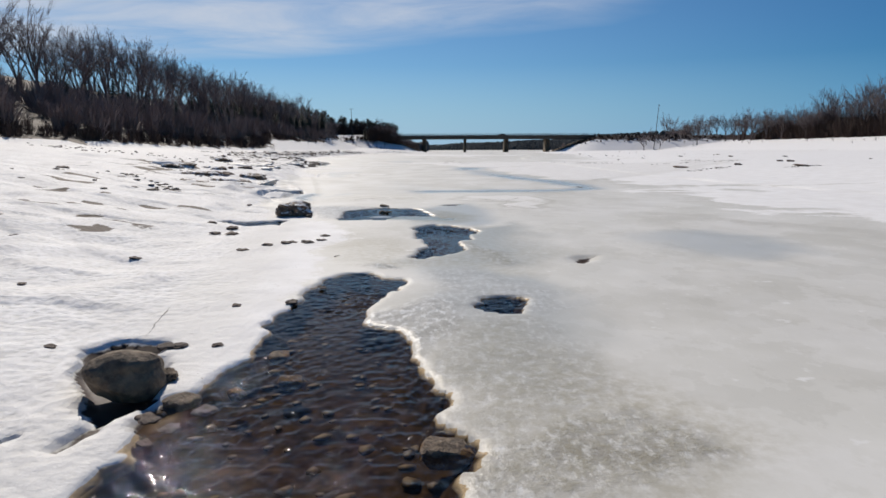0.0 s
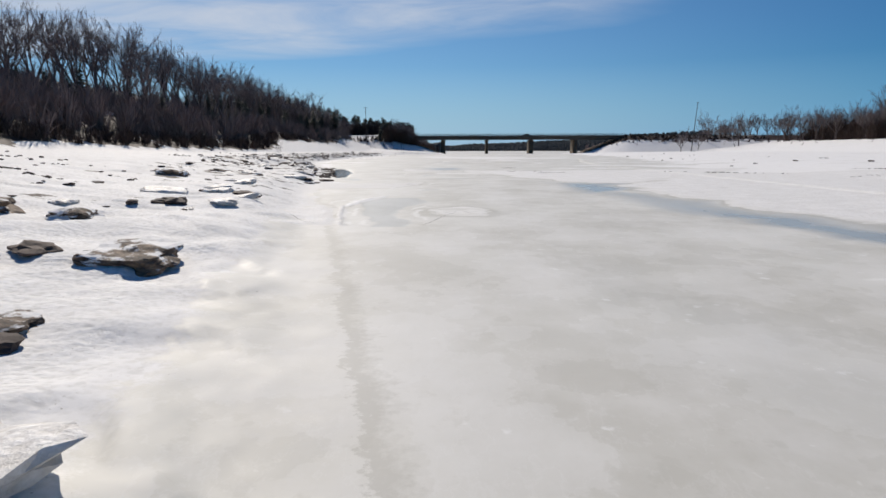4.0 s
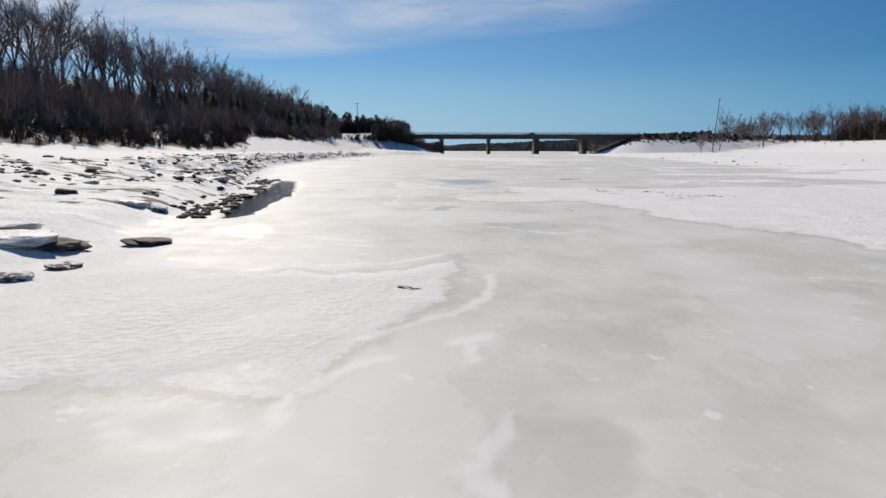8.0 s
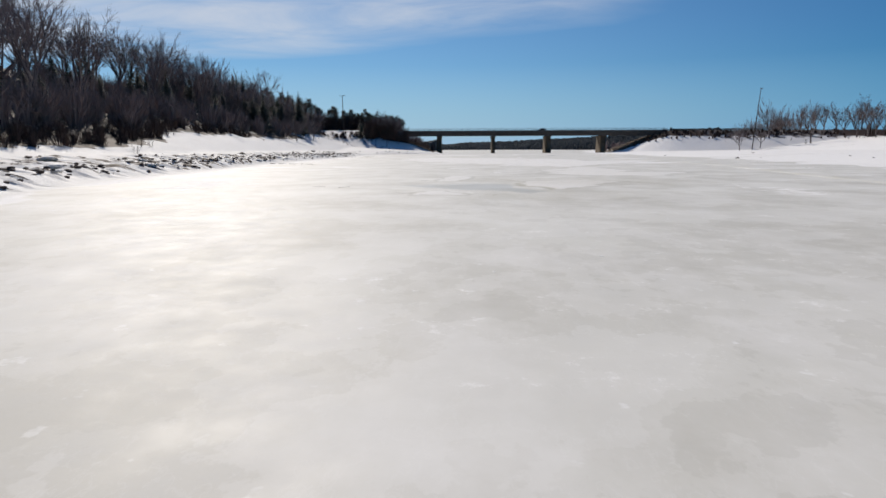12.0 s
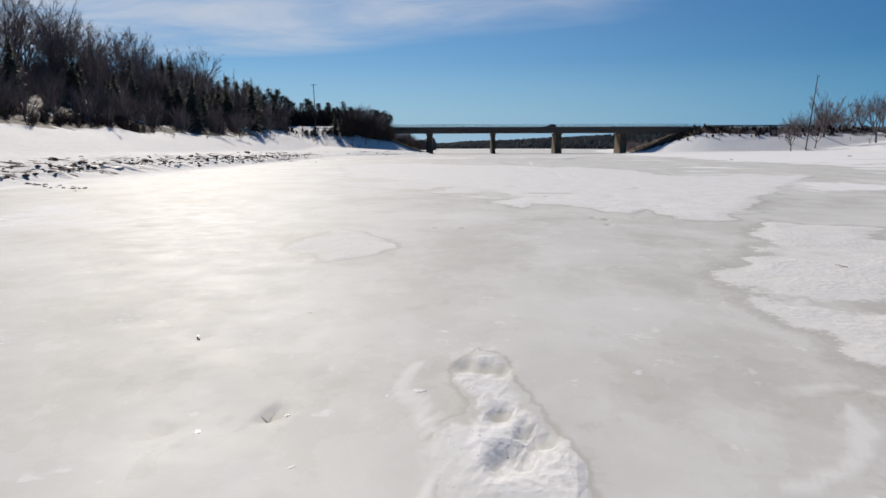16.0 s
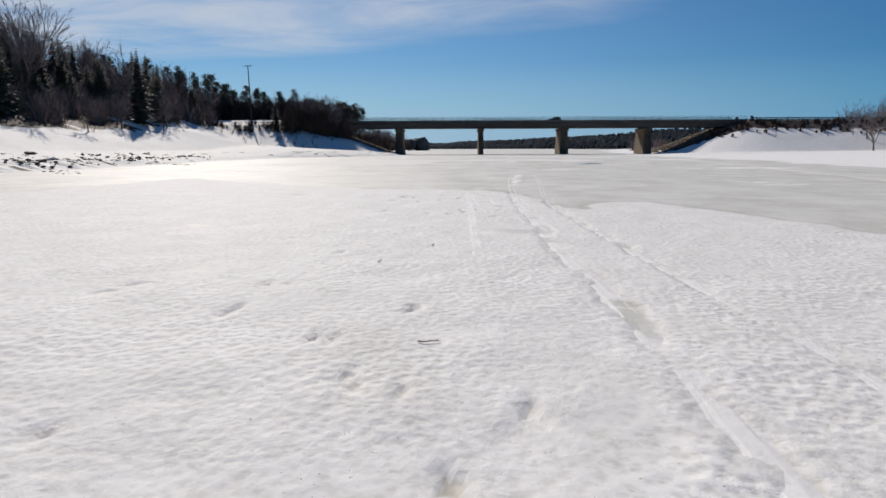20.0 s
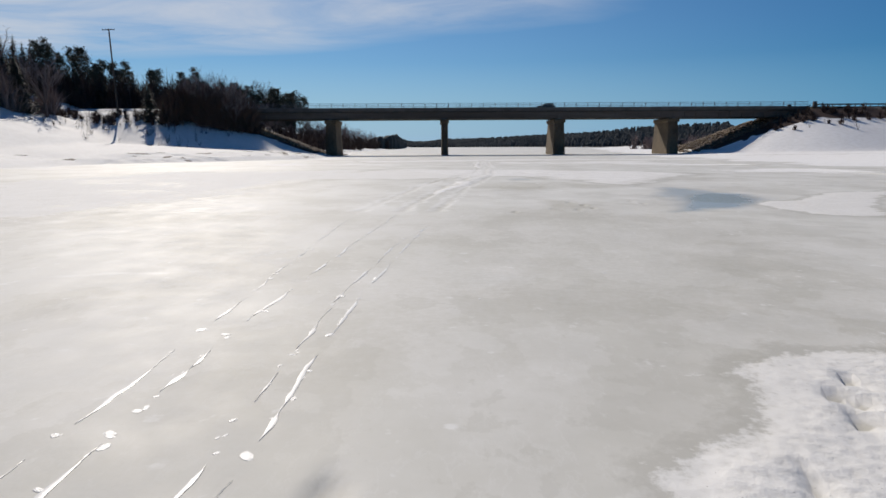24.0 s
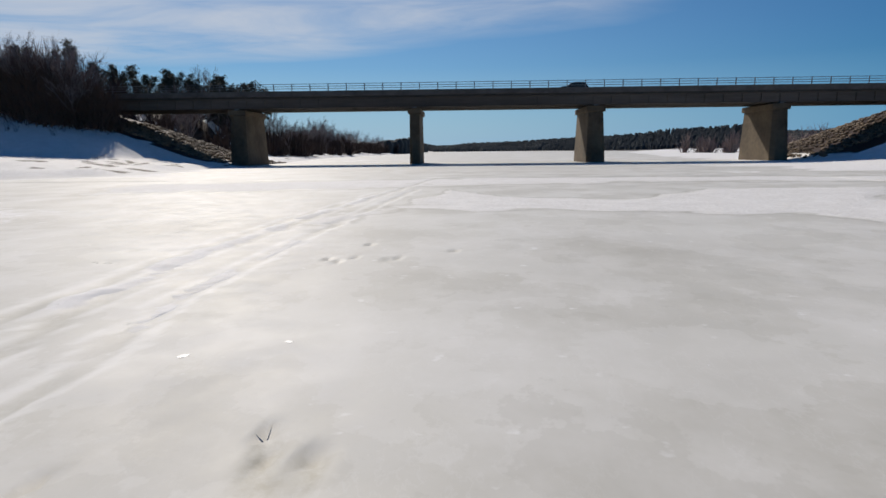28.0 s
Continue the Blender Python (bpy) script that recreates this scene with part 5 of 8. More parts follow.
def covered(x, y):
    """Snow, wet ice, water, glitter, stain and earth, from 0 to 1, and the relief that they bring."""
    n1, n2, n3, n4 = lumps(x / 0.8, y / 0.8, 3, 31), lumps(x / 0.8, y / 0.8, 3, 47), lumps(x / 2.6, y / 2.6, 4, 53), lumps(x / 2.6, y / 2.6, 4, 59)
    wx, wy = x + 0.22 * n1 + 0.08 * wave(x / 0.17, y / 0.17, 5), y + 0.3 * n2
    dl, dr = shore_left(y) - x, x - shore_right(y)
    near = lumps(x / 8, y / 6, 4, 71)
    snow = np.clip(0.2 + 0.85 * near, 0.0, 0.36 + 0.24 * ease((np.abs(x - path_x(y)) - 12) / 8))
    snow = np.maximum(snow, ease((dl + np.interp(y, [-60, -27, -20, 2, 20, 40, 80], [4.5, 4.2, 0.8, 0.8, 3.5, 2.0, 4.5]) + np.interp(y, [-27, -20, 2, 20], [3, 1, 1, 3]) * near) / 4))
    snow = np.maximum(snow, ease((dr + 9 + 9 * near) / 7) * ease(0.92 + 0.9 * lumps(x / 21, y / 4.5, 3, 83)))
    m = {"snow": snow, "wet": np.zeros_like(x), "damp": np.zeros_like(x), "deep": np.zeros_like(x), "water": np.zeros_like(x), "glit": np.zeros_like(x), "stain": np.zeros_like(x), "hollow": np.zeros_like(x), "cups": np.zeros_like(x), "pale": np.zeros_like(x), "slab": np.zeros_like(x), "gap": np.zeros_like(x)}
    lift, flatten = np.zeros_like(x), np.zeros_like(x)
    for kind, pts, edge, amount in FLAT:
        lo, hi = pts.min(0) - 3 * edge - 0.8, pts.max(0) + 3 * edge + 0.8
        k = np.nonzero((x > lo[0]) & (x < hi[0]) & (y > lo[1]) & (y < hi[1]))[0]
        if not len(k):
            continue
        warp = min(1.6, 1.6 * edge)
        px, py, far, inside = wx[k] + warp * n3[k], wy[k] + warp * 1.3 * n4[k], np.full(len(k), 1e9), np.zeros(len(k), bool)
        for (ax, ay), (bx, by) in zip(pts, np.roll(pts, -1, 0)):
            u = np.clip(((px - ax) * (bx - ax) + (py - ay) * (by - ay)) / ((bx - ax) ** 2 + (by - ay) ** 2), 0, 1)
            far = np.minimum(far, np.hypot(px - ax - u * (bx - ax), py - ay - u * (by - ay)))
            cross = (ay > py) != (by > py)
            inside ^= cross & (px < (bx - ax) * (py - ay) / ((by - ay) if by != ay else 1e-9) + ax)
        v = np.clip(0.5 + np.where(inside, far, -far) / (2 * edge), 0, 1)
        if kind == "bare":
            m["snow"][k] *= 1 - amount * v
            m["cups"][k] *= 1 - amount * v
            continue
        if kind == "wet":
            m["deep"][k] = np.where(v > 0.02, amount, m["deep"][k])
        elif kind != "water":
            v = amount * (v if kind == "snow" else ease(v))
        m[kind][k] = np.maximum(m[kind][k], v * (np.clip(0.95 + 0.7 * n3[k] + 0.3 * n1[k], 0.45, 1) if kind == "snow" else 1))
        if kind in ("wet", "damp", "water", "glit", "hollow"):
            m["snow"][k] *= 1 - v
        if kind == "snow":
            lift[k] = np.maximum(lift[k], 0.022 * v)
            m["cups"][k] = np.maximum(m["cups"][k], v)
            m["wet"][k] *= 1 - v
            m["damp"][k] *= 1 - v
    for kind, pts, width in LINES:
        lo, hi = pts.min(0) - 2, pts.max(0) + 2
        k = np.nonzero((x > lo[0]) & (x < hi[0]) & (y > lo[1]) & (y < hi[1]))[0]
        far = np.full(len(k), 1e9)
        px, py = (x[k], y[k]) if kind == "track" else (wx[k], wy[k])
        for (ax, ay), (bx, by) in zip(pts[:-1], pts[1:]):
            u = np.clip(((px - ax) * (bx - ax) + (py - ay) * (by - ay)) / ((bx - ax) ** 2 + (by - ay) ** 2), 0, 1)
            far = np.minimum(far, np.hypot(px - ax - u * (bx - ax), py - ay - u * (by - ay)))
        if kind == "track":
            broken = ease(0.62 + 1.3 * lumps(px / 0.9, py / 1.6, 2, 91))
            flatten[k] = np.maximum(flatten[k], ease(1.6 - far / 0.35))
            groove, rim = broken * ease(1.4 - far / (width * 0.45)), broken * np.exp(-(((far - width * 0.62) / 0.07) ** 2))
            deep = ease((m["snow"][k] - 0.5) * 5)
            m["snow"][k] = np.clip(np.maximum(m["snow"][k], 0.5 * rim * (width > 0.18)) - 0.12 * groove * deep, 0, 1)
        elif kind == "churn":
            broken = ease(0.6 + 1.4 * lumps(px / 0.5, py / 1.4, 3, 93))
            m["snow"][k] = np.maximum(m["snow"][k], 0.86 * broken * ease(1.3 - far / width))
            lift[k] += (0.028 + 0.03 * lumps(px / 0.16, py / 0.3, 2, 95)) * broken * ease(1.3 - far / width)
        elif kind == "thaw":
            v = ease(0.55 + 1.4 * lumps(px / 0.3, py / 0.5, 3, 107)) * ease(1.4 - far / width)
            m["stain"][k] = np.maximum(m["stain"][k], 0.5 * v)
            lift[k] += 0.02 * lumps(px / 0.14, py / 0.22, 2, 109) * ease(1.4 - far / width)
        elif kind == "rut":
            v = ease(0.75 + 1.2 * lumps(px / 0.7, py / 2.2, 2, 113)) * ease(1.5 - far / width)
            m["stain"][k] = np.maximum(m["stain"][k], 0.2 * v)
            m["snow"][k] = np.clip(m["snow"][k] - 0.2 * v, 0, 1)
            lift[k] -= 0.035 * v
        elif kind == "bank":
            v = np.exp(-((far / width) ** 2))
            lift[k] += 0.025 * v
            m["snow"][k] = np.maximum(m["snow"][k], v)
            m["wet"][k] *= 1 - v
        else:
            m[kind][k] = np.maximum(m[kind][k], (0.65 if kind == "stain" else 1.0) * ease((1.5 if kind == "gap" else 1.0) - far / width))
    lift = lift + (1 - flatten) * 0.018 * m["snow"] * lumps(x / 0.34, y / 0.42, 2, 13) + 0.03 * ease((m["snow"] - 0.5) * 4) * lumps(x / 0.9, y / 1.1, 2, 19) - 0.012 * ease(m["wet"] * 2 - 0.5)
    lift = lift + m["slab"] * ease((y + 20.5) / 3) * (0.10 + 0.05 * lumps(x / 0.3, y / 0.3, 2, 43) + 0.06 * lumps(x / 0.9, y / 0.9, 2, 45)) - 0.2 * m["gap"] - 0.13 * m["hollow"]
    m["cups"] = np.maximum(np.maximum(m["cups"], 0.99 * m["slab"]), 0.96 * ease((dl + 1.5) / 2))
    pits = np.zeros_like(x)
    for dx, dy, r in DENTS:
        k = np.nonzero((np.abs(x - dx) < 0.6) & (np.abs(y - dy) < 0.6))[0]
        pits[k] = np.maximum(pits[k], ease(1.25 - np.hypot((wx[k] - dx) / (0.75 * r), (wy[k] - dy) / (1.2 * r))))
    # dents are pressed in and also coloured darker than the snow
    lift, m["snow"] = lift - 0.085 * pits, np.clip(m["snow"] - 0.4 * pits, 0, 1)
    m["stain"] = np.maximum(m["stain"], 0.3 * pits)
    lift = lift * (1 - m["water"]) - 0.30 * m["water"] + 0.10 * m["water"] * np.abs(lumps(x / 0.35, y / 0.35, 3, 23))
    return m, lift


def surface_z(x, y):
    """The height of the surface with what lies on it."""
    x, y = np.atleast_1d(np.asarray(x, float)), np.atleast_1d(np.asarray(y, float))
    return height(x, y) + covered(x, y)[1]


def earthy(x, y, z):
    """Bare ground and leaf litter under the wood, and on the stony shelf."""
    dl = shore_left(y) - x
    shelf = ease(dl / 2) * (1 - ease((dl - 12) / 6)) * ease((lumps(x / 1.1, y / 0.8, 3, 61) - 0.16) * 4)
    shelf = shelf * ease(0.35 + 1.6 * lumps(x / 9, y / 15, 2, 67))
    gap = ledges(x, y)[2] * ease(dl / 1.0) * (1 - ease((dl - 11) / 5)) * (0.35 + 0.65 * ease((y - 5) / 20))
    shelf = np.maximum(shelf, gap)
    wood = ease((-74 - 10 * ease((y - 150) / 60) - x + 3 * lumps(x / 6, y / 6, 3, 5)) / 1.0) * ease((340 - y) / 25) * ease((lumps(x / 4, y / 4, 3, 9) + 0.5) * 12)
    under = ((y > 396 - np.where(x > 0, 5, 2) + 2 * lumps(x / 3, y / 3, 2, 43)) & (y < 424)) * ease((z - 0.6) / 1.0) * (x < 110) * (x > -75)
    right = ease((x - 182 + 5 * lumps(x / 8, y / 8, 3, 15)) / 5) * 0.9 * ease((lumps(x / 4, y / 4, 3, 29) + 0.35) * 4)
    verge = ease((z - 6.5 + 2.5 * lumps(x / 3, y / 3, 3, 37)) / 2) * ease((y - 350) / 20) * (y < 402) * (x > 70) * 0.62
    behind = ease((y - 416) / 6) * (x < -58) * (y < 620) * 0.8 * ease((lumps(x / 5, y / 5, 3, 41) + 0.4) * 4)
    return np.clip(np.maximum(np.maximum(np.maximum(shelf, wood), np.maximum(under, right)), np.maximum(verge, behind)), 0, 1)


def sheet(name, xs, ys, follow, sink=None):
    """A grid of ground over xs across and ys along, with what lies on it."""
    gx, gy = np.meshgrid(xs, ys)
    x, y = (gx + (path_x(gy) if follow else 0)).ravel(), gy.ravel()
    z = height(x, y)
    m, lift = covered(x, y)
    earth = earthy(x, y, z)
    earth = np.maximum(earth, m["hollow"])
    z = z * (1 - m["water"]) + lift
    if sink is not None:
        z = z - sink(x, y)
    w, h = len(xs), len(ys)
    i = (np.arange(h - 1)[:, None] * w + np.arange(w - 1)[None, :]).ravel()
    me = arrays(name, np.stack([x, y, z], 1), np.stack([i, i + 1, i + w + 1, i + w], 1), True)
    for key, values in (("snow", m["snow"]), ("wet", m["wet"]), ("damp", m["damp"]), ("deep", m["deep"]), ("bed", m["water"]), ("glit", m["glit"]), ("stain", m["stain"]), ("pale", m["pale"]), ("cups", m["cups"]), ("earth", earth)):
        me.attributes.new(key, "FLOAT", "POINT").data.foreach_set("value", values.astype(np.float32))
    return placed(name, me, RIVER)


def steps(*runs):
    """Rising numbers: (start, step) pairs and the end."""
    out = []
    for (a, s), (b, _) in zip(runs[:-1], runs[1:]):
        out += list(np.linspace(a, b, max(1, round((b - a) / s)), endpoint=False))
    return np.array(out + [runs[-1][0]])


HALF = 25.0
across = steps((-60, 1.2), (-HALF, 0.55), (-9, 0.18), (-3.6, 0.08), (3.6, 0.18), (9, 0.5), (HALF, 0))
along = steps((-60, 1.0), (-41, 0.1), (-14, 0.19), (322, 0.6), (345, 0))
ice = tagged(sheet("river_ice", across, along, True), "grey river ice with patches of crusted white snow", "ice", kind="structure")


def under_ice(x, y):
    u = x - path_x(y)
    inside = (u > -58.4) & (u < HALF - 0.6) & (y > -59.5) & (y < 344.5)
    return np.where(inside, 1.0, 0.0)


wide = steps((-3000, 250), (-500, 40), (-180, 4), (-110, 1.3), (30, 1.6), (90, 3), (180, 30), (500, 250), (3000, 0))
long_ = steps((-1500, 150), (-300, 25), (-60, 1.6), (460, 6), (760, 40), (1500, 150), (4500, 0))
ground = tagged(sheet("ground", wide, long_, False, under_ice), "snow-covered river banks, hillside and far land", "ground", kind="structure")


# water stands just under the ice in its openings
for k, (kind, pts, edge, amount) in enumerate(FLAT):
    if kind == "water":
        (x0, y0), (x1, y1), level = pts.min(0) - 0.25, pts.max(0) + 0.25, -0.025 - 0.001 * (k % 20)
        step = 0.028 if pts[:, 1].max() < 0 else 0.5
        gx, gy = np.meshgrid(np.arange(x0, x1 + step, step), np.arange(y0, y1 + step, step))
        w, h, x, y = gx.shape[1], gx.shape[0], gx.ravel(), gy.ravel()
        brisk = 0.35 + 0.65 * ease(0.5 + 1.6 * lumps(x / 0.9 + 3.1, y / 1.3, 2, 121))
        ripple = brisk * (0.034 * lumps(x / 0.06, y / 0.08, 2, 123) + 0.006 * lumps(x / 0.4, y / 0.5, 1, 125)) * (step < 0.1)
        i = (np.arange(h - 1)[:, None] * w + np.arange(w - 1)[None, :]).ravel()
        pane = placed("water", arrays("water", np.stack([x, y, level + ripple], 1), np.stack([i, i + 1, i + w + 1, i + w], 1), True), WATER)
        pane.visible_shadow = False
        tagged(pane, "clear dark stream water in an opening of the ice", "water", kind="structure")

# ---------------------------------------------------------------- the road bridge
SOFFIT, CURB_TOP, RAIL_TOP = 9.35, 12.05, 13.2
NEAR, FAR_SIDE = 399.0, 411.0
END_L, END_R = -61.0, 94.0
bridge = tagged(empty("bridge"), "long concrete and steel girder road bridge over the frozen river", "bridge")

part("deck_slab", box(bmesh.new(), END_L, END_R, NEAR + 0.35, FAR_SIDE - 0.35, 11.0, 11.55, 0.04), ASPHALT, bridge, "dark asphalt roadway on a concrete slab")
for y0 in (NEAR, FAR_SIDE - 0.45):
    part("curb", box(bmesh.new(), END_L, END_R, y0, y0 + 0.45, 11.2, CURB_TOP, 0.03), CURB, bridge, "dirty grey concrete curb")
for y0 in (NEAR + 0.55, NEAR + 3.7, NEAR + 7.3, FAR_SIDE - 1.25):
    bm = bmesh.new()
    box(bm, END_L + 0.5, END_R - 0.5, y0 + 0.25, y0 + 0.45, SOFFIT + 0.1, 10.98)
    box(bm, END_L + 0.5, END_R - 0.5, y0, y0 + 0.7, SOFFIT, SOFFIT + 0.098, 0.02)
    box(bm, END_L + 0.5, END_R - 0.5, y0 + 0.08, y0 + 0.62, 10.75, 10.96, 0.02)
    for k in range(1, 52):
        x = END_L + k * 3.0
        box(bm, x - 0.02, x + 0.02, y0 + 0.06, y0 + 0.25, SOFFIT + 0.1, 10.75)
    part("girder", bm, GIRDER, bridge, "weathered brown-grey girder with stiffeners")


def pier_shaft(cx, top, base, z0, z1, y0, y1):
    """A wall pier that widens towards its foot, with a cutwater nose at both ends."""
    bm, rings = bmesh.new(), []
    for k in range(5):
        u = k / 4
        w, lean = base / 2 + (top - base) / 2 * u, 0.5 * (1 - u)
        z = z0 + (z1 - z0) * u
        out = [(cx - w, y0 - lean), (cx - w * 0.5, y0 - lean - 0.35), (cx + w * 0.5, y0 - lean - 0.35), (cx + w, y0 - lean),
               (cx + w, y1 + lean), (cx + w * 0.5, y1 + lean + 0.35), (cx - w * 0.5, y1 + lean + 0.35), (cx - w, y1 + lean)]
        rings.append([bm.verts.new((*p, z)) for p in out])
    for a, b in zip(rings[:-1], rings[1:]):
        for k in range(8):
            bm.faces.new((a[k], a[(k + 1) % 8], b[(k + 1) % 8], b[k]))
    bm.faces.new(rings[-1])
    bm.faces.new(rings[0][::-1])
    return bm


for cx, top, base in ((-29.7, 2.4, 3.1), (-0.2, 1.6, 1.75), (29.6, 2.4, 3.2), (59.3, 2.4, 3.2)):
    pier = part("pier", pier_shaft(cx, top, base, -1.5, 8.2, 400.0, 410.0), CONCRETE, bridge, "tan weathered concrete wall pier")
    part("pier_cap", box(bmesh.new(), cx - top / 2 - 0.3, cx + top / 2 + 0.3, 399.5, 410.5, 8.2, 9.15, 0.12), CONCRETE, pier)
    for y0 in (NEAR + 0.55, NEAR + 3.7, NEAR + 7.3, FAR_SIDE - 1.25):
        part("bearing", box(bmesh.new(), cx - 0.35, cx + 0.35, y0 + 0.05, y0 + 0.65, 9.148, SOFFIT, 0.02), STEEL, pier)
for x0, x1, side in ((END_L - 1.6, END_L + 2.6, 1), (END_R - 3.4, END_R + 1.6, -1)):
    abut = part("abutment", box(bmesh.new(), x0, x1, NEAR - 0.1, FAR_SIDE + 0.1, 4.5, 9.3, 0.08), CONCRETE, bridge, "pale concrete abutment at the bank")
    back_x = x0 if side > 0 else x1 - 0.6
    part("back_wall", box(bmesh.new(), back_x, back_x + 0.6, NEAR - 0.1, FAR_SIDE + 0.1, 9.3, 11.6, 0.05), CONCRETE, abut)
    for y0 in (NEAR - 0.4, FAR_SIDE - 0.2):
        wing = box(bmesh.new(), x0 - 7 if side > 0 else x1 - 1, x0 + 1 if side > 0 else x1 + 7, y0, y0 + 0.6, 6.0, 11.9, 0.06)
        part("wing_wall", wing, CONCRETE, abut)
    for y0 in (NEAR - 0.05, FAR_SIDE - 0.55):
        xe = x0 - 0.4 if side > 0 else x1 - 0.4
        part("end_post", box(bmesh.new(), xe, xe + 0.9, y0, y0 + 0.6, 11.6, 13.25, 0.06), CURB, abut, "squat concrete end post of the railing")

# railing: one post mesh, shared
bm = box(bmesh.new(), -0.07, 0.07, -0.05, 0.05, 0.0, RAIL_TOP - CURB_TOP + 0.04, 0.015)
box(bm, -0.13, 0.13, -0.12, 0.12, 0.0, 0.03)
post_mesh = bpy.data.meshes.new("rail_post")
bm.to_mesh(post_mesh)
bm.free()
post_mesh.materials.append(STEEL)
for y0 in (NEAR + 0.22, FAR_SIDE - 0.22):
    for n in range(-11, 40):
        post = new("rail_post", post_mesh)
        post.parent, post.location = bridge, (2.99 * (n - 8.75), y0, CURB_TOP)
    for z in (12.38, 12.74, 13.12):
        part("rail", box(bmesh.new(), END_L, END_R, y0 - 0.1, y0 - 0.052, z, z + 0.085, 0.015), STEEL, bridge, "grey steel railing tube")

# the road on its banks and the guard rails beside it
for x0, x1 in ((-600, END_L - 1.6), (END_R + 1.6, 900)):
    tagged(part("road", box(bmesh.new(), x0, x1, NEAR + 1.2, FAR_SIDE - 1.2, 11.2, 11.75, 0.05), ASPHALT), "dark asphalt approach road", "road", kind="structure")
for x0, n in ((END_R + 2.2, 28),):
    for y0, face in ((NEAR + 0.1, -1), (FAR_SIDE - 0.1, 1)):
        guard = tagged(empty("guard_rail"), "grey steel guard rail on dark posts beside the road", "guard rail", "guard rails")
        for k in range(n + 1):
            part("post", box(bmesh.new(), x0 + k * 2 - 0.08, x0 + k * 2 + 0.08, y0 - 0.09, y0 + 0.09, 10.6, 12.65, 0.01), WOOD, guard)
        bm = bmesh.new()
        prof = [(0.0, 0.0), (0.07, 0.05), (0.07, 0.12), (0.0, 0.165), (0.07, 0.21), (0.07, 0.28), (0.0, 0.33)]
        ends = [[bm.verts.new((x, y0 + face * (0.1 + d), 12.3 + h)) for d, h in prof] for x in (x0 - 0.5, x0 + n * 2 + 0.5)]
        for a, b, c, d in zip(ends[0][:-1], ends[0][1:], ends[1][1:], ends[1][:-1]):
            bm.faces.new((a, b, c, d))
        bmesh.ops.solidify(bm, geom=bm.faces[:], thickness=0.01)
        part("beam", bm, STEEL, guard, "corrugated steel beam")


# ---------------------------------------------------------------- a car on the bridge
def prism(bm, profile, y0, y1):
    a = [bm.verts.new((x, y0, z)) for x, z in profile]
    b = [bm.verts.new((x, y1, z)) for x, z in profile]
    bm.faces.new(a)
    bm.faces.new(b[::-1])
    for k in range(len(a)):
        bm.faces.new((a[k], b[k], b[(k + 1) % len(a)], a[(k + 1) % len(a)]))
    bmesh.ops.recalc_face_normals(bm, faces=bm.faces[:])
    return bm


PAINT = plain("dark_car_paint", (0.012, 0.014, 0.018), (0.02, 0.022, 0.028), 3, 0.25, 0.02)
TYRE = plain("tyre_rubber", (0.012, 0.012, 0.012), (0.03, 0.03, 0.03), 20, 0.9)
GLASS = plain("tinted_glass", (0.01, 0.012, 0.014), (0.02, 0.022, 0.025), 3, 0.08, 0.0)
car = tagged(empty("car", pose(26.5, 403.3, 11.56)), "dark sport utility car on the bridge roadway", "car")
bm = prism(bmesh.new(), [(-2.3, 0.35), (-2.35, 0.75), (-2.25, 0.98), (-1.1, 1.08), (2.2, 1.1), (2.32, 0.8), (2.3, 0.35)], -0.92, 0.92)
bmesh.ops.bevel(bm, geom=bm.edges[:], offset=0.06, segments=2, affect="EDGES")
body = part("body", bm, PAINT, car)
bm = prism(bmesh.new(), [(-1.15, 1.07), (-0.45, 1.62), (0.2, 1.72), (1.7, 1.7), (2.18, 1.09)], -0.82, 0.82)
bmesh.ops.bevel(bm, geom=bm.edges[:], offset=0.05, segments=2, affect="EDGES")
part("cabin", bm, PAINT, car)
for y0 in (-0.835, 0.822):
    for prof in ([(-0.9, 1.14), (-0.4, 1.54), (0.3, 1.6), (0.3, 1.14)], [(0.4, 1.14), (0.4, 1.6), (1.6, 1.58), (1.95, 1.14)]):
        part("side_window", prism(bmesh.new(), prof, y0, y0 + 0.013), GLASS, car, "dark tinted side window")
for x in (-1.45, 1.4):
    for y0 in (-0.86, 0.64):
        bm = bmesh.new()
        bmesh.ops.create_cone(bm, cap_ends=True, segments=20, radius1=0.35, radius2=0.35, depth=0.22)
        bmesh.ops.transform(bm, verts=bm.verts[:], matrix=pose(x, y0 + 0.11, 0.35, 90))
        wheel = part("wheel", bm, TYRE, car)
        bm = bmesh.new()
        bmesh.ops.create_cone(bm, cap_ends=True, segments=16, radius1=0.22, radius2=0.19, depth=0.235)
        bmesh.ops.transform(bm, verts=bm.verts[:], matrix=pose(x, y0 + 0.11, 0.35, 90))
        part("rim", bm, STEEL, wheel)


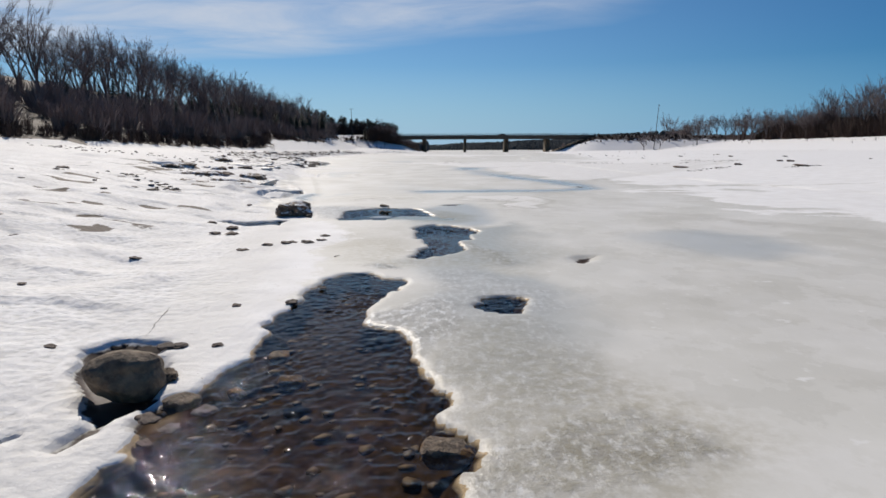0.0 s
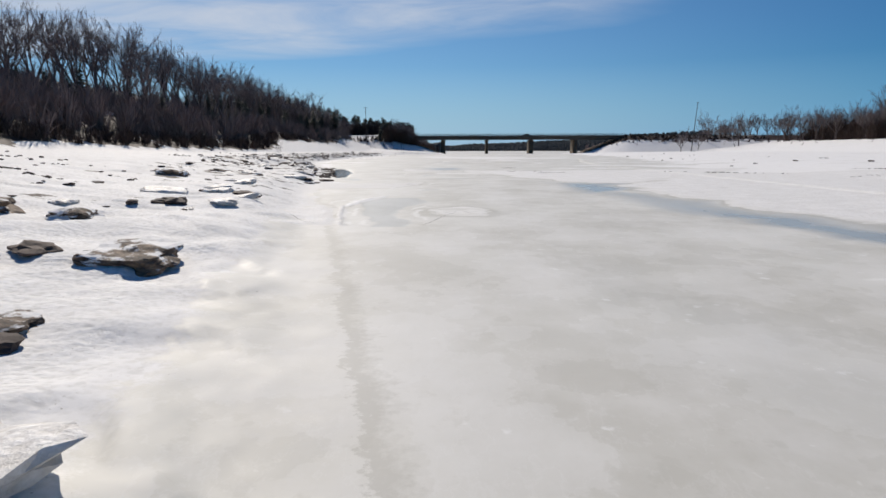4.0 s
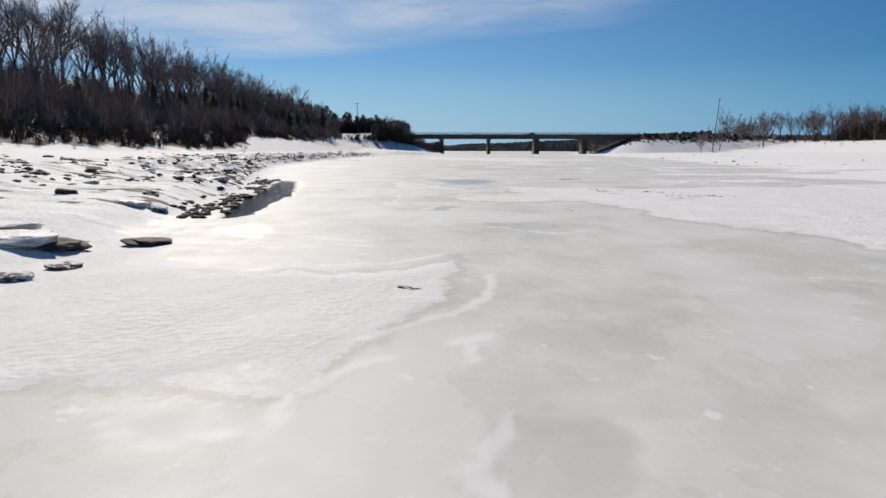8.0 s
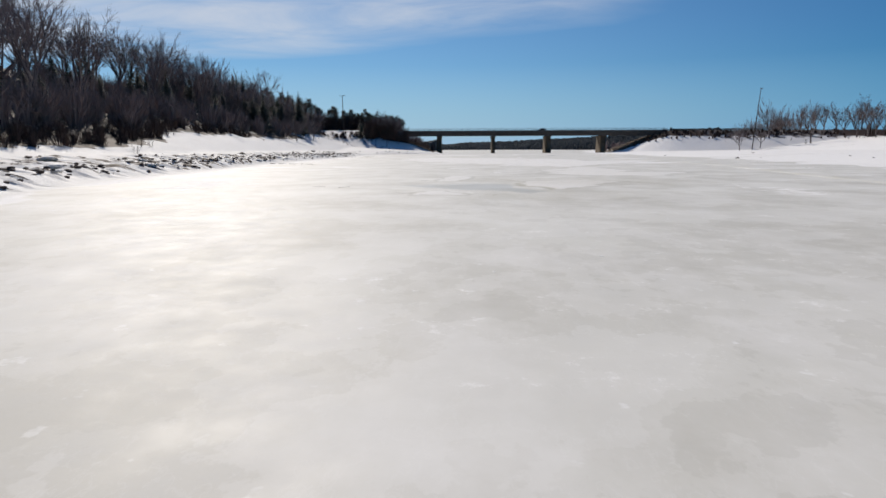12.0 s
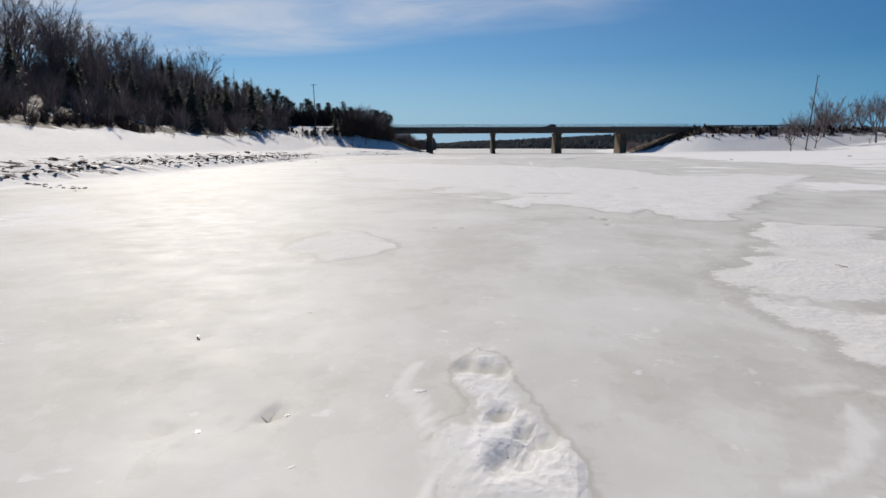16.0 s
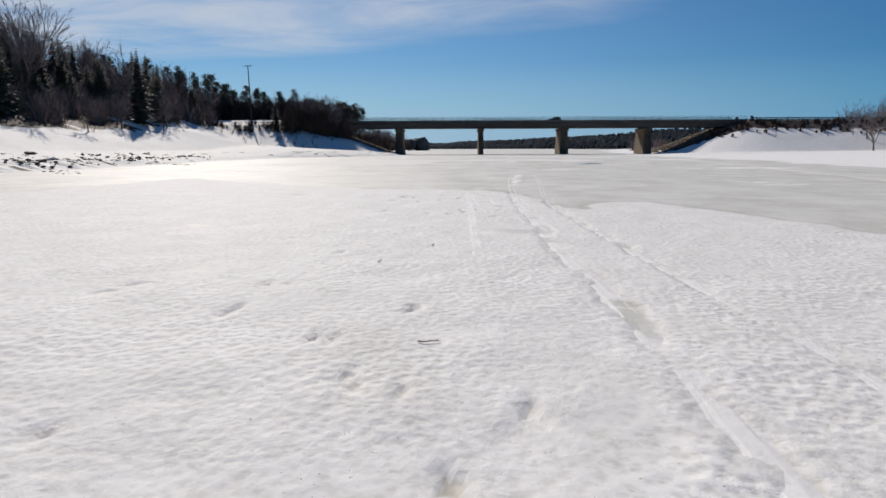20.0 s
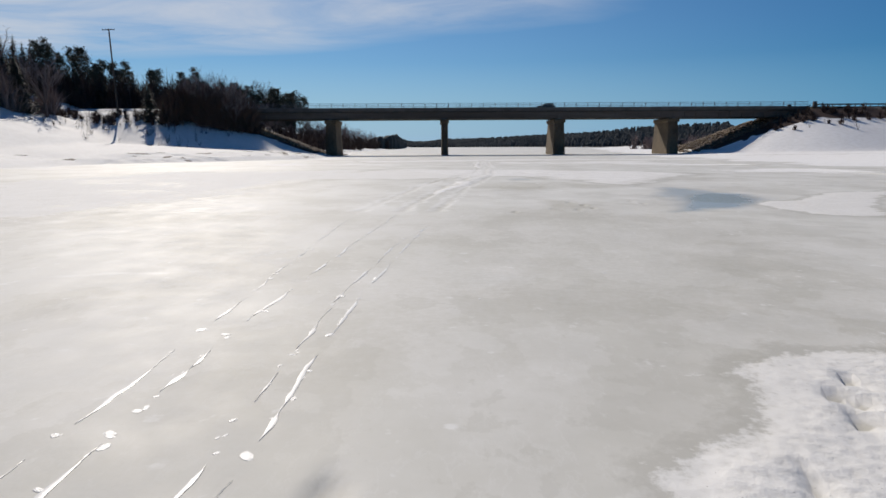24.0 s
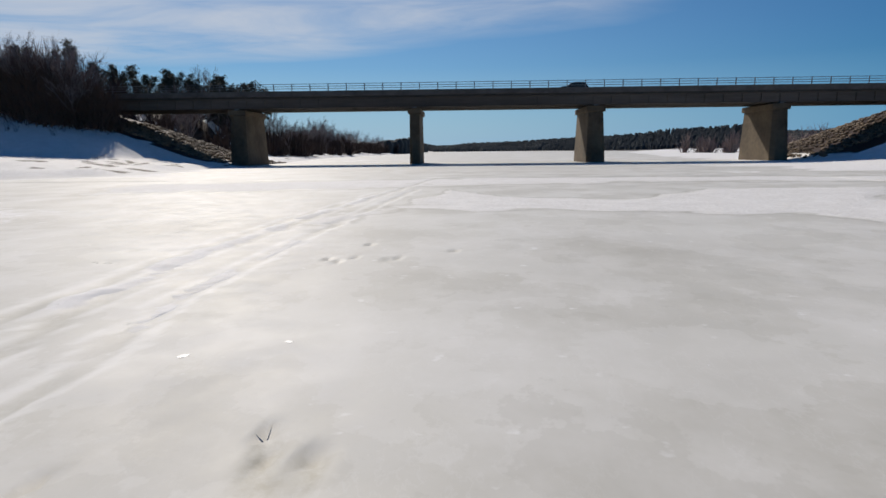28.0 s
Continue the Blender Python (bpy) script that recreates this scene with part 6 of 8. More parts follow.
# ---------------------------------------------------------------- utility poles
def utility_pole(x, y, z0, z1, lean, arms, label):
    pole = tagged(empty("utility_pole"), label, "utility pole", "utility poles")
    bm = bmesh.new()
    bmesh.ops.create_cone(bm, cap_ends=True, segments=10, radius1=0.24, radius2=0.15, depth=z1 - z0)
    tilt = Matrix.Translation((x, y, z0)) @ pose(0, 0, 0, 0, lean, 0)
    bmesh.ops.transform(bm, verts=bm.verts[:], matrix=tilt @ Matrix.Translation((0, 0, (z1 - z0) / 2)))
    part("pole", bm, WOOD, pole)
    for zz, w in arms:
        bm = box(bmesh.new(), -w, w, -0.28, -0.12, z1 - z0 - zz, z1 - z0 - zz + 0.16, 0.02)
        bmesh.ops.transform(bm, verts=bm.verts[:], matrix=tilt)
        arm = part("cross_arm", bm, WOOD, pole)
        for k in (-0.9, -0.45, 0.45, 0.9):
            bm = bmesh.new()
            bmesh.ops.create_cone(bm, cap_ends=True, segments=8, radius1=0.06, radius2=0.04, depth=0.25)
            bmesh.ops.transform(bm, verts=bm.verts[:], matrix=tilt @ Matrix.Translation((k * w, -0.2, z1 - z0 - zz + 0.28)))
            part("insulator", bm, STEEL, arm)


def land(x, y):
    return float(height(np.array([float(x)]), np.array([float(y)]))[0])


utility_pole(-80.5, 393.4, land(-80.5, 393.4) - 0.4, 30.6, -1.0, ((0.35, 1.5),), "tall wooden utility pole with a cross arm on the road bank")
utility_pole(126.2, 371.2, land(126.2, 371.2) - 0.4, 31.2, 4.2, ((0.3, 0.7),), "tall leaning wooden utility pole among bare trees")

# ---------------------------------------------------------------- trees
def tube(verts, faces, a, b, ra, rb, sides):
    """A tapered limb from a to b as triangles; rb of 0 makes a point."""
    d = (b - a).normalized()
    u = d.orthogonal().normalized()
    v = d.cross(u)
    n = len(verts)
    ring = [(math.cos(2 * math.pi * k / sides), math.sin(2 * math.pi * k / sides)) for k in range(sides)]
    verts += [tuple(a + u * (c * ra) + v * (s * ra)) for c, s in ring]
    if rb <= 0:
        verts.append(tuple(b))
        faces += [(n + k, n + (k + 1) % sides, n + sides) for k in range(sides)]
        return
    verts += [tuple(b + u * (c * rb) + v * (s * rb)) for c, s in ring]
    for k in range(sides):
        j = (k + 1) % sides
        faces += [(n + k, n + j, n + sides + j), (n + k, n + sides + j, n + sides + k)]


def spray(verts, faces, a, b, w, tip=0.0):
    """A twig as one thin blade from a to b; with a tip width it is a longer one with two sides."""
    d = b - a
    u = d.cross(Vector((a.y * 7.1 % 1 - 0.5, a.x * 5.3 % 1 - 0.5, a.z * 3.7 % 1 - 0.5))).normalized() * w
    n = len(verts)
    if tip:
        verts += [tuple(a - u), tuple(a + u), tuple(b + u * tip), tuple(b - u * tip)]
        faces += [(n, n + 1, n + 2), (n, n + 2, n + 3)]
    else:
        verts += [tuple(a - u), tuple(a + u), tuple(b)]
        faces.append((n, n + 1, n + 2))


def bare_tree(seed, tall, wide_, stems):
    """A leafless broad-leaved tree: a bole that forks into limbs, four orders of branches and fine twigs under one dome. Meshes of its trunk and its crown."""
    rnd = random.Random(seed)
    trunk, crown = ([], []), ([], [])

    def bend(d, amount, rise=0.0):
        return (d + Vector((rnd.gauss(0, 1), rnd.gauss(0, 1), rnd.gauss(0, 0.7))) * amount + Vector((0, 0, rise))).normalized()

    def grow(at, d, length, r, order):
        """One branch in two bent pieces, its forks and its twigs."""
        mid = at + d * length * 0.5
        d2 = bend(d, 0.10, 0.04)
        end = mid + d2 * length * 0.5
        if order < 2:
            tube(*trunk, at, mid, r, r * 0.85, 5 - order)
            tube(*trunk, mid, end, r * 0.85, r * 0.7, 5 - order)
        else:
            spray(*crown, at, mid, max(r, 0.035), 0.85)
            spray(*crown, mid, end, max(r * 0.85, 0.032), 0.6)
        if order == 3:
            for k in range(9):
                b = at.lerp(mid, rnd.random()) if k % 3 == 0 else mid.lerp(end, rnd.random())
                td = bend(d2, 0.5, 0.08)
                spray(*crown, b, b + td * length * rnd.uniform(0.5, 1.0), 0.026)
            return
        forks = 3 if order else 3 + (rnd.random() < 0.5)
        for k in range(forks):
            b = end if k == 0 else at.lerp(end, rnd.uniform(0.45, 0.95))
            grow(b, bend(d2, 0.14 if k == 0 else 0.42, 0.10), length * rnd.uniform(0.62, 0.82) * (1.0 if k == 0 else 0.9), r * (0.68 if k == 0 else 0.5), order + 1)

    bole = tall * rnd.uniform(0.16, 0.26)
    top = Vector((rnd.gauss(0, 0.2), rnd.gauss(0, 0.2), bole))
    r0 = tall * 0.016
    tube(*trunk, Vector((0, 0, -0.3)), top, r0 * 1.25, r0, 7)
    for k in range(stems):
        az, lean = 6.283 * k / stems + rnd.gauss(0, 0.4), wide_ * (0.15 if k == 0 else rnd.uniform(0.45, 1.0))
        d = Vector((math.cos(az) * math.sin(lean), math.sin(az) * math.sin(lean), math.cos(lean)))
        grow(top - Vector((0, 0, rnd.uniform(0, 0.25) * bole)), d, tall * rnd.uniform(0.24, 0.31), r0 * rnd.uniform(0.5, 0.65), 0)
    high = max(v[2] for v in crown[0])
    return [arrays(name, np.array(verts) * (tall / high), faces) for name, (verts, faces) in (("trunk", trunk), ("crown", crown))]


def spruce(seed, tall, width):
    """A conifer: whorls of drooping boughs, each a ragged fan of needle sprays."""
    rnd = random.Random(seed)
    trunk, crown = ([], []), ([], [])
    tube(*trunk, Vector((0, 0, -0.3)), Vector((0, 0, tall * 0.97)), tall * 0.014, 0.02, 6)
    z = tall * 0.06
    while z < tall * 0.985:
        u = 1 - z / tall
        n, reach = rnd.randint(6, 8), width * (u ** 0.8) * rnd.uniform(0.8, 1.1) + 0.15
        start = rnd.uniform(0, 6.28)
        for k in range(n):
            a = start + 6.28 * k / n + rnd.gauss(0, 0.15)
            r = reach * rnd.uniform(0.7, 1.15)
            out, side = Vector((math.cos(a), math.sin(a), 0)), Vector((-math.sin(a), math.cos(a), 0))
            root = Vector((0, 0, z + rnd.gauss(0, 0.1)))
            tip = root + out * r + Vector((0, 0, -0.28 * r + 0.12))
            base = len(crown[0])
            crown[0].extend([tuple(root), tuple(tip)])
            for j in (1, 2, 4):
                p, half = root.lerp(tip, j / 5), r * 0.30 * (1.15 - j / 5)
                for s in (-1, 1):
                    q = p + side * (s * half * rnd.uniform(0.7, 1.3)) + Vector((0, 0, -half * rnd.uniform(0.25, 0.8)))
                    m, e = len(crown[0]), root.lerp(tip, min(1, j / 5 + 0.22))
                    crown[0].extend([tuple(root.lerp(tip, j / 5 - 0.18)), tuple(q), tuple(e)])
                    crown[1].append((m, m + 1, m + 2))
        z += tall * (0.022 + 0.022 * u)
    return [arrays("trunk", *trunk), arrays("crown", *crown)]


def pine(seed, tall):
    """A tall pine with a bare stem and tufts of needles on its upper boughs."""
    rnd = random.Random(seed)
    trunk, crown = ([], []), ([], [])
    tube(*trunk, Vector((0, 0, -0.3)), Vector((rnd.gauss(0, 0.3), rnd.gauss(0, 0.3), tall)), tall * 0.012, 0.03, 6)
    for k in range(56):
        u = rnd.random() ** 0.8
        z, a = tall * (0.46 + 0.53 * u), rnd.uniform(0, 6.28)
        r = tall * 0.15 * (0.35 + 0.65 * math.sin(math.pi * (0.25 + 0.72 * u))) * rnd.uniform(0.55, 1.1)
        root, tip = Vector((0, 0, z)), Vector((math.cos(a) * r, math.sin(a) * r, z + r * rnd.uniform(0.0, 0.45)))
        tube(*trunk, root, tip, 0.05, 0.02, 3)
        for _ in range(26):
            c = root.lerp(tip, rnd.uniform(0.3, 1.05)) + Vector((rnd.gauss(0, 0.36), rnd.gauss(0, 0.36), rnd.gauss(0, 0.26)))
            n = len(crown[0])
            for _ in range(3):
                crown[0].append(tuple(c + Vector((rnd.gauss(0, 0.2), rnd.gauss(0, 0.2), rnd.gauss(0, 0.16)))))
            crown[1].append((n, n + 1, n + 2))
    return [arrays("trunk", *trunk), arrays("crown", *crown)]


def shrub(seed, tall, spread, stems):
    rnd = random.Random(seed)
    verts, faces = [], []
    for _ in range(stems):
        a, r = rnd.uniform(0, 6.28), rnd.uniform(0, 0.35)
        at, d = Vector((math.cos(a) * r, math.sin(a) * r, -0.15)), Vector((math.cos(a) * spread * rnd.random(), math.sin(a) * spread * rnd.random(), 1)).normalized()
        h, r = tall * rnd.uniform(0.5, 1.0), 0.028
        for k in range(4):
            to = at + d * h / 4
            tube(verts, faces, at, to, r, r * 0.7 if k < 3 else 0, 3)
            for _ in range(3):
                e = (d + Vector((rnd.gauss(0, 0.5), rnd.gauss(0, 0.5), 0.2))).normalized()
                tube(verts, faces, to, to + e * h * rnd.uniform(0.12, 0.3), r * 0.5, 0, 3)
            at, r = to, r * 0.7
            d = (d + Vector((rnd.gauss(0, 0.1), rnd.gauss(0, 0.1), 0))).normalized()
    return arrays("stem_clump", verts, faces)


def thing_of(name, meshes, mats, label, category, group):
    root = tagged(empty(name), label, category, group)
    for me, mat in zip(meshes, mats):
        placed(me.name.split(".")[0], me, mat, root)
    return root


BARE = [thing_of("bare_tree", bare_tree(s, h, v, n), (BARK, TWIG), "tall leafless grey-brown tree at the edge of the wood", "tree", "bare trees")
        for s, h, v, n in ((1, 20, 0.72, 5), (2, 22, 0.62, 5), (3, 19, 0.85, 6), (4, 22, 0.5, 4), (5, 18, 0.8, 5), (6, 21, 0.66, 6))]
DARK = [thing_of("spruce", spruce(s, h, w), (BARK, NEEDLE), "dark green spruce among bare trees", "tree", "spruces")
        for s, h, w in ((11, 13, 4.5), (12, 10, 4.0), (13, 15, 4.7))]
PINES = [thing_of("pine", pine(s, h), (BARK, NEEDLE), "tall pine with a bare stem and dark crown", "tree", "pines by the road") for s, h in ((21, 17), (22, 15), (23, 18))]
BUSH = [thing_of("shrub", [shrub(s, h, w, n)], (BRUSH,), "leafless red-brown shrub in the snow", "shrub", "shrubs") for s, h, w, n in ((31, 3.2, 0.5, 8), (32, 2.2, 0.8, 9), (33, 4.5, 0.45, 9))]
USED = set()


def plant(kinds, x, y, size=1.0, rnd=random, which=None):
    ob = kinds[which] if which is not None else rnd.choice(kinds)
    m = Matrix.Translation((x, y, land(x, y) - 0.05)) @ Euler((rnd.gauss(0, 0.03), rnd.gauss(0, 0.03), rnd.uniform(0, 6.28))).to_matrix().to_4x4()
    if ob.name not in USED:
        USED.add(ob.name)
        ob.matrix_basis, made = m, ob
    else:
        made = copy_thing(ob, m)
    made.scale = (size, size, size)
    return made


rnd = random.Random(8)


def back(y):
    """How far the wood draws back from the shore towards the road."""
    return 10 * float(ease((np.array(y) - 150) / 60))


# trees with a place of their own
for x, y, size, k in ((-117, 174.5, 1.05, 2), (-100, 288, 0.95, 2), (-100, 300, 0.85, 4), (-96, 339, 0.8, 2), (-104, 262, 1.05, 4), (-108, 318, 0.9, 0), (-101.3, 351.8, 1.15, 4), (-91.7, 383.5, 0.9, 2), (-110.5, 245.5, 1.0, 5), (-86, 318, 0.45, 2), (-83, 300, 0.5, 4), (141.9, 385.7, 1.15, 2), (131, 373, 0.7, 4),
                      (119, 369, 0.65, 2), (-84, 334, 0.45, 4), (-89, 322, 0.5, 2), (-88, 345, 0.5, 5), (156.7, 374.3, 1.0, 3), (124, 380, 0.75, 4)):
    plant(BARE, x, y, size, rnd, k)
# the wooded hillside on the left
for n in range(96):
    y = -35 + 375 * (n + rnd.random()) / 96
    x = -rnd.triangular(80, 150, 105) - back(y)
    plant(BARE, x, y, rnd.uniform(0.78, 1.08) * (0.9 if x > -95 else 1.0) * (1 + 0.08 * (y > 150)), rnd)
for n in range(70):
    y = -38 + 378 * ((n + rnd.random()) / 70) ** 0.5
    x = -rnd.triangular(84, 112, 90) - back(y)
    plant(DARK, x, y, rnd.uniform(0.5, 0.9) * (0.8 if y < 200 else 1.0), rnd)
# the wood on the right bank
for n in range(46):
    y = 90 + 210 * (n + rnd.random()) / 46
    plant(BARE, 192 + rnd.triangular(0, 40, 6), y, rnd.uniform(1.25, 1.5), rnd)
for n in range(64):
    y = rnd.uniform(290, 396) if n % 3 else rnd.uniform(414, 470)
    plant(BARE, 180 + rnd.triangular(0, 55, 8) - max(0, y - 350) * 0.15, y, rnd.uniform(0.8, 1.05), rnd)
for n in range(26):
    plant(DARK, rnd.uniform(200, 240), rnd.uniform(100, 400), rnd.uniform(0.6, 0.9), rnd)
# pines and woods beyond the road, left of the bridge
for n in range(64):
    x, y = rnd.uniform(-103, -57), rnd.uniform(474, 508)
    plant(PINES, x, y, (rnd.uniform(20.5, 24.5) - (x + 57) * 0.075 - land(x, y)) / 17, rnd)
for n in range(42):
    y = 436 + 380 * (n + rnd.random()) / 42
    plant(BARE, float(shore_left(np.array(y))) - rnd.uniform(7, 36), y, rnd.uniform(0.65, 0.9) * (1 if y < 650 else 0.8), rnd)
for n in range(90):
    x = rnd.uniform(-210, -74)
    plant(DARK, x, rnd.uniform(418, 460), rnd.uniform(0.6, 0.95) * (0.75 + 0.5 * min(1, (-74 - x) / 60)), rnd)
for n in range(26):
    x = rnd.uniform(-200, -88)
    plant(BARE, x, rnd.uniform(420, 450), rnd.uniform(0.4, 0.6) * (0.8 + 0.4 * min(1, (-80 - x) / 60)), rnd)
for n in range(52):
    y = rnd.uniform(285, 392)
    plant(DARK, rnd.triangular(-135, -90, -97), y, rnd.uniform(0.85, 1.25), rnd)
for n in range(34):
    plant(BARE, rnd.triangular(-150, -92, -104), rnd.uniform(280, 392), rnd.uniform(0.6, 0.92), rnd)
for n in range(46):
    x = rnd.uniform(-170, -70)
    plant(PINES, x, rnd.uniform(418, 462), rnd.uniform(0.75, 0.95) * (0.75 + 0.3 * min(1, (-70 - x) / 35)), rnd)
# small trees in the brush at the end of the bridge
for n in range(16):
    plant(BARE, rnd.triangular(-72, -48, -60), rnd.uniform(387, 397), rnd.uniform(0.42, 0.62), rnd)
for n in range(7):
    plant(DARK, rnd.uniform(-74, -60), rnd.uniform(389, 397), rnd.uniform(0.5, 0.85), rnd)
# shrubs on the banks
for n in range(60):
    y = rnd.uniform(-30, 350)
    plant(BUSH, -rnd.triangular(70, 82, 78) - back(y), y, rnd.uniform(0.5, 0.9), rnd)
for n in range(85):
    plant(BUSH, rnd.uniform(-95, -50), rnd.triangular(366, 397, 392), rnd.uniform(0.4, 0.9), rnd)
for n in range(60):
    plant(BUSH, rnd.uniform(84, 160), rnd.triangular(376, 397, 394), rnd.uniform(0.3, 0.6), rnd)
for n in range(50):
    plant(BUSH, rnd.uniform(150, 196), rnd.uniform(100, 395), rnd.uniform(0.5, 1.0), rnd)


def thicket(name, label, spots, tall, per, seed, mat, thick=1.0):
    """Dense brush: domes of many thin leaning stems, all in one mesh."""
    r2 = np.random.default_rng(seed)
    size = r2.uniform(0.5, 1.0, len(spots))
    out = r2.normal(0, 0.16, (len(spots) * per, 2)) * tall
    big = np.repeat(size, per)
    xy = np.repeat(spots, per, 0) + out * 0.55 * big[:, None]
    if xy[:, 0].max() < -60 and xy[:, 1].max() < 420:
        xy[:, 0] -= 10 * ease((xy[:, 1] - 150) / 60) * (xy[:, 1] < 352)
    z = height(xy[:, 0], xy[:, 1])
    h = tall * big * r2.uniform(0.55, 1.0, len(xy)) * np.exp(-(out ** 2).sum(1) / (0.32 * tall) ** 2 * 1.1)
    lean, width = (out * 0.75 + r2.normal(0, 0.13 * tall, out.shape)) * big[:, None], thick * r2.uniform(0.012, 0.03, len(xy)) * (1 + tall * 0.12)
    ang = r2.uniform(0, 6.28, len(xy))
    du = np.stack([np.cos(ang) * width, np.sin(ang) * width], 1)
    mid, top = xy + lean * 0.4, xy + lean
    side = r2.normal(0, 0.16 * tall, (len(xy), 2))
    pts = np.stack([np.c_[xy - du, z - 0.2], np.c_[xy + du, z - 0.2], np.c_[mid + du, z + h * 0.55], np.c_[mid - du, z + h * 0.55], np.c_[top, z + h], np.c_[mid + side, z + h * 0.95]], 1)
    n = np.arange(len(xy))[:, None] * 6
    faces = np.concatenate([n + [0, 1, 2], n + [0, 2, 3], n + [3, 2, 4], n + [3, 2, 5]])
    return tagged(placed(name, arrays(name, pts.reshape(-1, 3), faces), mat), label, "undergrowth", kind="stuff")


g = np.random.default_rng(3)
thicket("undergrowth", "dense dark leafless undergrowth under the hillside trees", np.stack([-g.triangular(77, 83, 120, 600), g.uniform(-45, 342, 600)], 1), 9.0, 62, 1, THICKET, 1.6)
thicket("undergrowth", "red-brown brush along the foot of the wooded hillside", np.stack([-g.triangular(74, 77, 81, 520), g.uniform(-45, 250, 520)], 1), 3.2, 30, 2, BRUSH, 1.4)
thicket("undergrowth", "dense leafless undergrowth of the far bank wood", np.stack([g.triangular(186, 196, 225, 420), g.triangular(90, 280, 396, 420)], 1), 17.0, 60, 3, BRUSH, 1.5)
thicket("undergrowth", "dark brush at the end of the bridge", np.stack([g.triangular(-70, -58, -47, 130), g.triangular(387, 393, 398, 130)], 1), 12.0, 74, 4, BRUSH, 1.0)
thicket("undergrowth", "dark wood edge behind the road", np.stack([g.uniform(-230, -64, 240), g.uniform(416, 440, 240)], 1), 8.0, 60, 5, BRUSH, 1.7)
thicket("undergrowth", "dense dark leafless wood beside the road bank", np.stack([-g.triangular(92, 99, 128, 220), g.uniform(270, 392, 220)], 1), 12.0, 64, 8, THICKET, 1.4)
thicket("undergrowth", "dark wood edge behind the road", np.stack([g.triangular(-195, -100, -72, 230), g.uniform(418, 446, 230)], 1), 15.0, 54, 9, BRUSH, 1.7)
thicket("undergrowth", "low dark brush on the snowy road bank", np.stack([g.uniform(-104, -62, 80), g.triangular(386, 396, 398, 80)], 1), 3.4, 40, 11, BRUSH, 1.6)
thicket("undergrowth", "brown leafless wood behind the bridge end", np.stack([g.uniform(100, 230, 150), g.uniform(440, 560, 150)], 1), 11.0, 50, 10, THICKET, 2.6)
thicket("undergrowth", "low brush along the road bank", np.stack([g.uniform(80, 185, 200), g.triangular(384, 396, 398, 200)], 1), 2.4, 34, 6, BRUSH, 2.2)
thicket("undergrowth", "brush on the shore behind the bridge", np.stack([-g.uniform(44, 100, 260), g.uniform(430, 800, 260)], 1), 13.0, 46, 7, BRUSH, 2.4)


# ---------------------------------------------------------------- far shores
def far_wood(name, label, x0, y0, x1, y1, deep, count, tall, seed, rise=(5, 5), slim=1.0):
    """A far strip of woods: thousands of small pointed and rounded crowns in one mesh."""
    r2 = np.random.default_rng(seed)
    u, v = r2.random(count), r2.random(count)
    x, y = x0 + (x1 - x0) * u + (deep * v * 0.3 if x0 > -57 or x0 < -100 else -deep * v), y0 + (y1 - y0) * u + deep * v
    base = height(x, y)
    z = base + v * (rise[0] + (rise[1] - rise[0]) * u)
    h, w = tall * r2.uniform(0.75, 1.0, count) * (0.8 + 0.35 * lumps(u * 9, u * 0, 3, seed)), tall * slim * r2.uniform(0.22, 0.4, count)
    rows = [(0.0, 0.7), (0.45, 1.0), (0.85, 0.62)]
    pts = []
    for zz, rr in rows:
        for k in range(5):
            a = k * 2 * math.pi / 5 + zz
            pts.append(np.stack([x + np.cos(a) * w * rr * r2.uniform(0.7, 1.2, count), y + np.sin(a) * w * rr, (base - 1 if zz == 0 else z + h * zz)], 1))
    pts.append(np.stack([x, y, z + h], 1))
    pts = np.stack(pts, 1)
    f = []
    for r in range(2):
        for k in range(5):
            a, b = r * 5 + k, r * 5 + (k + 1) % 5
            f += [(a, b, b + 5), (a, b + 5, a + 5)]
    f += [(10 + k, 10 + (k + 1) % 5, 15) for k in range(5)]
    faces = (np.arange(count)[:, None, None] * 16 + np.array(f)[None]).reshape(-1, 3)
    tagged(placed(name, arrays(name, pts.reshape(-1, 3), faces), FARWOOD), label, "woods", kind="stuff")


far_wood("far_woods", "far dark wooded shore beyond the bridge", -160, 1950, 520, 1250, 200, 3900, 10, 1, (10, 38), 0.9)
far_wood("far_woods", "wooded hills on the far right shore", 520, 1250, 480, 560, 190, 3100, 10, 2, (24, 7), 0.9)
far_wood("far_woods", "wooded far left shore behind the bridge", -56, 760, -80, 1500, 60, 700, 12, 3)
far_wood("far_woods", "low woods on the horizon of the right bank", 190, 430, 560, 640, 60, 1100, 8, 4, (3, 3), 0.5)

# ---------------------------------------------------------------- rocks, slabs and small things on the ice
def rock_mesh(seed, sub=3, flat=0.6, blocky=0.35, material=ROCK, jag=1.0):
    bm = bmesh.new()
    bmesh.ops.create_icosphere(bm, subdivisions=sub, radius=1.0)
    off = Vector((seed * 7.3, seed * 3.1, seed * 1.7))
    for v in bm.verts:
        d = v.co.normalized()
        m = max(abs(d.x), abs(d.y), abs(d.z))
        r = (1 - blocky) + blocky * (0.72 / m)
        r += 0.26 * jag * noise.noise(d * 1.4 + off) + 0.12 * (jag - 1) * noise.noise(d * 3.1 + off) + 0.9 * blocky * (0.22 * abs(noise.noise(d * 2.6 + off)) + 0.16 * noise.noise(d * 5.0 + off) + 0.08 * noise.noise(d * 11.0 + off))
        v.co = Vector((d.x * r, d.y * r * 0.8, d.z * r * flat))
    for f in bm.faces:
        f.smooth = blocky < 0.2
    me = bpy.data.meshes.new("rock")
    bm.to_mesh(me)
    bm.free()
    me.materials.append(material)
    return me


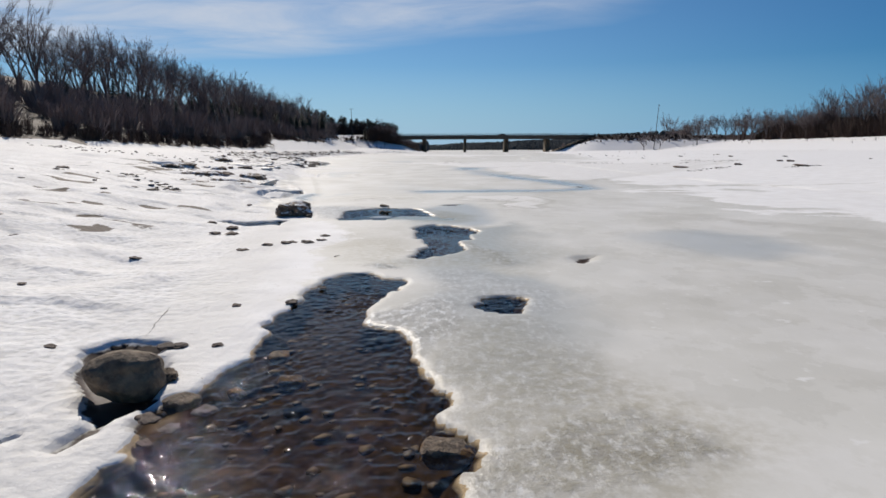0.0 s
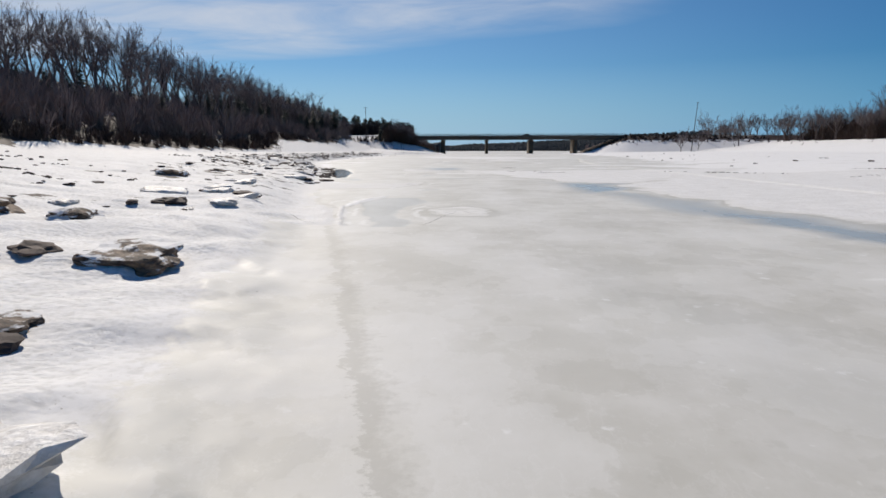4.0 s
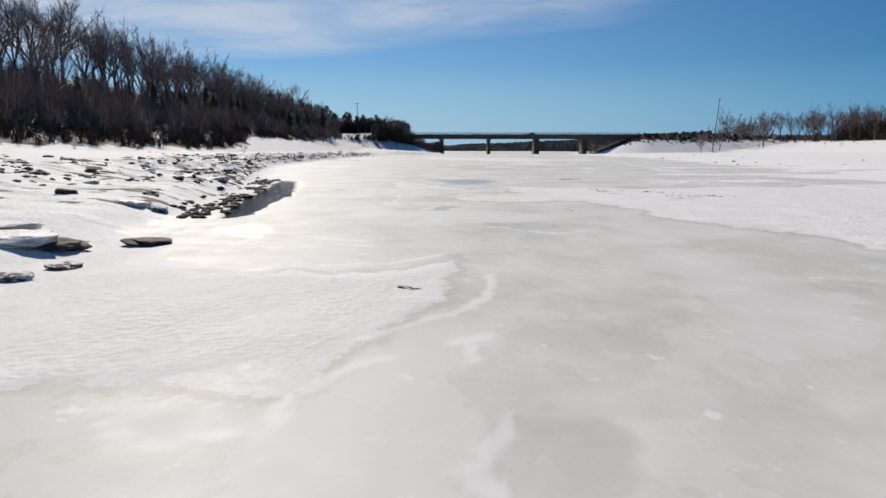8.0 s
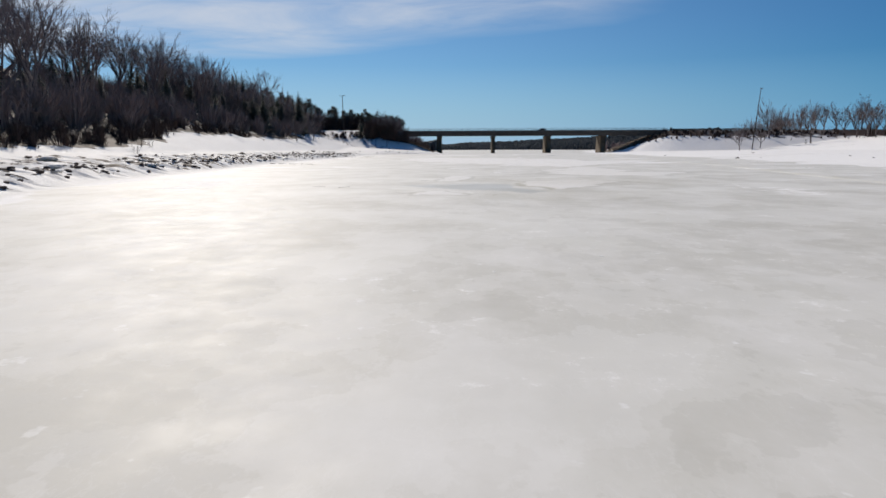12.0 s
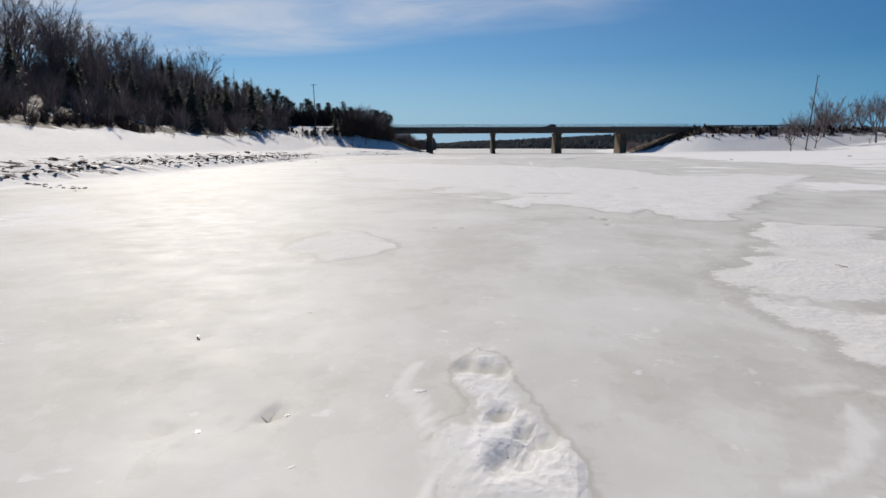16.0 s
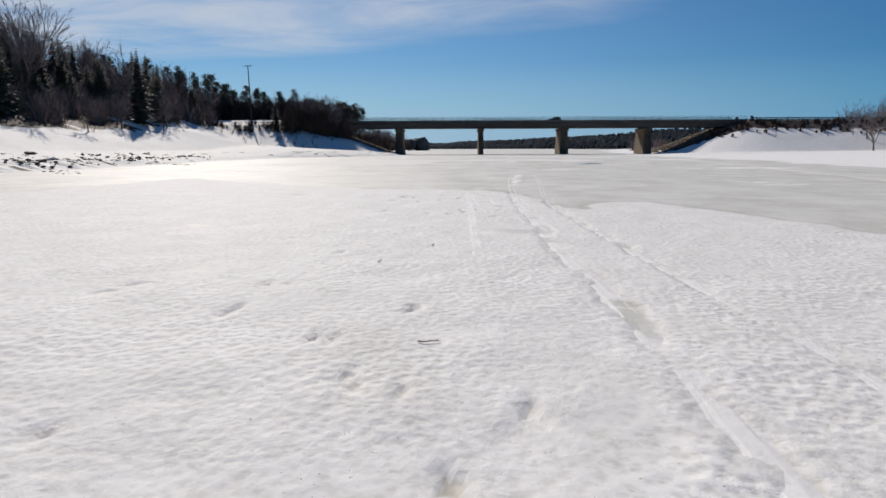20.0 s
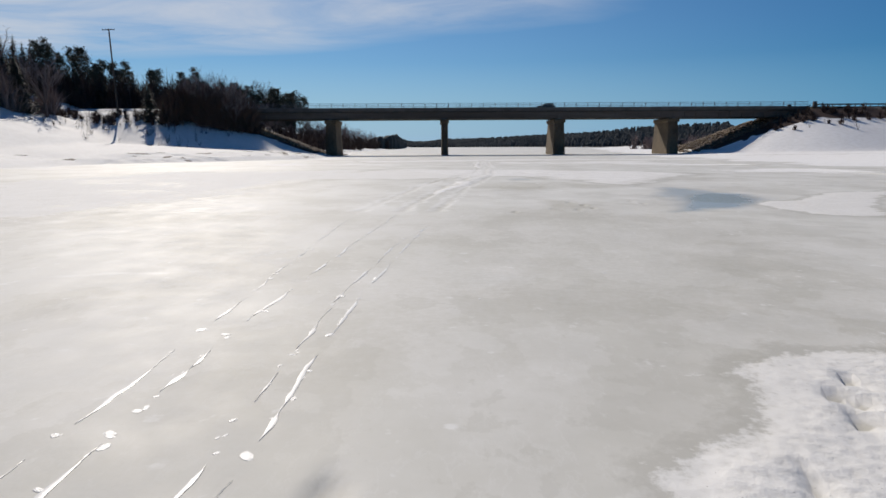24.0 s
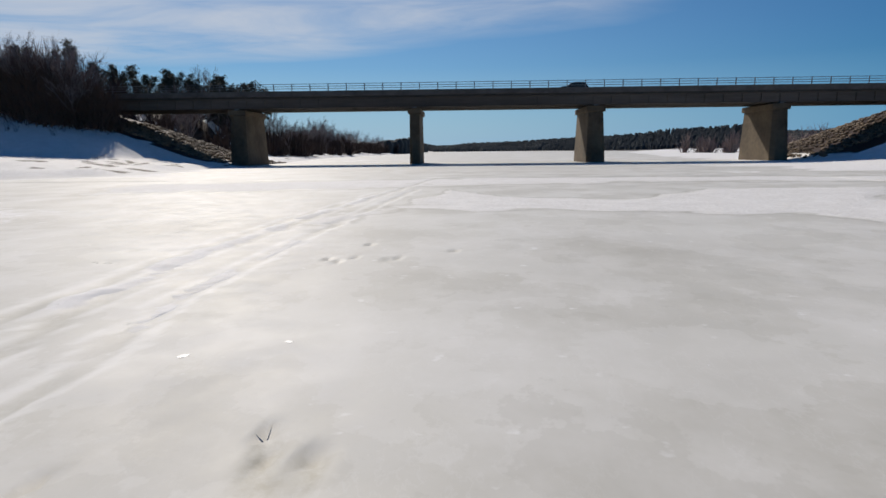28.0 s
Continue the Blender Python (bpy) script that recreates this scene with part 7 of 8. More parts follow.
ROCKS = [rock_mesh(k, 4 if k < 2 else 3, fl, bl) for k, (fl, bl) in enumerate(((0.62, 0.1), (0.5, 0.5), (0.4, 0.6), (0.7, 0.45), (0.35, 0.5), (0.55, 0.3)))]


def snowy_rock():
    """Rough brown rock with old snow left on its upper faces and in its hollows."""
    m, t, s = surface("snowy_rock")
    fine, wide = grain(t, 5, 6, 0.62), grain(t, 1.6, 4, 0.6)
    up_face = node(t, "ShaderNodeSeparateXYZ", in_0=node(t, "ShaderNodeNewGeometry").outputs["Normal"]).outputs[2]
    stone = blend(t, ramp(t, fine, (0.36, 0.0), (0.64, 1.0)), (0.045, 0.029, 0.02), (0.24, 0.168, 0.11))
    snow = ramp(t, calc(t, "ADD", wide, calc(t, "MULTIPLY", up_face, 0.16)), (0.60, 0.0), (0.66, 1.0))
    fill(t, s, Base_Color=blend(t, snow, stone, (0.82, 0.81, 0.79)), Roughness=0.84, Normal=bumped(t, fine, 0.9, 0.05))
    return m


SNOWY = snowy_rock()
BANK = [rock_mesh(40 + k, 4, fl, bl, SNOWY, 1.5) for k, (fl, bl) in enumerate(((0.5, 0.5), (0.42, 0.55), (0.6, 0.45), (0.38, 0.5)))]
SMALL = [rock_mesh(20 + k, 3, fl, 0.4, STONE, 2.0) for k, fl in enumerate((0.34, 0.26, 0.40, 0.3, 0.36, 0.22))]


def rock(x, y, size, kind, turn=0.0, sunk=0.25, label="brown-grey river rock sitting in snow", base=None, tall=1.0):
    ob = new("rock", kind)
    z = (land(x, y) if base is None else base) + size * 0.5 * (1 - 2 * sunk) * 0.8
    ob.matrix_basis = Matrix.LocRotScale((x, y, z), Euler((0.08 * math.sin(turn), 0.1 * math.cos(turn), turn)), (size, size, size * tall))
    return tagged(ob, label, "rock", "river rocks")


rock(-19.0, -38.2, 0.36, ROCKS[0], 0.3, 0.1, "smooth rounded brown boulder in a hollow of the snow")
rock(-18.35, -38.6, 0.17, ROCKS[4], 1.0, 0.3, "flat tan stone at the stream edge")
rock(-18.75, -38.0, 0.13, ROCKS[1], 2.0)
rock(-17.62, -37.9, 0.15, ROCKS[2], 0.4, 0.2, "flat tan stone standing out of the stream", -0.12)
rock(-17.9, -37.25, 0.16, ROCKS[4], 1.7, 0.2, "dark wet stone at the stream edge", -0.1)
rock(-18.05, -38.15, 0.10, ROCKS[5], 2.4, 0.3, "small dark wet stone in the stream", -0.12)
rock(-16.15, -39.3, 0.22, ROCKS[2], 0.2, 0.3, "dark wet rock under the ice edge", -0.1)
rock(-21.0, -23.8, 0.6, BANK[0], 0.35, 0.16, "big rough brown rock on the icy bank", None, 0.95)
rock(-20.4, -24.35, 0.12, ROCKS[3], 1.9, 0.3)
rock(-18.2, -22.8, 0.17, ROCKS[3], 0.6, 0.15, "tan stone ringed with ice in open water", -0.1)
rock(-18.35, -20.75, 0.2, ROCKS[4], 0.2, 0.3, "flat dark rock at the ice edge", -0.02)
r3 = random.Random(4)
for x, y, s in ((-28.45, -3.94, 1.0), (-27.99, -8.32, 0.72), (-30.54, -6.06, 0.85), (-35.2, -0.17, 1.6), (-34.16, -2.73, 0.8), (-24.41, -15.45, 0.24), (-26.83, -12.55, 0.5), (-29.03, -9.87, 0.5), (-31.72, -6.28, 0.45), (-32.13, 0.22, 0.8), (-39.5, 21.8, 1.1),
                (-15.1, 67.8, 0.2), (-25.5, 27.8, 0.12), (-25.3, 27.7, 0.1)):
    rock(x, y, s * 1.05, r3.choice(BANK), r3.uniform(0, 6), 0.56, "rough brown rock breaking through the snow", None, 0.62)
for x, y, s in ((19.9, 17.9, 1.0), (9.7, 22.8, 1.2), (-8.5, -9.5, 0.2)):
    rock(x, y, s, ROCKS[4], r3.uniform(0, 6), 0.42, "low flat stone almost covered by snow", None, 0.3)
for x, y, s in ((-32.5, 29.5, 0.55), (-32.7, 28.3, 0.6), (-35.2, 39.2, 0.6), (-51.4, 60.0, 0.9), (-55.4, 64.1, 0.8), (-49.4, 52.1, 1.2), (-58.5, 81.9, 0.7), (-50.2, 71.8, 0.7)):
    rock(x, y, s * 0.6, r3.choice(BANK), r3.uniform(0, 6), 0.36, "dark brown rock breaking through the bank snow", None, 0.5)
for n in range(46):
    y = r3.uniform(-34, 36)
    x = float(shore_left(np.array(y))) - r3.triangular(1.5, 14, 5)
    rock(x, y, 0.08 + 0.26 * r3.random() ** 2, r3.choice(SMALL), r3.uniform(0, 6), 0.4, "flat red-brown stone lying in the bank snow", None, r3.uniform(0.6, 1.0))
# loose stones on the stony shelf of the left bank
for n in range(130):
    y = -36 + 330 * ((n + r3.random()) / 130) ** 0.85
    x = float(shore_left(np.array(y))) - r3.triangular(0.4, 16, 5)
    rock(x, y, (0.09 + 0.42 * r3.random() ** 2.5) * (1.5 if y > 60 else 1.0), r3.choice(SMALL), r3.uniform(0, 6), 0.4, "dark stone lying in the snow of the bank")
for n in range(26):
    y = r3.uniform(-10, 260)
    rock(r3.uniform(8, 40) + y * 0.12, y, r3.uniform(0.2, 0.5), r3.choice(SMALL), r3.uniform(0, 6), 0.35, "dark stone lying on the snow bar")


rock(-25.72, -13.64, 0.42, BANK[1], 1.8, 0.55, "brown rock showing through the snow ledge")
rock(-23.97, -12.38, 0.3, BANK[1], 7.5, 0.55, "brown rock showing through the snow ledge")
rock(-27.95, -11.19, 0.5, BANK[1], 0.6, 0.55, "brown rock showing through the snow ledge")


def rubble(name, label, spots, size, seed, material=ROCK, drop=0.0, flat=1.0):
    """Many small stones in one mesh."""
    r2 = np.random.default_rng(seed)
    ball = bmesh.new()
    bmesh.ops.create_icosphere(ball, subdivisions=1, radius=1.0)
    base, f = np.array([v.co[:] for v in ball.verts]) * (1, 0.8, 0.5), np.array([[v.index for v in q.verts] for q in ball.faces])
    ball.free()
    n = len(base)
    s = size * r2.uniform(0.4, 1.3, len(spots))
    z = height(spots[:, 0], spots[:, 1])
    a = r2.uniform(0, 6.28, len(spots))
    pts = base[None] * r2.uniform(0.65, 1.2, (len(spots), n, 3)) * s[:, None, None] * (1, 1, flat)
    rot = np.stack([pts[..., 0] * np.cos(a)[:, None] - pts[..., 1] * np.sin(a)[:, None], pts[..., 0] * np.sin(a)[:, None] + pts[..., 1] * np.cos(a)[:, None], pts[..., 2]], -1)
    rot += np.c_[spots, z + s * 0.1 - drop][:, None]
    ob = placed(name, arrays(name, rot.reshape(-1, 3), (np.arange(len(spots))[:, None, None] * n + f[None]).reshape(-1, 3)), material)
    return tagged(ob, label, "rubble", kind="stuff")


g = np.random.default_rng(12)
ys = g.uniform(38, 300, 2300)
band = np.stack([shore_left(ys) - g.triangular(0.4, 3, 13, 2300), ys], 1)
band = band[lumps(band[:, 0] / 5, band[:, 1] / 8, 2, 19) > np.where(band[:, 1] > 60, -0.1, 0.04)]
rubble("rubble", "scattered dark stones along the snowy shore", band, 0.27, 6, STONE)
for x0, y0, x1, y1 in ((-60.5, 63.8, -42.3, 43.6), (-47.1, 16.1, -36.8, 6.9), (-33.4, -3.9, -29.9, -7.2), (-69.9, 42.8, -38.2, 13.7), (-78.6, 46.1, -49.8, 19.8), (-32.1, -13.0, -26.8, -19.7), (-59.2, 92.5, -41.1, 67.1), (-50.2, 51.8, -45.5, 47.8), (-71.4, 114.7, -45.0, 79.5), (-59.0, 168.9, -44.7, 157.2), (-70.6, 260.6, -47.1, 236.2), (-70.5, 284.8, -49.0, 267.0), (1.4, 51.5, 10.5, 45.0), (20.4, 52.0, 25.9, 43.8), (16.4, 14.5, 22.3, 18.9), (6.8, 13.4, 14.0, 21.0), (-14.5, 47.1, -13.0, 47.6), (-15.9, 67.4, -14.2, 68.0), (-16.4, 54.6, -12.3, 51.2), (11.0, 36.6, 24.1, 40.9), (-16.1, 52.5, -15.5, 52.5), (-14.3, 49.1, -9.5, 48.8), (-16.0, 51.2, -15.4, 50.7)):
    u = g.random(40)[:, None]
    long_way = math.dist((x0, y0), (x1, y1))
    spots = np.array([x0, y0]) * (1 - u) + np.array([x1, y1]) * u + g.normal(0, 1, (40, 2)) * (0.15 + 0.02 * long_way)
    rubble("rubble", "dark red-brown stones and bark thawed out of the snow", spots, min(0.07 + 0.006 * long_way, 0.2), int(10 * abs(x0)), STONE, 0.0, 0.7)
u = g.random(260)
spots = np.stack([np.interp(u, [0, 0.2, 0.6, 1], [-33.2, -34.3, -36.4, -38.4]) - g.triangular(-0.1, 0.3, 1.8, 260), 38.4 + 28 * u], 1)
spots = spots[lumps(spots[:, 0] / 1.5, spots[:, 1] / 2.5, 2, 127) > -0.08]
rubble("rubble", "dark red-brown stones along the open slot of water", spots, 0.2, 31, STONE, 0.0, 0.8)
for x0, x1 in ((-52, -29), (64, 92)):
    rubble("riprap", "brown broken riprap stone under the bridge end", np.stack([g.uniform(x0, x1, 1600), g.uniform(396, 425, 1600)], 1), 0.5, 7)


def rounded(pts, times=3):
    """A line with its corners cut off again and again."""
    p = np.array(pts, float)
    for _ in range(times):
        q, r = p[:-1] * 0.75 + p[1:] * 0.25, p[:-1] * 0.25 + p[1:] * 0.75
        p = np.concatenate([p[:1], np.stack([q, r], 1).reshape(-1, 2), p[-1:]])
    return p


def ribbon(name, pts, half, rise, material, seed, label, category, fray=1.0):
    """A thin uneven strip along a line on the ice: flat for a crack, with a low crest for a seam of slush."""
    way_ = rounded(pts)
    run = np.concatenate([[0], np.cumsum(np.hypot(*np.diff(way_, axis=0).T))])
    n = max(6, int(run[-1] / 0.06))
    u = np.linspace(0, run[-1], n)
    x, y = np.interp(u, run, way_[:, 0]), np.interp(u, run, way_[:, 1])
    off = 0.10 * fray
    x, y = x + off * lumps(u / 0.7 + seed * 9.1, u * 0 + seed, 4, 211) + 0.35 * off * (rise < 0.003) * wave(u / 0.11, u * 0, seed), y + off * lumps(u / 0.7 + seed * 5.7, u * 0 - seed, 4, 223)
    d = np.gradient(np.stack([x, y], 1), axis=0)
    side = np.stack([-d[:, 1], d[:, 0]], 1) / np.maximum(np.hypot(d[:, 0], d[:, 1]), 1e-6)[:, None]
    w = half * np.clip(0.8 + 1.9 * lumps(u / 0.3 + seed, u * 0, 4, 227), 0.0, 2.0) * np.clip(np.minimum(u, run[-1] - u) / 0.3, 0.1, 1)
    z = surface_z(x, y) + 0.005
    rows = [np.c_[x + side[:, 0] * w * k, y + side[:, 1] * w * k, z + h] for k, h in ((-1, -0.001), (0.1, rise), (1, -0.001))]
    i = (np.arange(n - 1)[:, None] * 3 + np.arange(2)[None]).ravel()
    me = arrays(name, np.stack(rows, 1).reshape(-1, 3), np.stack([i, i + 3, i + 4, i + 1], 1), True)
    return tagged(placed(name, me, material), label, category, category + "s")


for k, pts in enumerate(FISSURES):
    ribbon("ice_crack", pts, 0.011, 0.002, CRACK, k + 1, "narrow dark crack through the crusted ice", "ice crack", 0.55)


def slab(name, x, y, w, d, h, turn, tilt, label, material, seed):
    """A broken plate of snow-covered ice, uneven in outline, with bevelled edges."""
    rr = random.Random(seed)
    bm = bmesh.new()
    n = 19
    top = [bm.verts.new((math.cos(6.283 * k / n) * w * rr.uniform(0.66, 1.12), math.sin(6.283 * k / n) * d * rr.uniform(0.66, 1.12), h + rr.gauss(0, h * 0.08))) for k in range(n)]
    low = [bm.verts.new((v.co.x * 1.04, v.co.y * 1.04, 0)) for v in top]
    bm.faces.new(top)
    bm.faces.new(low[::-1])
    for k in range(n):
        bm.faces.new((low[k], low[(k + 1) % n], top[(k + 1) % n], top[k]))
    bmesh.ops.bevel(bm, geom=[e for e in bm.edges if e.verts[0] in top and e.verts[1] in top], offset=h * 0.3, segments=2, affect="EDGES")
    ob = part(name, bm, material)
    ob.matrix_basis = pose(x, y, float(surface_z(x, y)[0]) - 0.01, tilt, tilt * 0.5, turn)
    return tagged(ob, label, "ice slab", "ice slabs")


LUMPS = [rock_mesh(60 + k, 3, fl, 0.75, SHORE_ICE) for k, fl in enumerate((0.22, 0.16, 0.28, 0.19))]


def ice_slab(x, y, size, turn, tilt, label):
    ob = new("ice_slab", r3.choice(LUMPS))
    ob.matrix_basis = Matrix.LocRotScale((x, y, land(x, y) + 0.02 * size), Euler((tilt, tilt * 0.6, turn)), (size, size * 0.9, size))
    tagged(ob, label, "ice slab", "ice slabs")


ice_slab(-24.0, -12.9, 0.9, 0.3, 0.10, "thick upturned slab of dirty shore ice")
ice_slab(-25.8, -12.0, 1.2, 1.0, -0.14, "thick upturned slab of dirty shore ice")
slab("ice_floe", -18.15, -24.1, 0.36, 0.24, 0.012, 10, 0, "thin grey plate of ice at the edge of open water", GREY_ICE, 3).location.z = -0.032
for k in range(80):
    y = r3.uniform(-12, 300)
    ice_slab(float(shore_left(np.array(y))) - r3.triangular(0.2, 11, 2), y, r3.uniform(0.3, 1.1), r3.uniform(0, 6), r3.uniform(-0.2, 0.2), "broken slab of shore ice on the bank")

# ---------------------------------------------------------------- small things with a place of their own
def stones(size, label, *spots):
    for x, y in spots:
        rock(x, y, size * r3.uniform(0.65, 1.3), r3.choice(SMALL), r3.uniform(0, 6), 0.36, label, None, r3.uniform(0.6, 1.0))


stones(0.16, "small dark flat stone thawed out of the snow", (-22.76, -26.22), (-21.98, -28.11), (-21.52, -28.18), (-20.08, -30.06), (-19.73, -29.81), (-19.25, -29.73), (-19.01, -29.36), (-20.40, -30.77),
       (-19.05, -28.65), (-19.60, -29.69), (-21.86, -27.13), (-18.01, -22.90))
stones(0.09, "small dark stone thawed out of the snow", (-18.99, -35.34), (-18.27, -35.19), (-18.01, -34.29), (-18.62, -37.06), (-19.03, -37.06), (-19.15, -37.11), (-20.34, -37.23), (-22.37, -34.70),
       (-22.08, -31.96), (-24.74, -31.41), (-20.04, -29.91), (-19.65, -29.58), (-18.5, -38.9), (-18.33, -39.3), (-18.4, -38.7), (-18.25, -39.05), (-18.1, -38.75))
stones(0.5, "dark stone lying in the snow of the bank", (-31.57, 4.65), (-39.75, 21.52), (-31.01, 9.78), (-39.33, 40.5), (-39.62, 29.09), (-32.31, 32.69), (-33.61, 31.15), (-36.77, 41.91))
stones(0.26, "dark wet rock at the edge of the open slot", (-33.3, 40.6), (-33.9, 42.9), (-34.6, 45.8), (-35.0, 48.2), (-35.5, 51.4), (-36.1, 54.3), (-36.8, 57.0), (-37.6, 60.4), (-34.2, 44.2), (-35.9, 52.9))
rock(-21.34, -23.33, 0.35, ROCKS[4], 2.2, 0.3, "dark flat rock beside the big brown rock")


CHUNKS = [rock_mesh(80 + k, 2, fl, 0.6, ICE_EDGE) for k, fl in enumerate((0.30, 0.22, 0.35))]


def chunk(x, y, size, label):
    ob = new("ice_chunk", r3.choice(CHUNKS))
    ob.matrix_basis = Matrix.LocRotScale((x, y, float(surface_z(x, y)[0])), Euler((0, 0, r3.uniform(0, 6))), (size, size * r3.uniform(0.5, 0.9), size * 0.3))
    tagged(ob, label, "ice chunk", "ice chunks")


def chunks(size, *spots):
    for x, y in spots:
        chunk(x, y, size * r3.uniform(0.4, 0.95), "white chunk of broken ice frozen to the river")


chunks(0.13, (-20.11, 137.98), (-17.87, 138.65), (-17.07, 138.46), (-19.93, 141.46), (-19.32, 140.18), (-19.26, 139.52), (-21.08, 137.89), (-14.47, 140.23), (-14.78, 140.89), (-13.10, 140.69), (-14.76, 138.68), (-11.33, 140.41))
chunks(0.09, (-24.21, 125.70), (-23.17, 124.69), (-22.17, 123.03), (-23.29, 122.59), (-22.96, 122.65), (-21.87, 121.99), (-24.81, 31.52), (-26.12, 31.86), (-26.53, 33.48), (-26.97, 32.55), (-27.46, 33.32), (-28.86, 41.05),
       (-21.32, 108.69), (-22.83, 109.05))


def twig(x, y, length, turn, label="thin bare twig lying on the snow"):
    """A dead twig with two side shoots."""
    rr = random.Random(int(abs(x * 97 + y * 13)))
    verts, faces = [], []
    at, d = Vector((0, 0, 0.012)), Vector((math.cos(turn), math.sin(turn), 0.05))
    for k in range(5):
        to = at + d * length / 5
        tube(verts, faces, at, to, 0.011 - 0.0015 * k, 0.0095 - 0.0015 * k, 4)
        if k in (1, 3):
            s = Vector((-d.y, d.x, 0.15)) * rr.choice((-1, 1))
            tube(verts, faces, to, to + (d + s * 0.8) * length * 0.22, 0.006, 0, 3)
        at, d = to, (d + Vector((rr.gauss(0, 0.2), rr.gauss(0, 0.2), 0))).normalized()
    ob = placed("twig", arrays("twig", verts, faces), TWIG)
    ob.matrix_basis = pose(x, y, float(surface_z(x, y)[0]) + 0.004)
    return tagged(ob, label, "twig", "twigs")


for x, y, l in ((-11.65, 185.52, 0.28), (-26.70, 48.76, 0.2), (-32.1, 101.4, 0.8), (-31.2, 100.6, 0.7), (-11.68, 192.76, 0.3), (-15.01, 192.22, 0.3), (-12.70, 190.52, 0.2), (-14.35, 122.31, 0.5), (-18.32, -31.56, 0.14), (0.27, 309.54, 0.4), (-11.47, 130.69, 0.3), (-60.60, 107.48, 1.2), (-19.90, 41.24, 0.5), (-0.75, 244.01, 0.2)):
    twig(x, y, l, r3.uniform(0, 6))

# stones on the bed of the stream
beds = []
for kind, pts, edge, amount in FLAT:
    if kind == "water" and pts[:, 1].max() < 0:
        lo, hi = pts.min(0), pts.max(0)
        beds.append(g.uniform(lo, hi, (int(14 * (hi[0] - lo[0]) * (hi[1] - lo[1])), 2)))
beds = np.concatenate(beds)
beds = beds[covered(beds[:, 0], beds[:, 1])[0]["water"] > 0.75]
rubble("stream_bed_stones", "brown stones under the clear stream water", beds, 0.075, 9, BED_STONE, 0.275, 0.35)


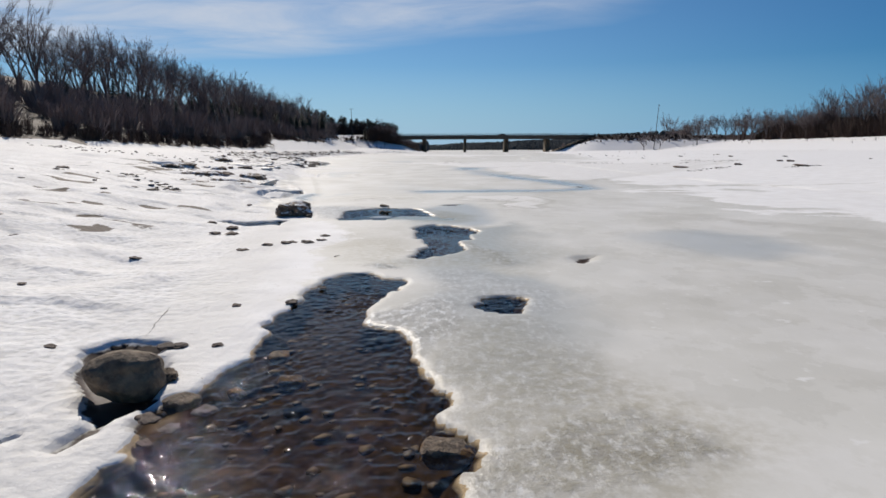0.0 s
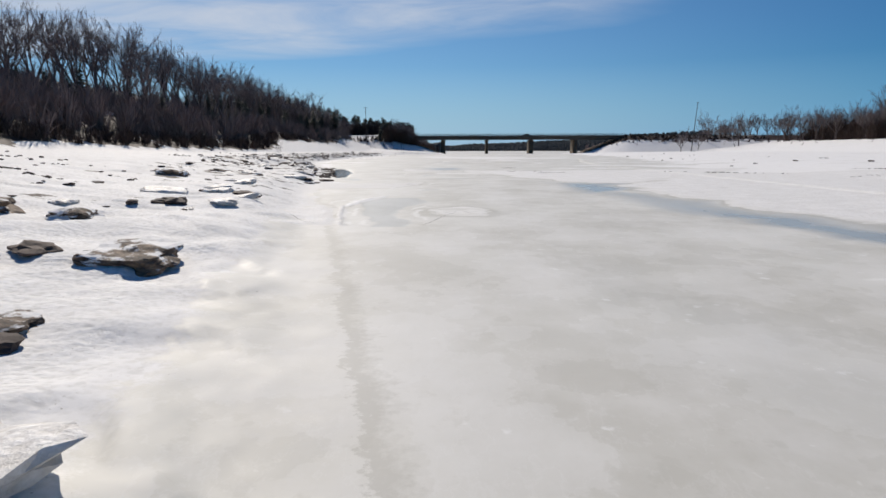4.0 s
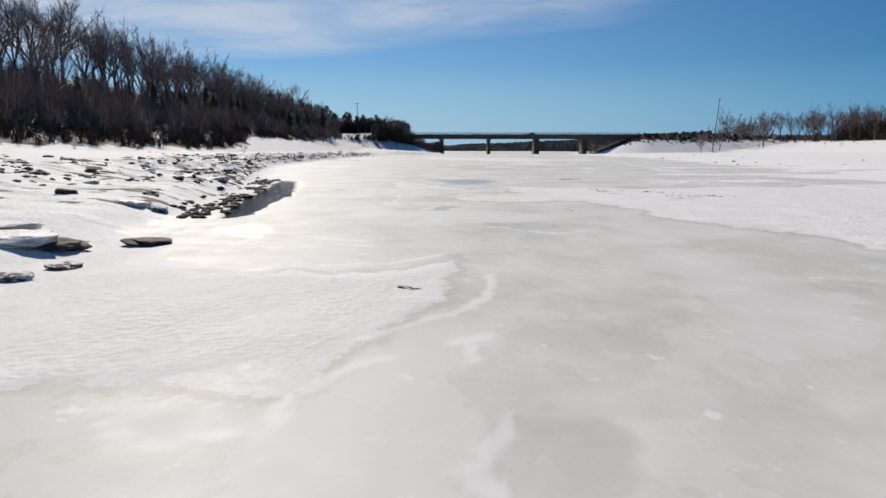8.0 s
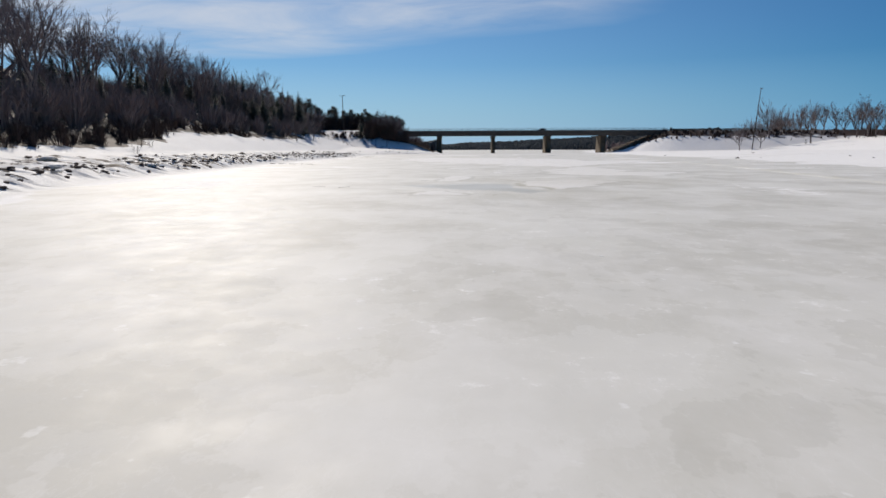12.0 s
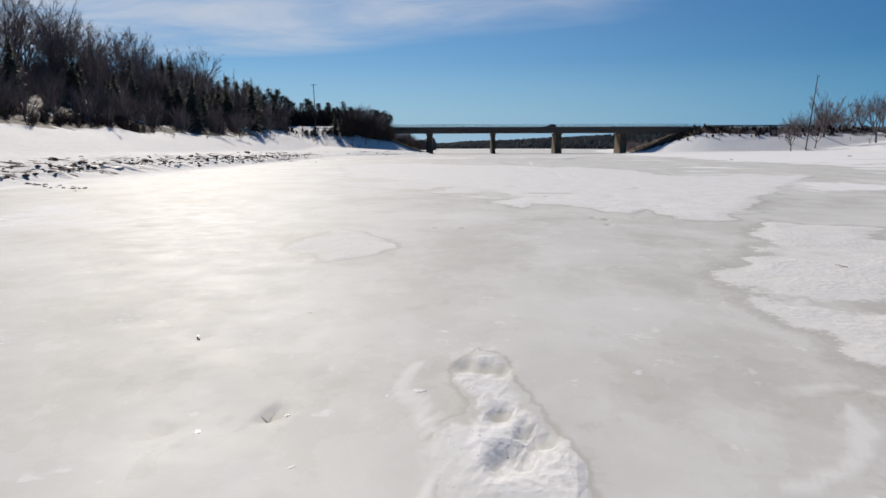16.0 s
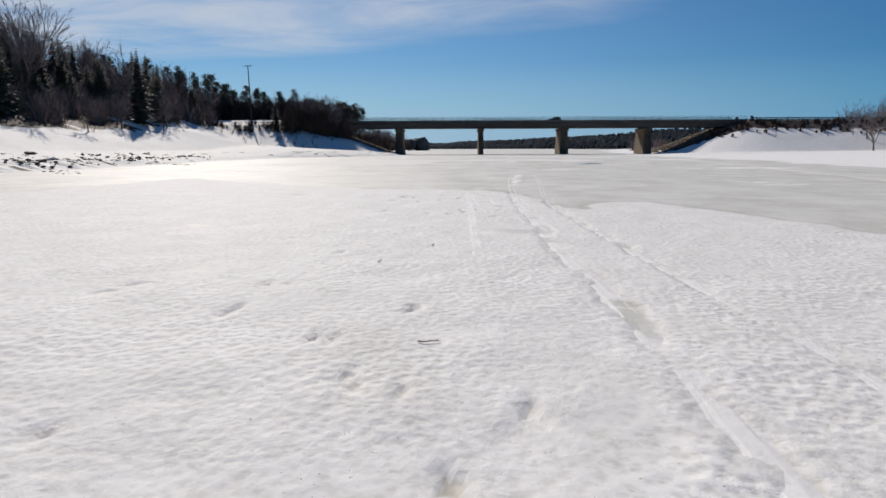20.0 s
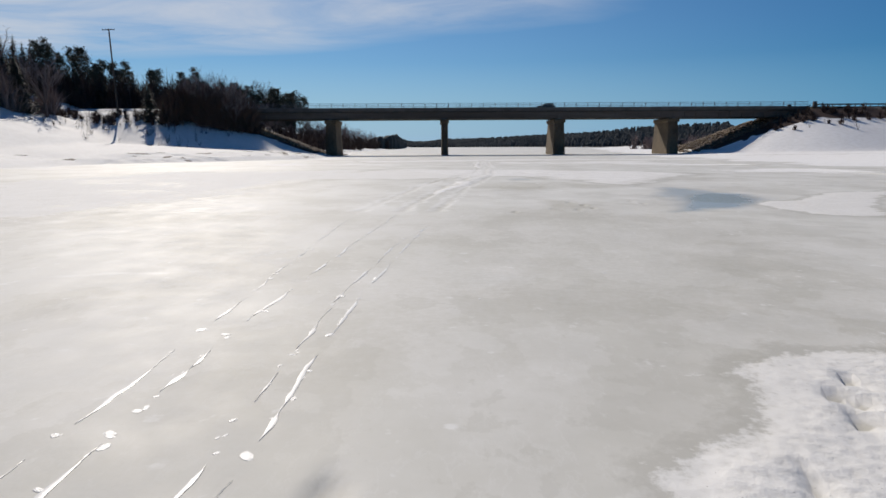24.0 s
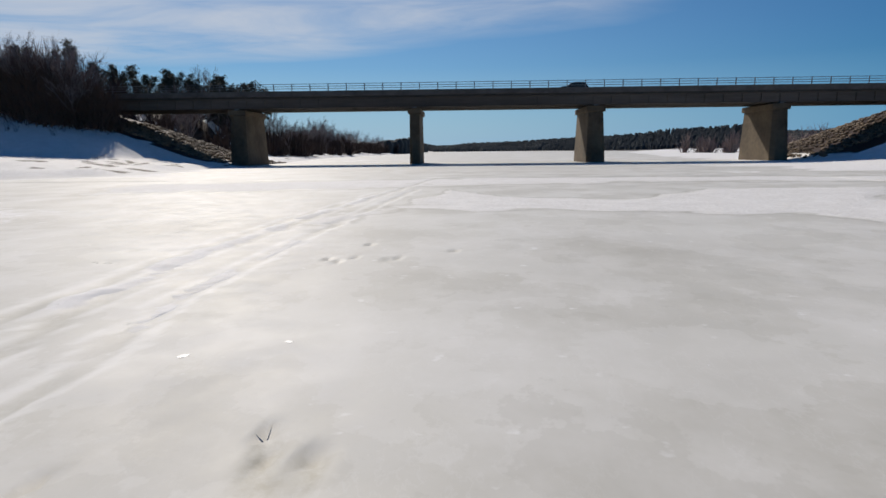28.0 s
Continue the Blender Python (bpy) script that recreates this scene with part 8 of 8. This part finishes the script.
# ---------------------------------------------------------------- tracks pressed into the snow and ice
def track(pts, half, seed):
    """A packed rut: two crumbled rims with a flat floor between, laid along a line."""
    rr = random.Random(seed)
    along_ = []
    for a, b in zip(pts[:-1], pts[1:]):
        n = max(2, int(math.dist(a, b) / 0.2))
        along_ += [(a[0] + (b[0] - a[0]) * k / n, a[1] + (b[1] - a[1]) * k / n) for k in range(n)]
    p = np.array(along_ + [pts[-1]])
    z = np.convolve(np.pad(surface_z(p[:, 0], p[:, 1]), 4, mode="edge"), np.ones(9) / 9, "valid") + 0.002
    d = np.gradient(p, axis=0)
    side = np.stack([-d[:, 1], d[:, 0]], 1) / np.hypot(d[:, 0], d[:, 1])[:, None]
    run = np.arange(len(p)) * 0.2
    fade = ease(run / 1.2) * ease((run[-1] - run) / 1.2)
    deep = np.clip(0.62 + 0.9 * lumps(run / 1.3 + seed * 7.7, run * 0, 2, 5), 0.1, 1.1)
    rows = []
    for off, up_, loose in ((-1.5, -0.02, 0.3), (-1.0, 0.020, 0.5), (-0.62, 0.006, 0.1), (0.55, 0.006, 0.1), (1.0, 0.022, 0.5), (1.6, -0.02, 0.3)):
        w = half * off * (1 + loose * np.array([rr.uniform(-0.5, 0.5) for _ in p]))
        rows.append(np.c_[p + side * w[:, None], z - 0.03 * (1 - fade) + fade * 0.42 * deep * up_ * (1 + 1.5 * loose * np.array([rr.uniform(-0.6, 0.6) for _ in p]))])
    verts = np.stack(rows, 1).reshape(-1, 3)
    i = (np.arange(len(p) - 1)[:, None] * 6 + np.arange(5)[None]).ravel()
    me = arrays("snow_track", verts, np.stack([i, i + 1, i + 7, i + 6], 1), False)
    white = np.maximum(covered(verts[:, 0], verts[:, 1])[0]["snow"], 0.44) + 0.09 * np.tile((0, 1, -0.4, -0.4, 1, 0), len(p)) * (1 + lumps(verts[:, 0] / 0.4, verts[:, 1] / 0.4, 2, 7) * 2)
    me.attributes.new("snow", "FLOAT", "POINT").data.foreach_set("value", white.astype(np.float32))
    ob = placed("snow_track", me, RIVER)
    tagged(ob, "narrow rut of packed snow pressed by a vehicle", "track", "ruts")


for k, (kind, pts, width) in enumerate(LINES):
    if kind == "track":
        track([tuple(q) for q in rounded(pts, 2)], width * 0.42, k)

# crumbs of ice thrown up along the ruts on the bare ice
for run_, (lx, ly) in enumerate((((-6.9, -6.55, -6.3, -6.1, -5.4), (237, 241.3, 246, 258, 271)), ((-6.25, -6.0, -5.9, -5.2, -4.2), (237, 241, 247, 255, 264)), ((-5.4, -5.15, -4.8, -4.0), (237, 241, 249, 256)), ((-5.0, -4.8, -4.4, -3.5), (238, 243, 250, 258)))):
    y = ly[0]
    for dash in range(9):
        y0, y1 = y + r3.uniform(0.2, 1.3), y + r3.uniform(1.6, 3.4)
        if y1 < ly[-1]:
            ribbon("rut_edge", [(float(np.interp(q, ly, lx)), q) for q in np.linspace(y0, y1, 4)], 0.019, 0.003, ICE_EDGE, run_ * 9 + dash + 140, "crumbled white rim of a rut on the bare ice", "rut edge", 0.7)
        y = y1
    for k in range(52):
        y = ly[0] + (ly[-1] - ly[0]) * r3.random() ** 1.3
        chunk(float(np.interp(y, ly, lx)) + r3.gauss(0, 0.035), y, 0.025 + 0.06 * r3.random() ** 2, "small white crumb of ice beside a rut")
for x, y, size in ((-19.96, 141.42, 0.1), (-19.35, 140.26, 0.09), (-19.28, 139.56, 0.1), (-20.14, 137.96, 0.2), (-21.06, 137.89, 0.17), (-17.00, 138.46, 0.12), (-17.88, 138.65, 0.13)):
    chunk(x, y, size, "flat white lump of old snow frozen to the ice")
for k in range(90):
    y = r3.uniform(-30, 318)
    chunk(float(path_x(y)) + r3.gauss(0, 4), y, 0.015 + 0.07 * r3.random() ** 2, "small white chunk of ice frozen to the river")
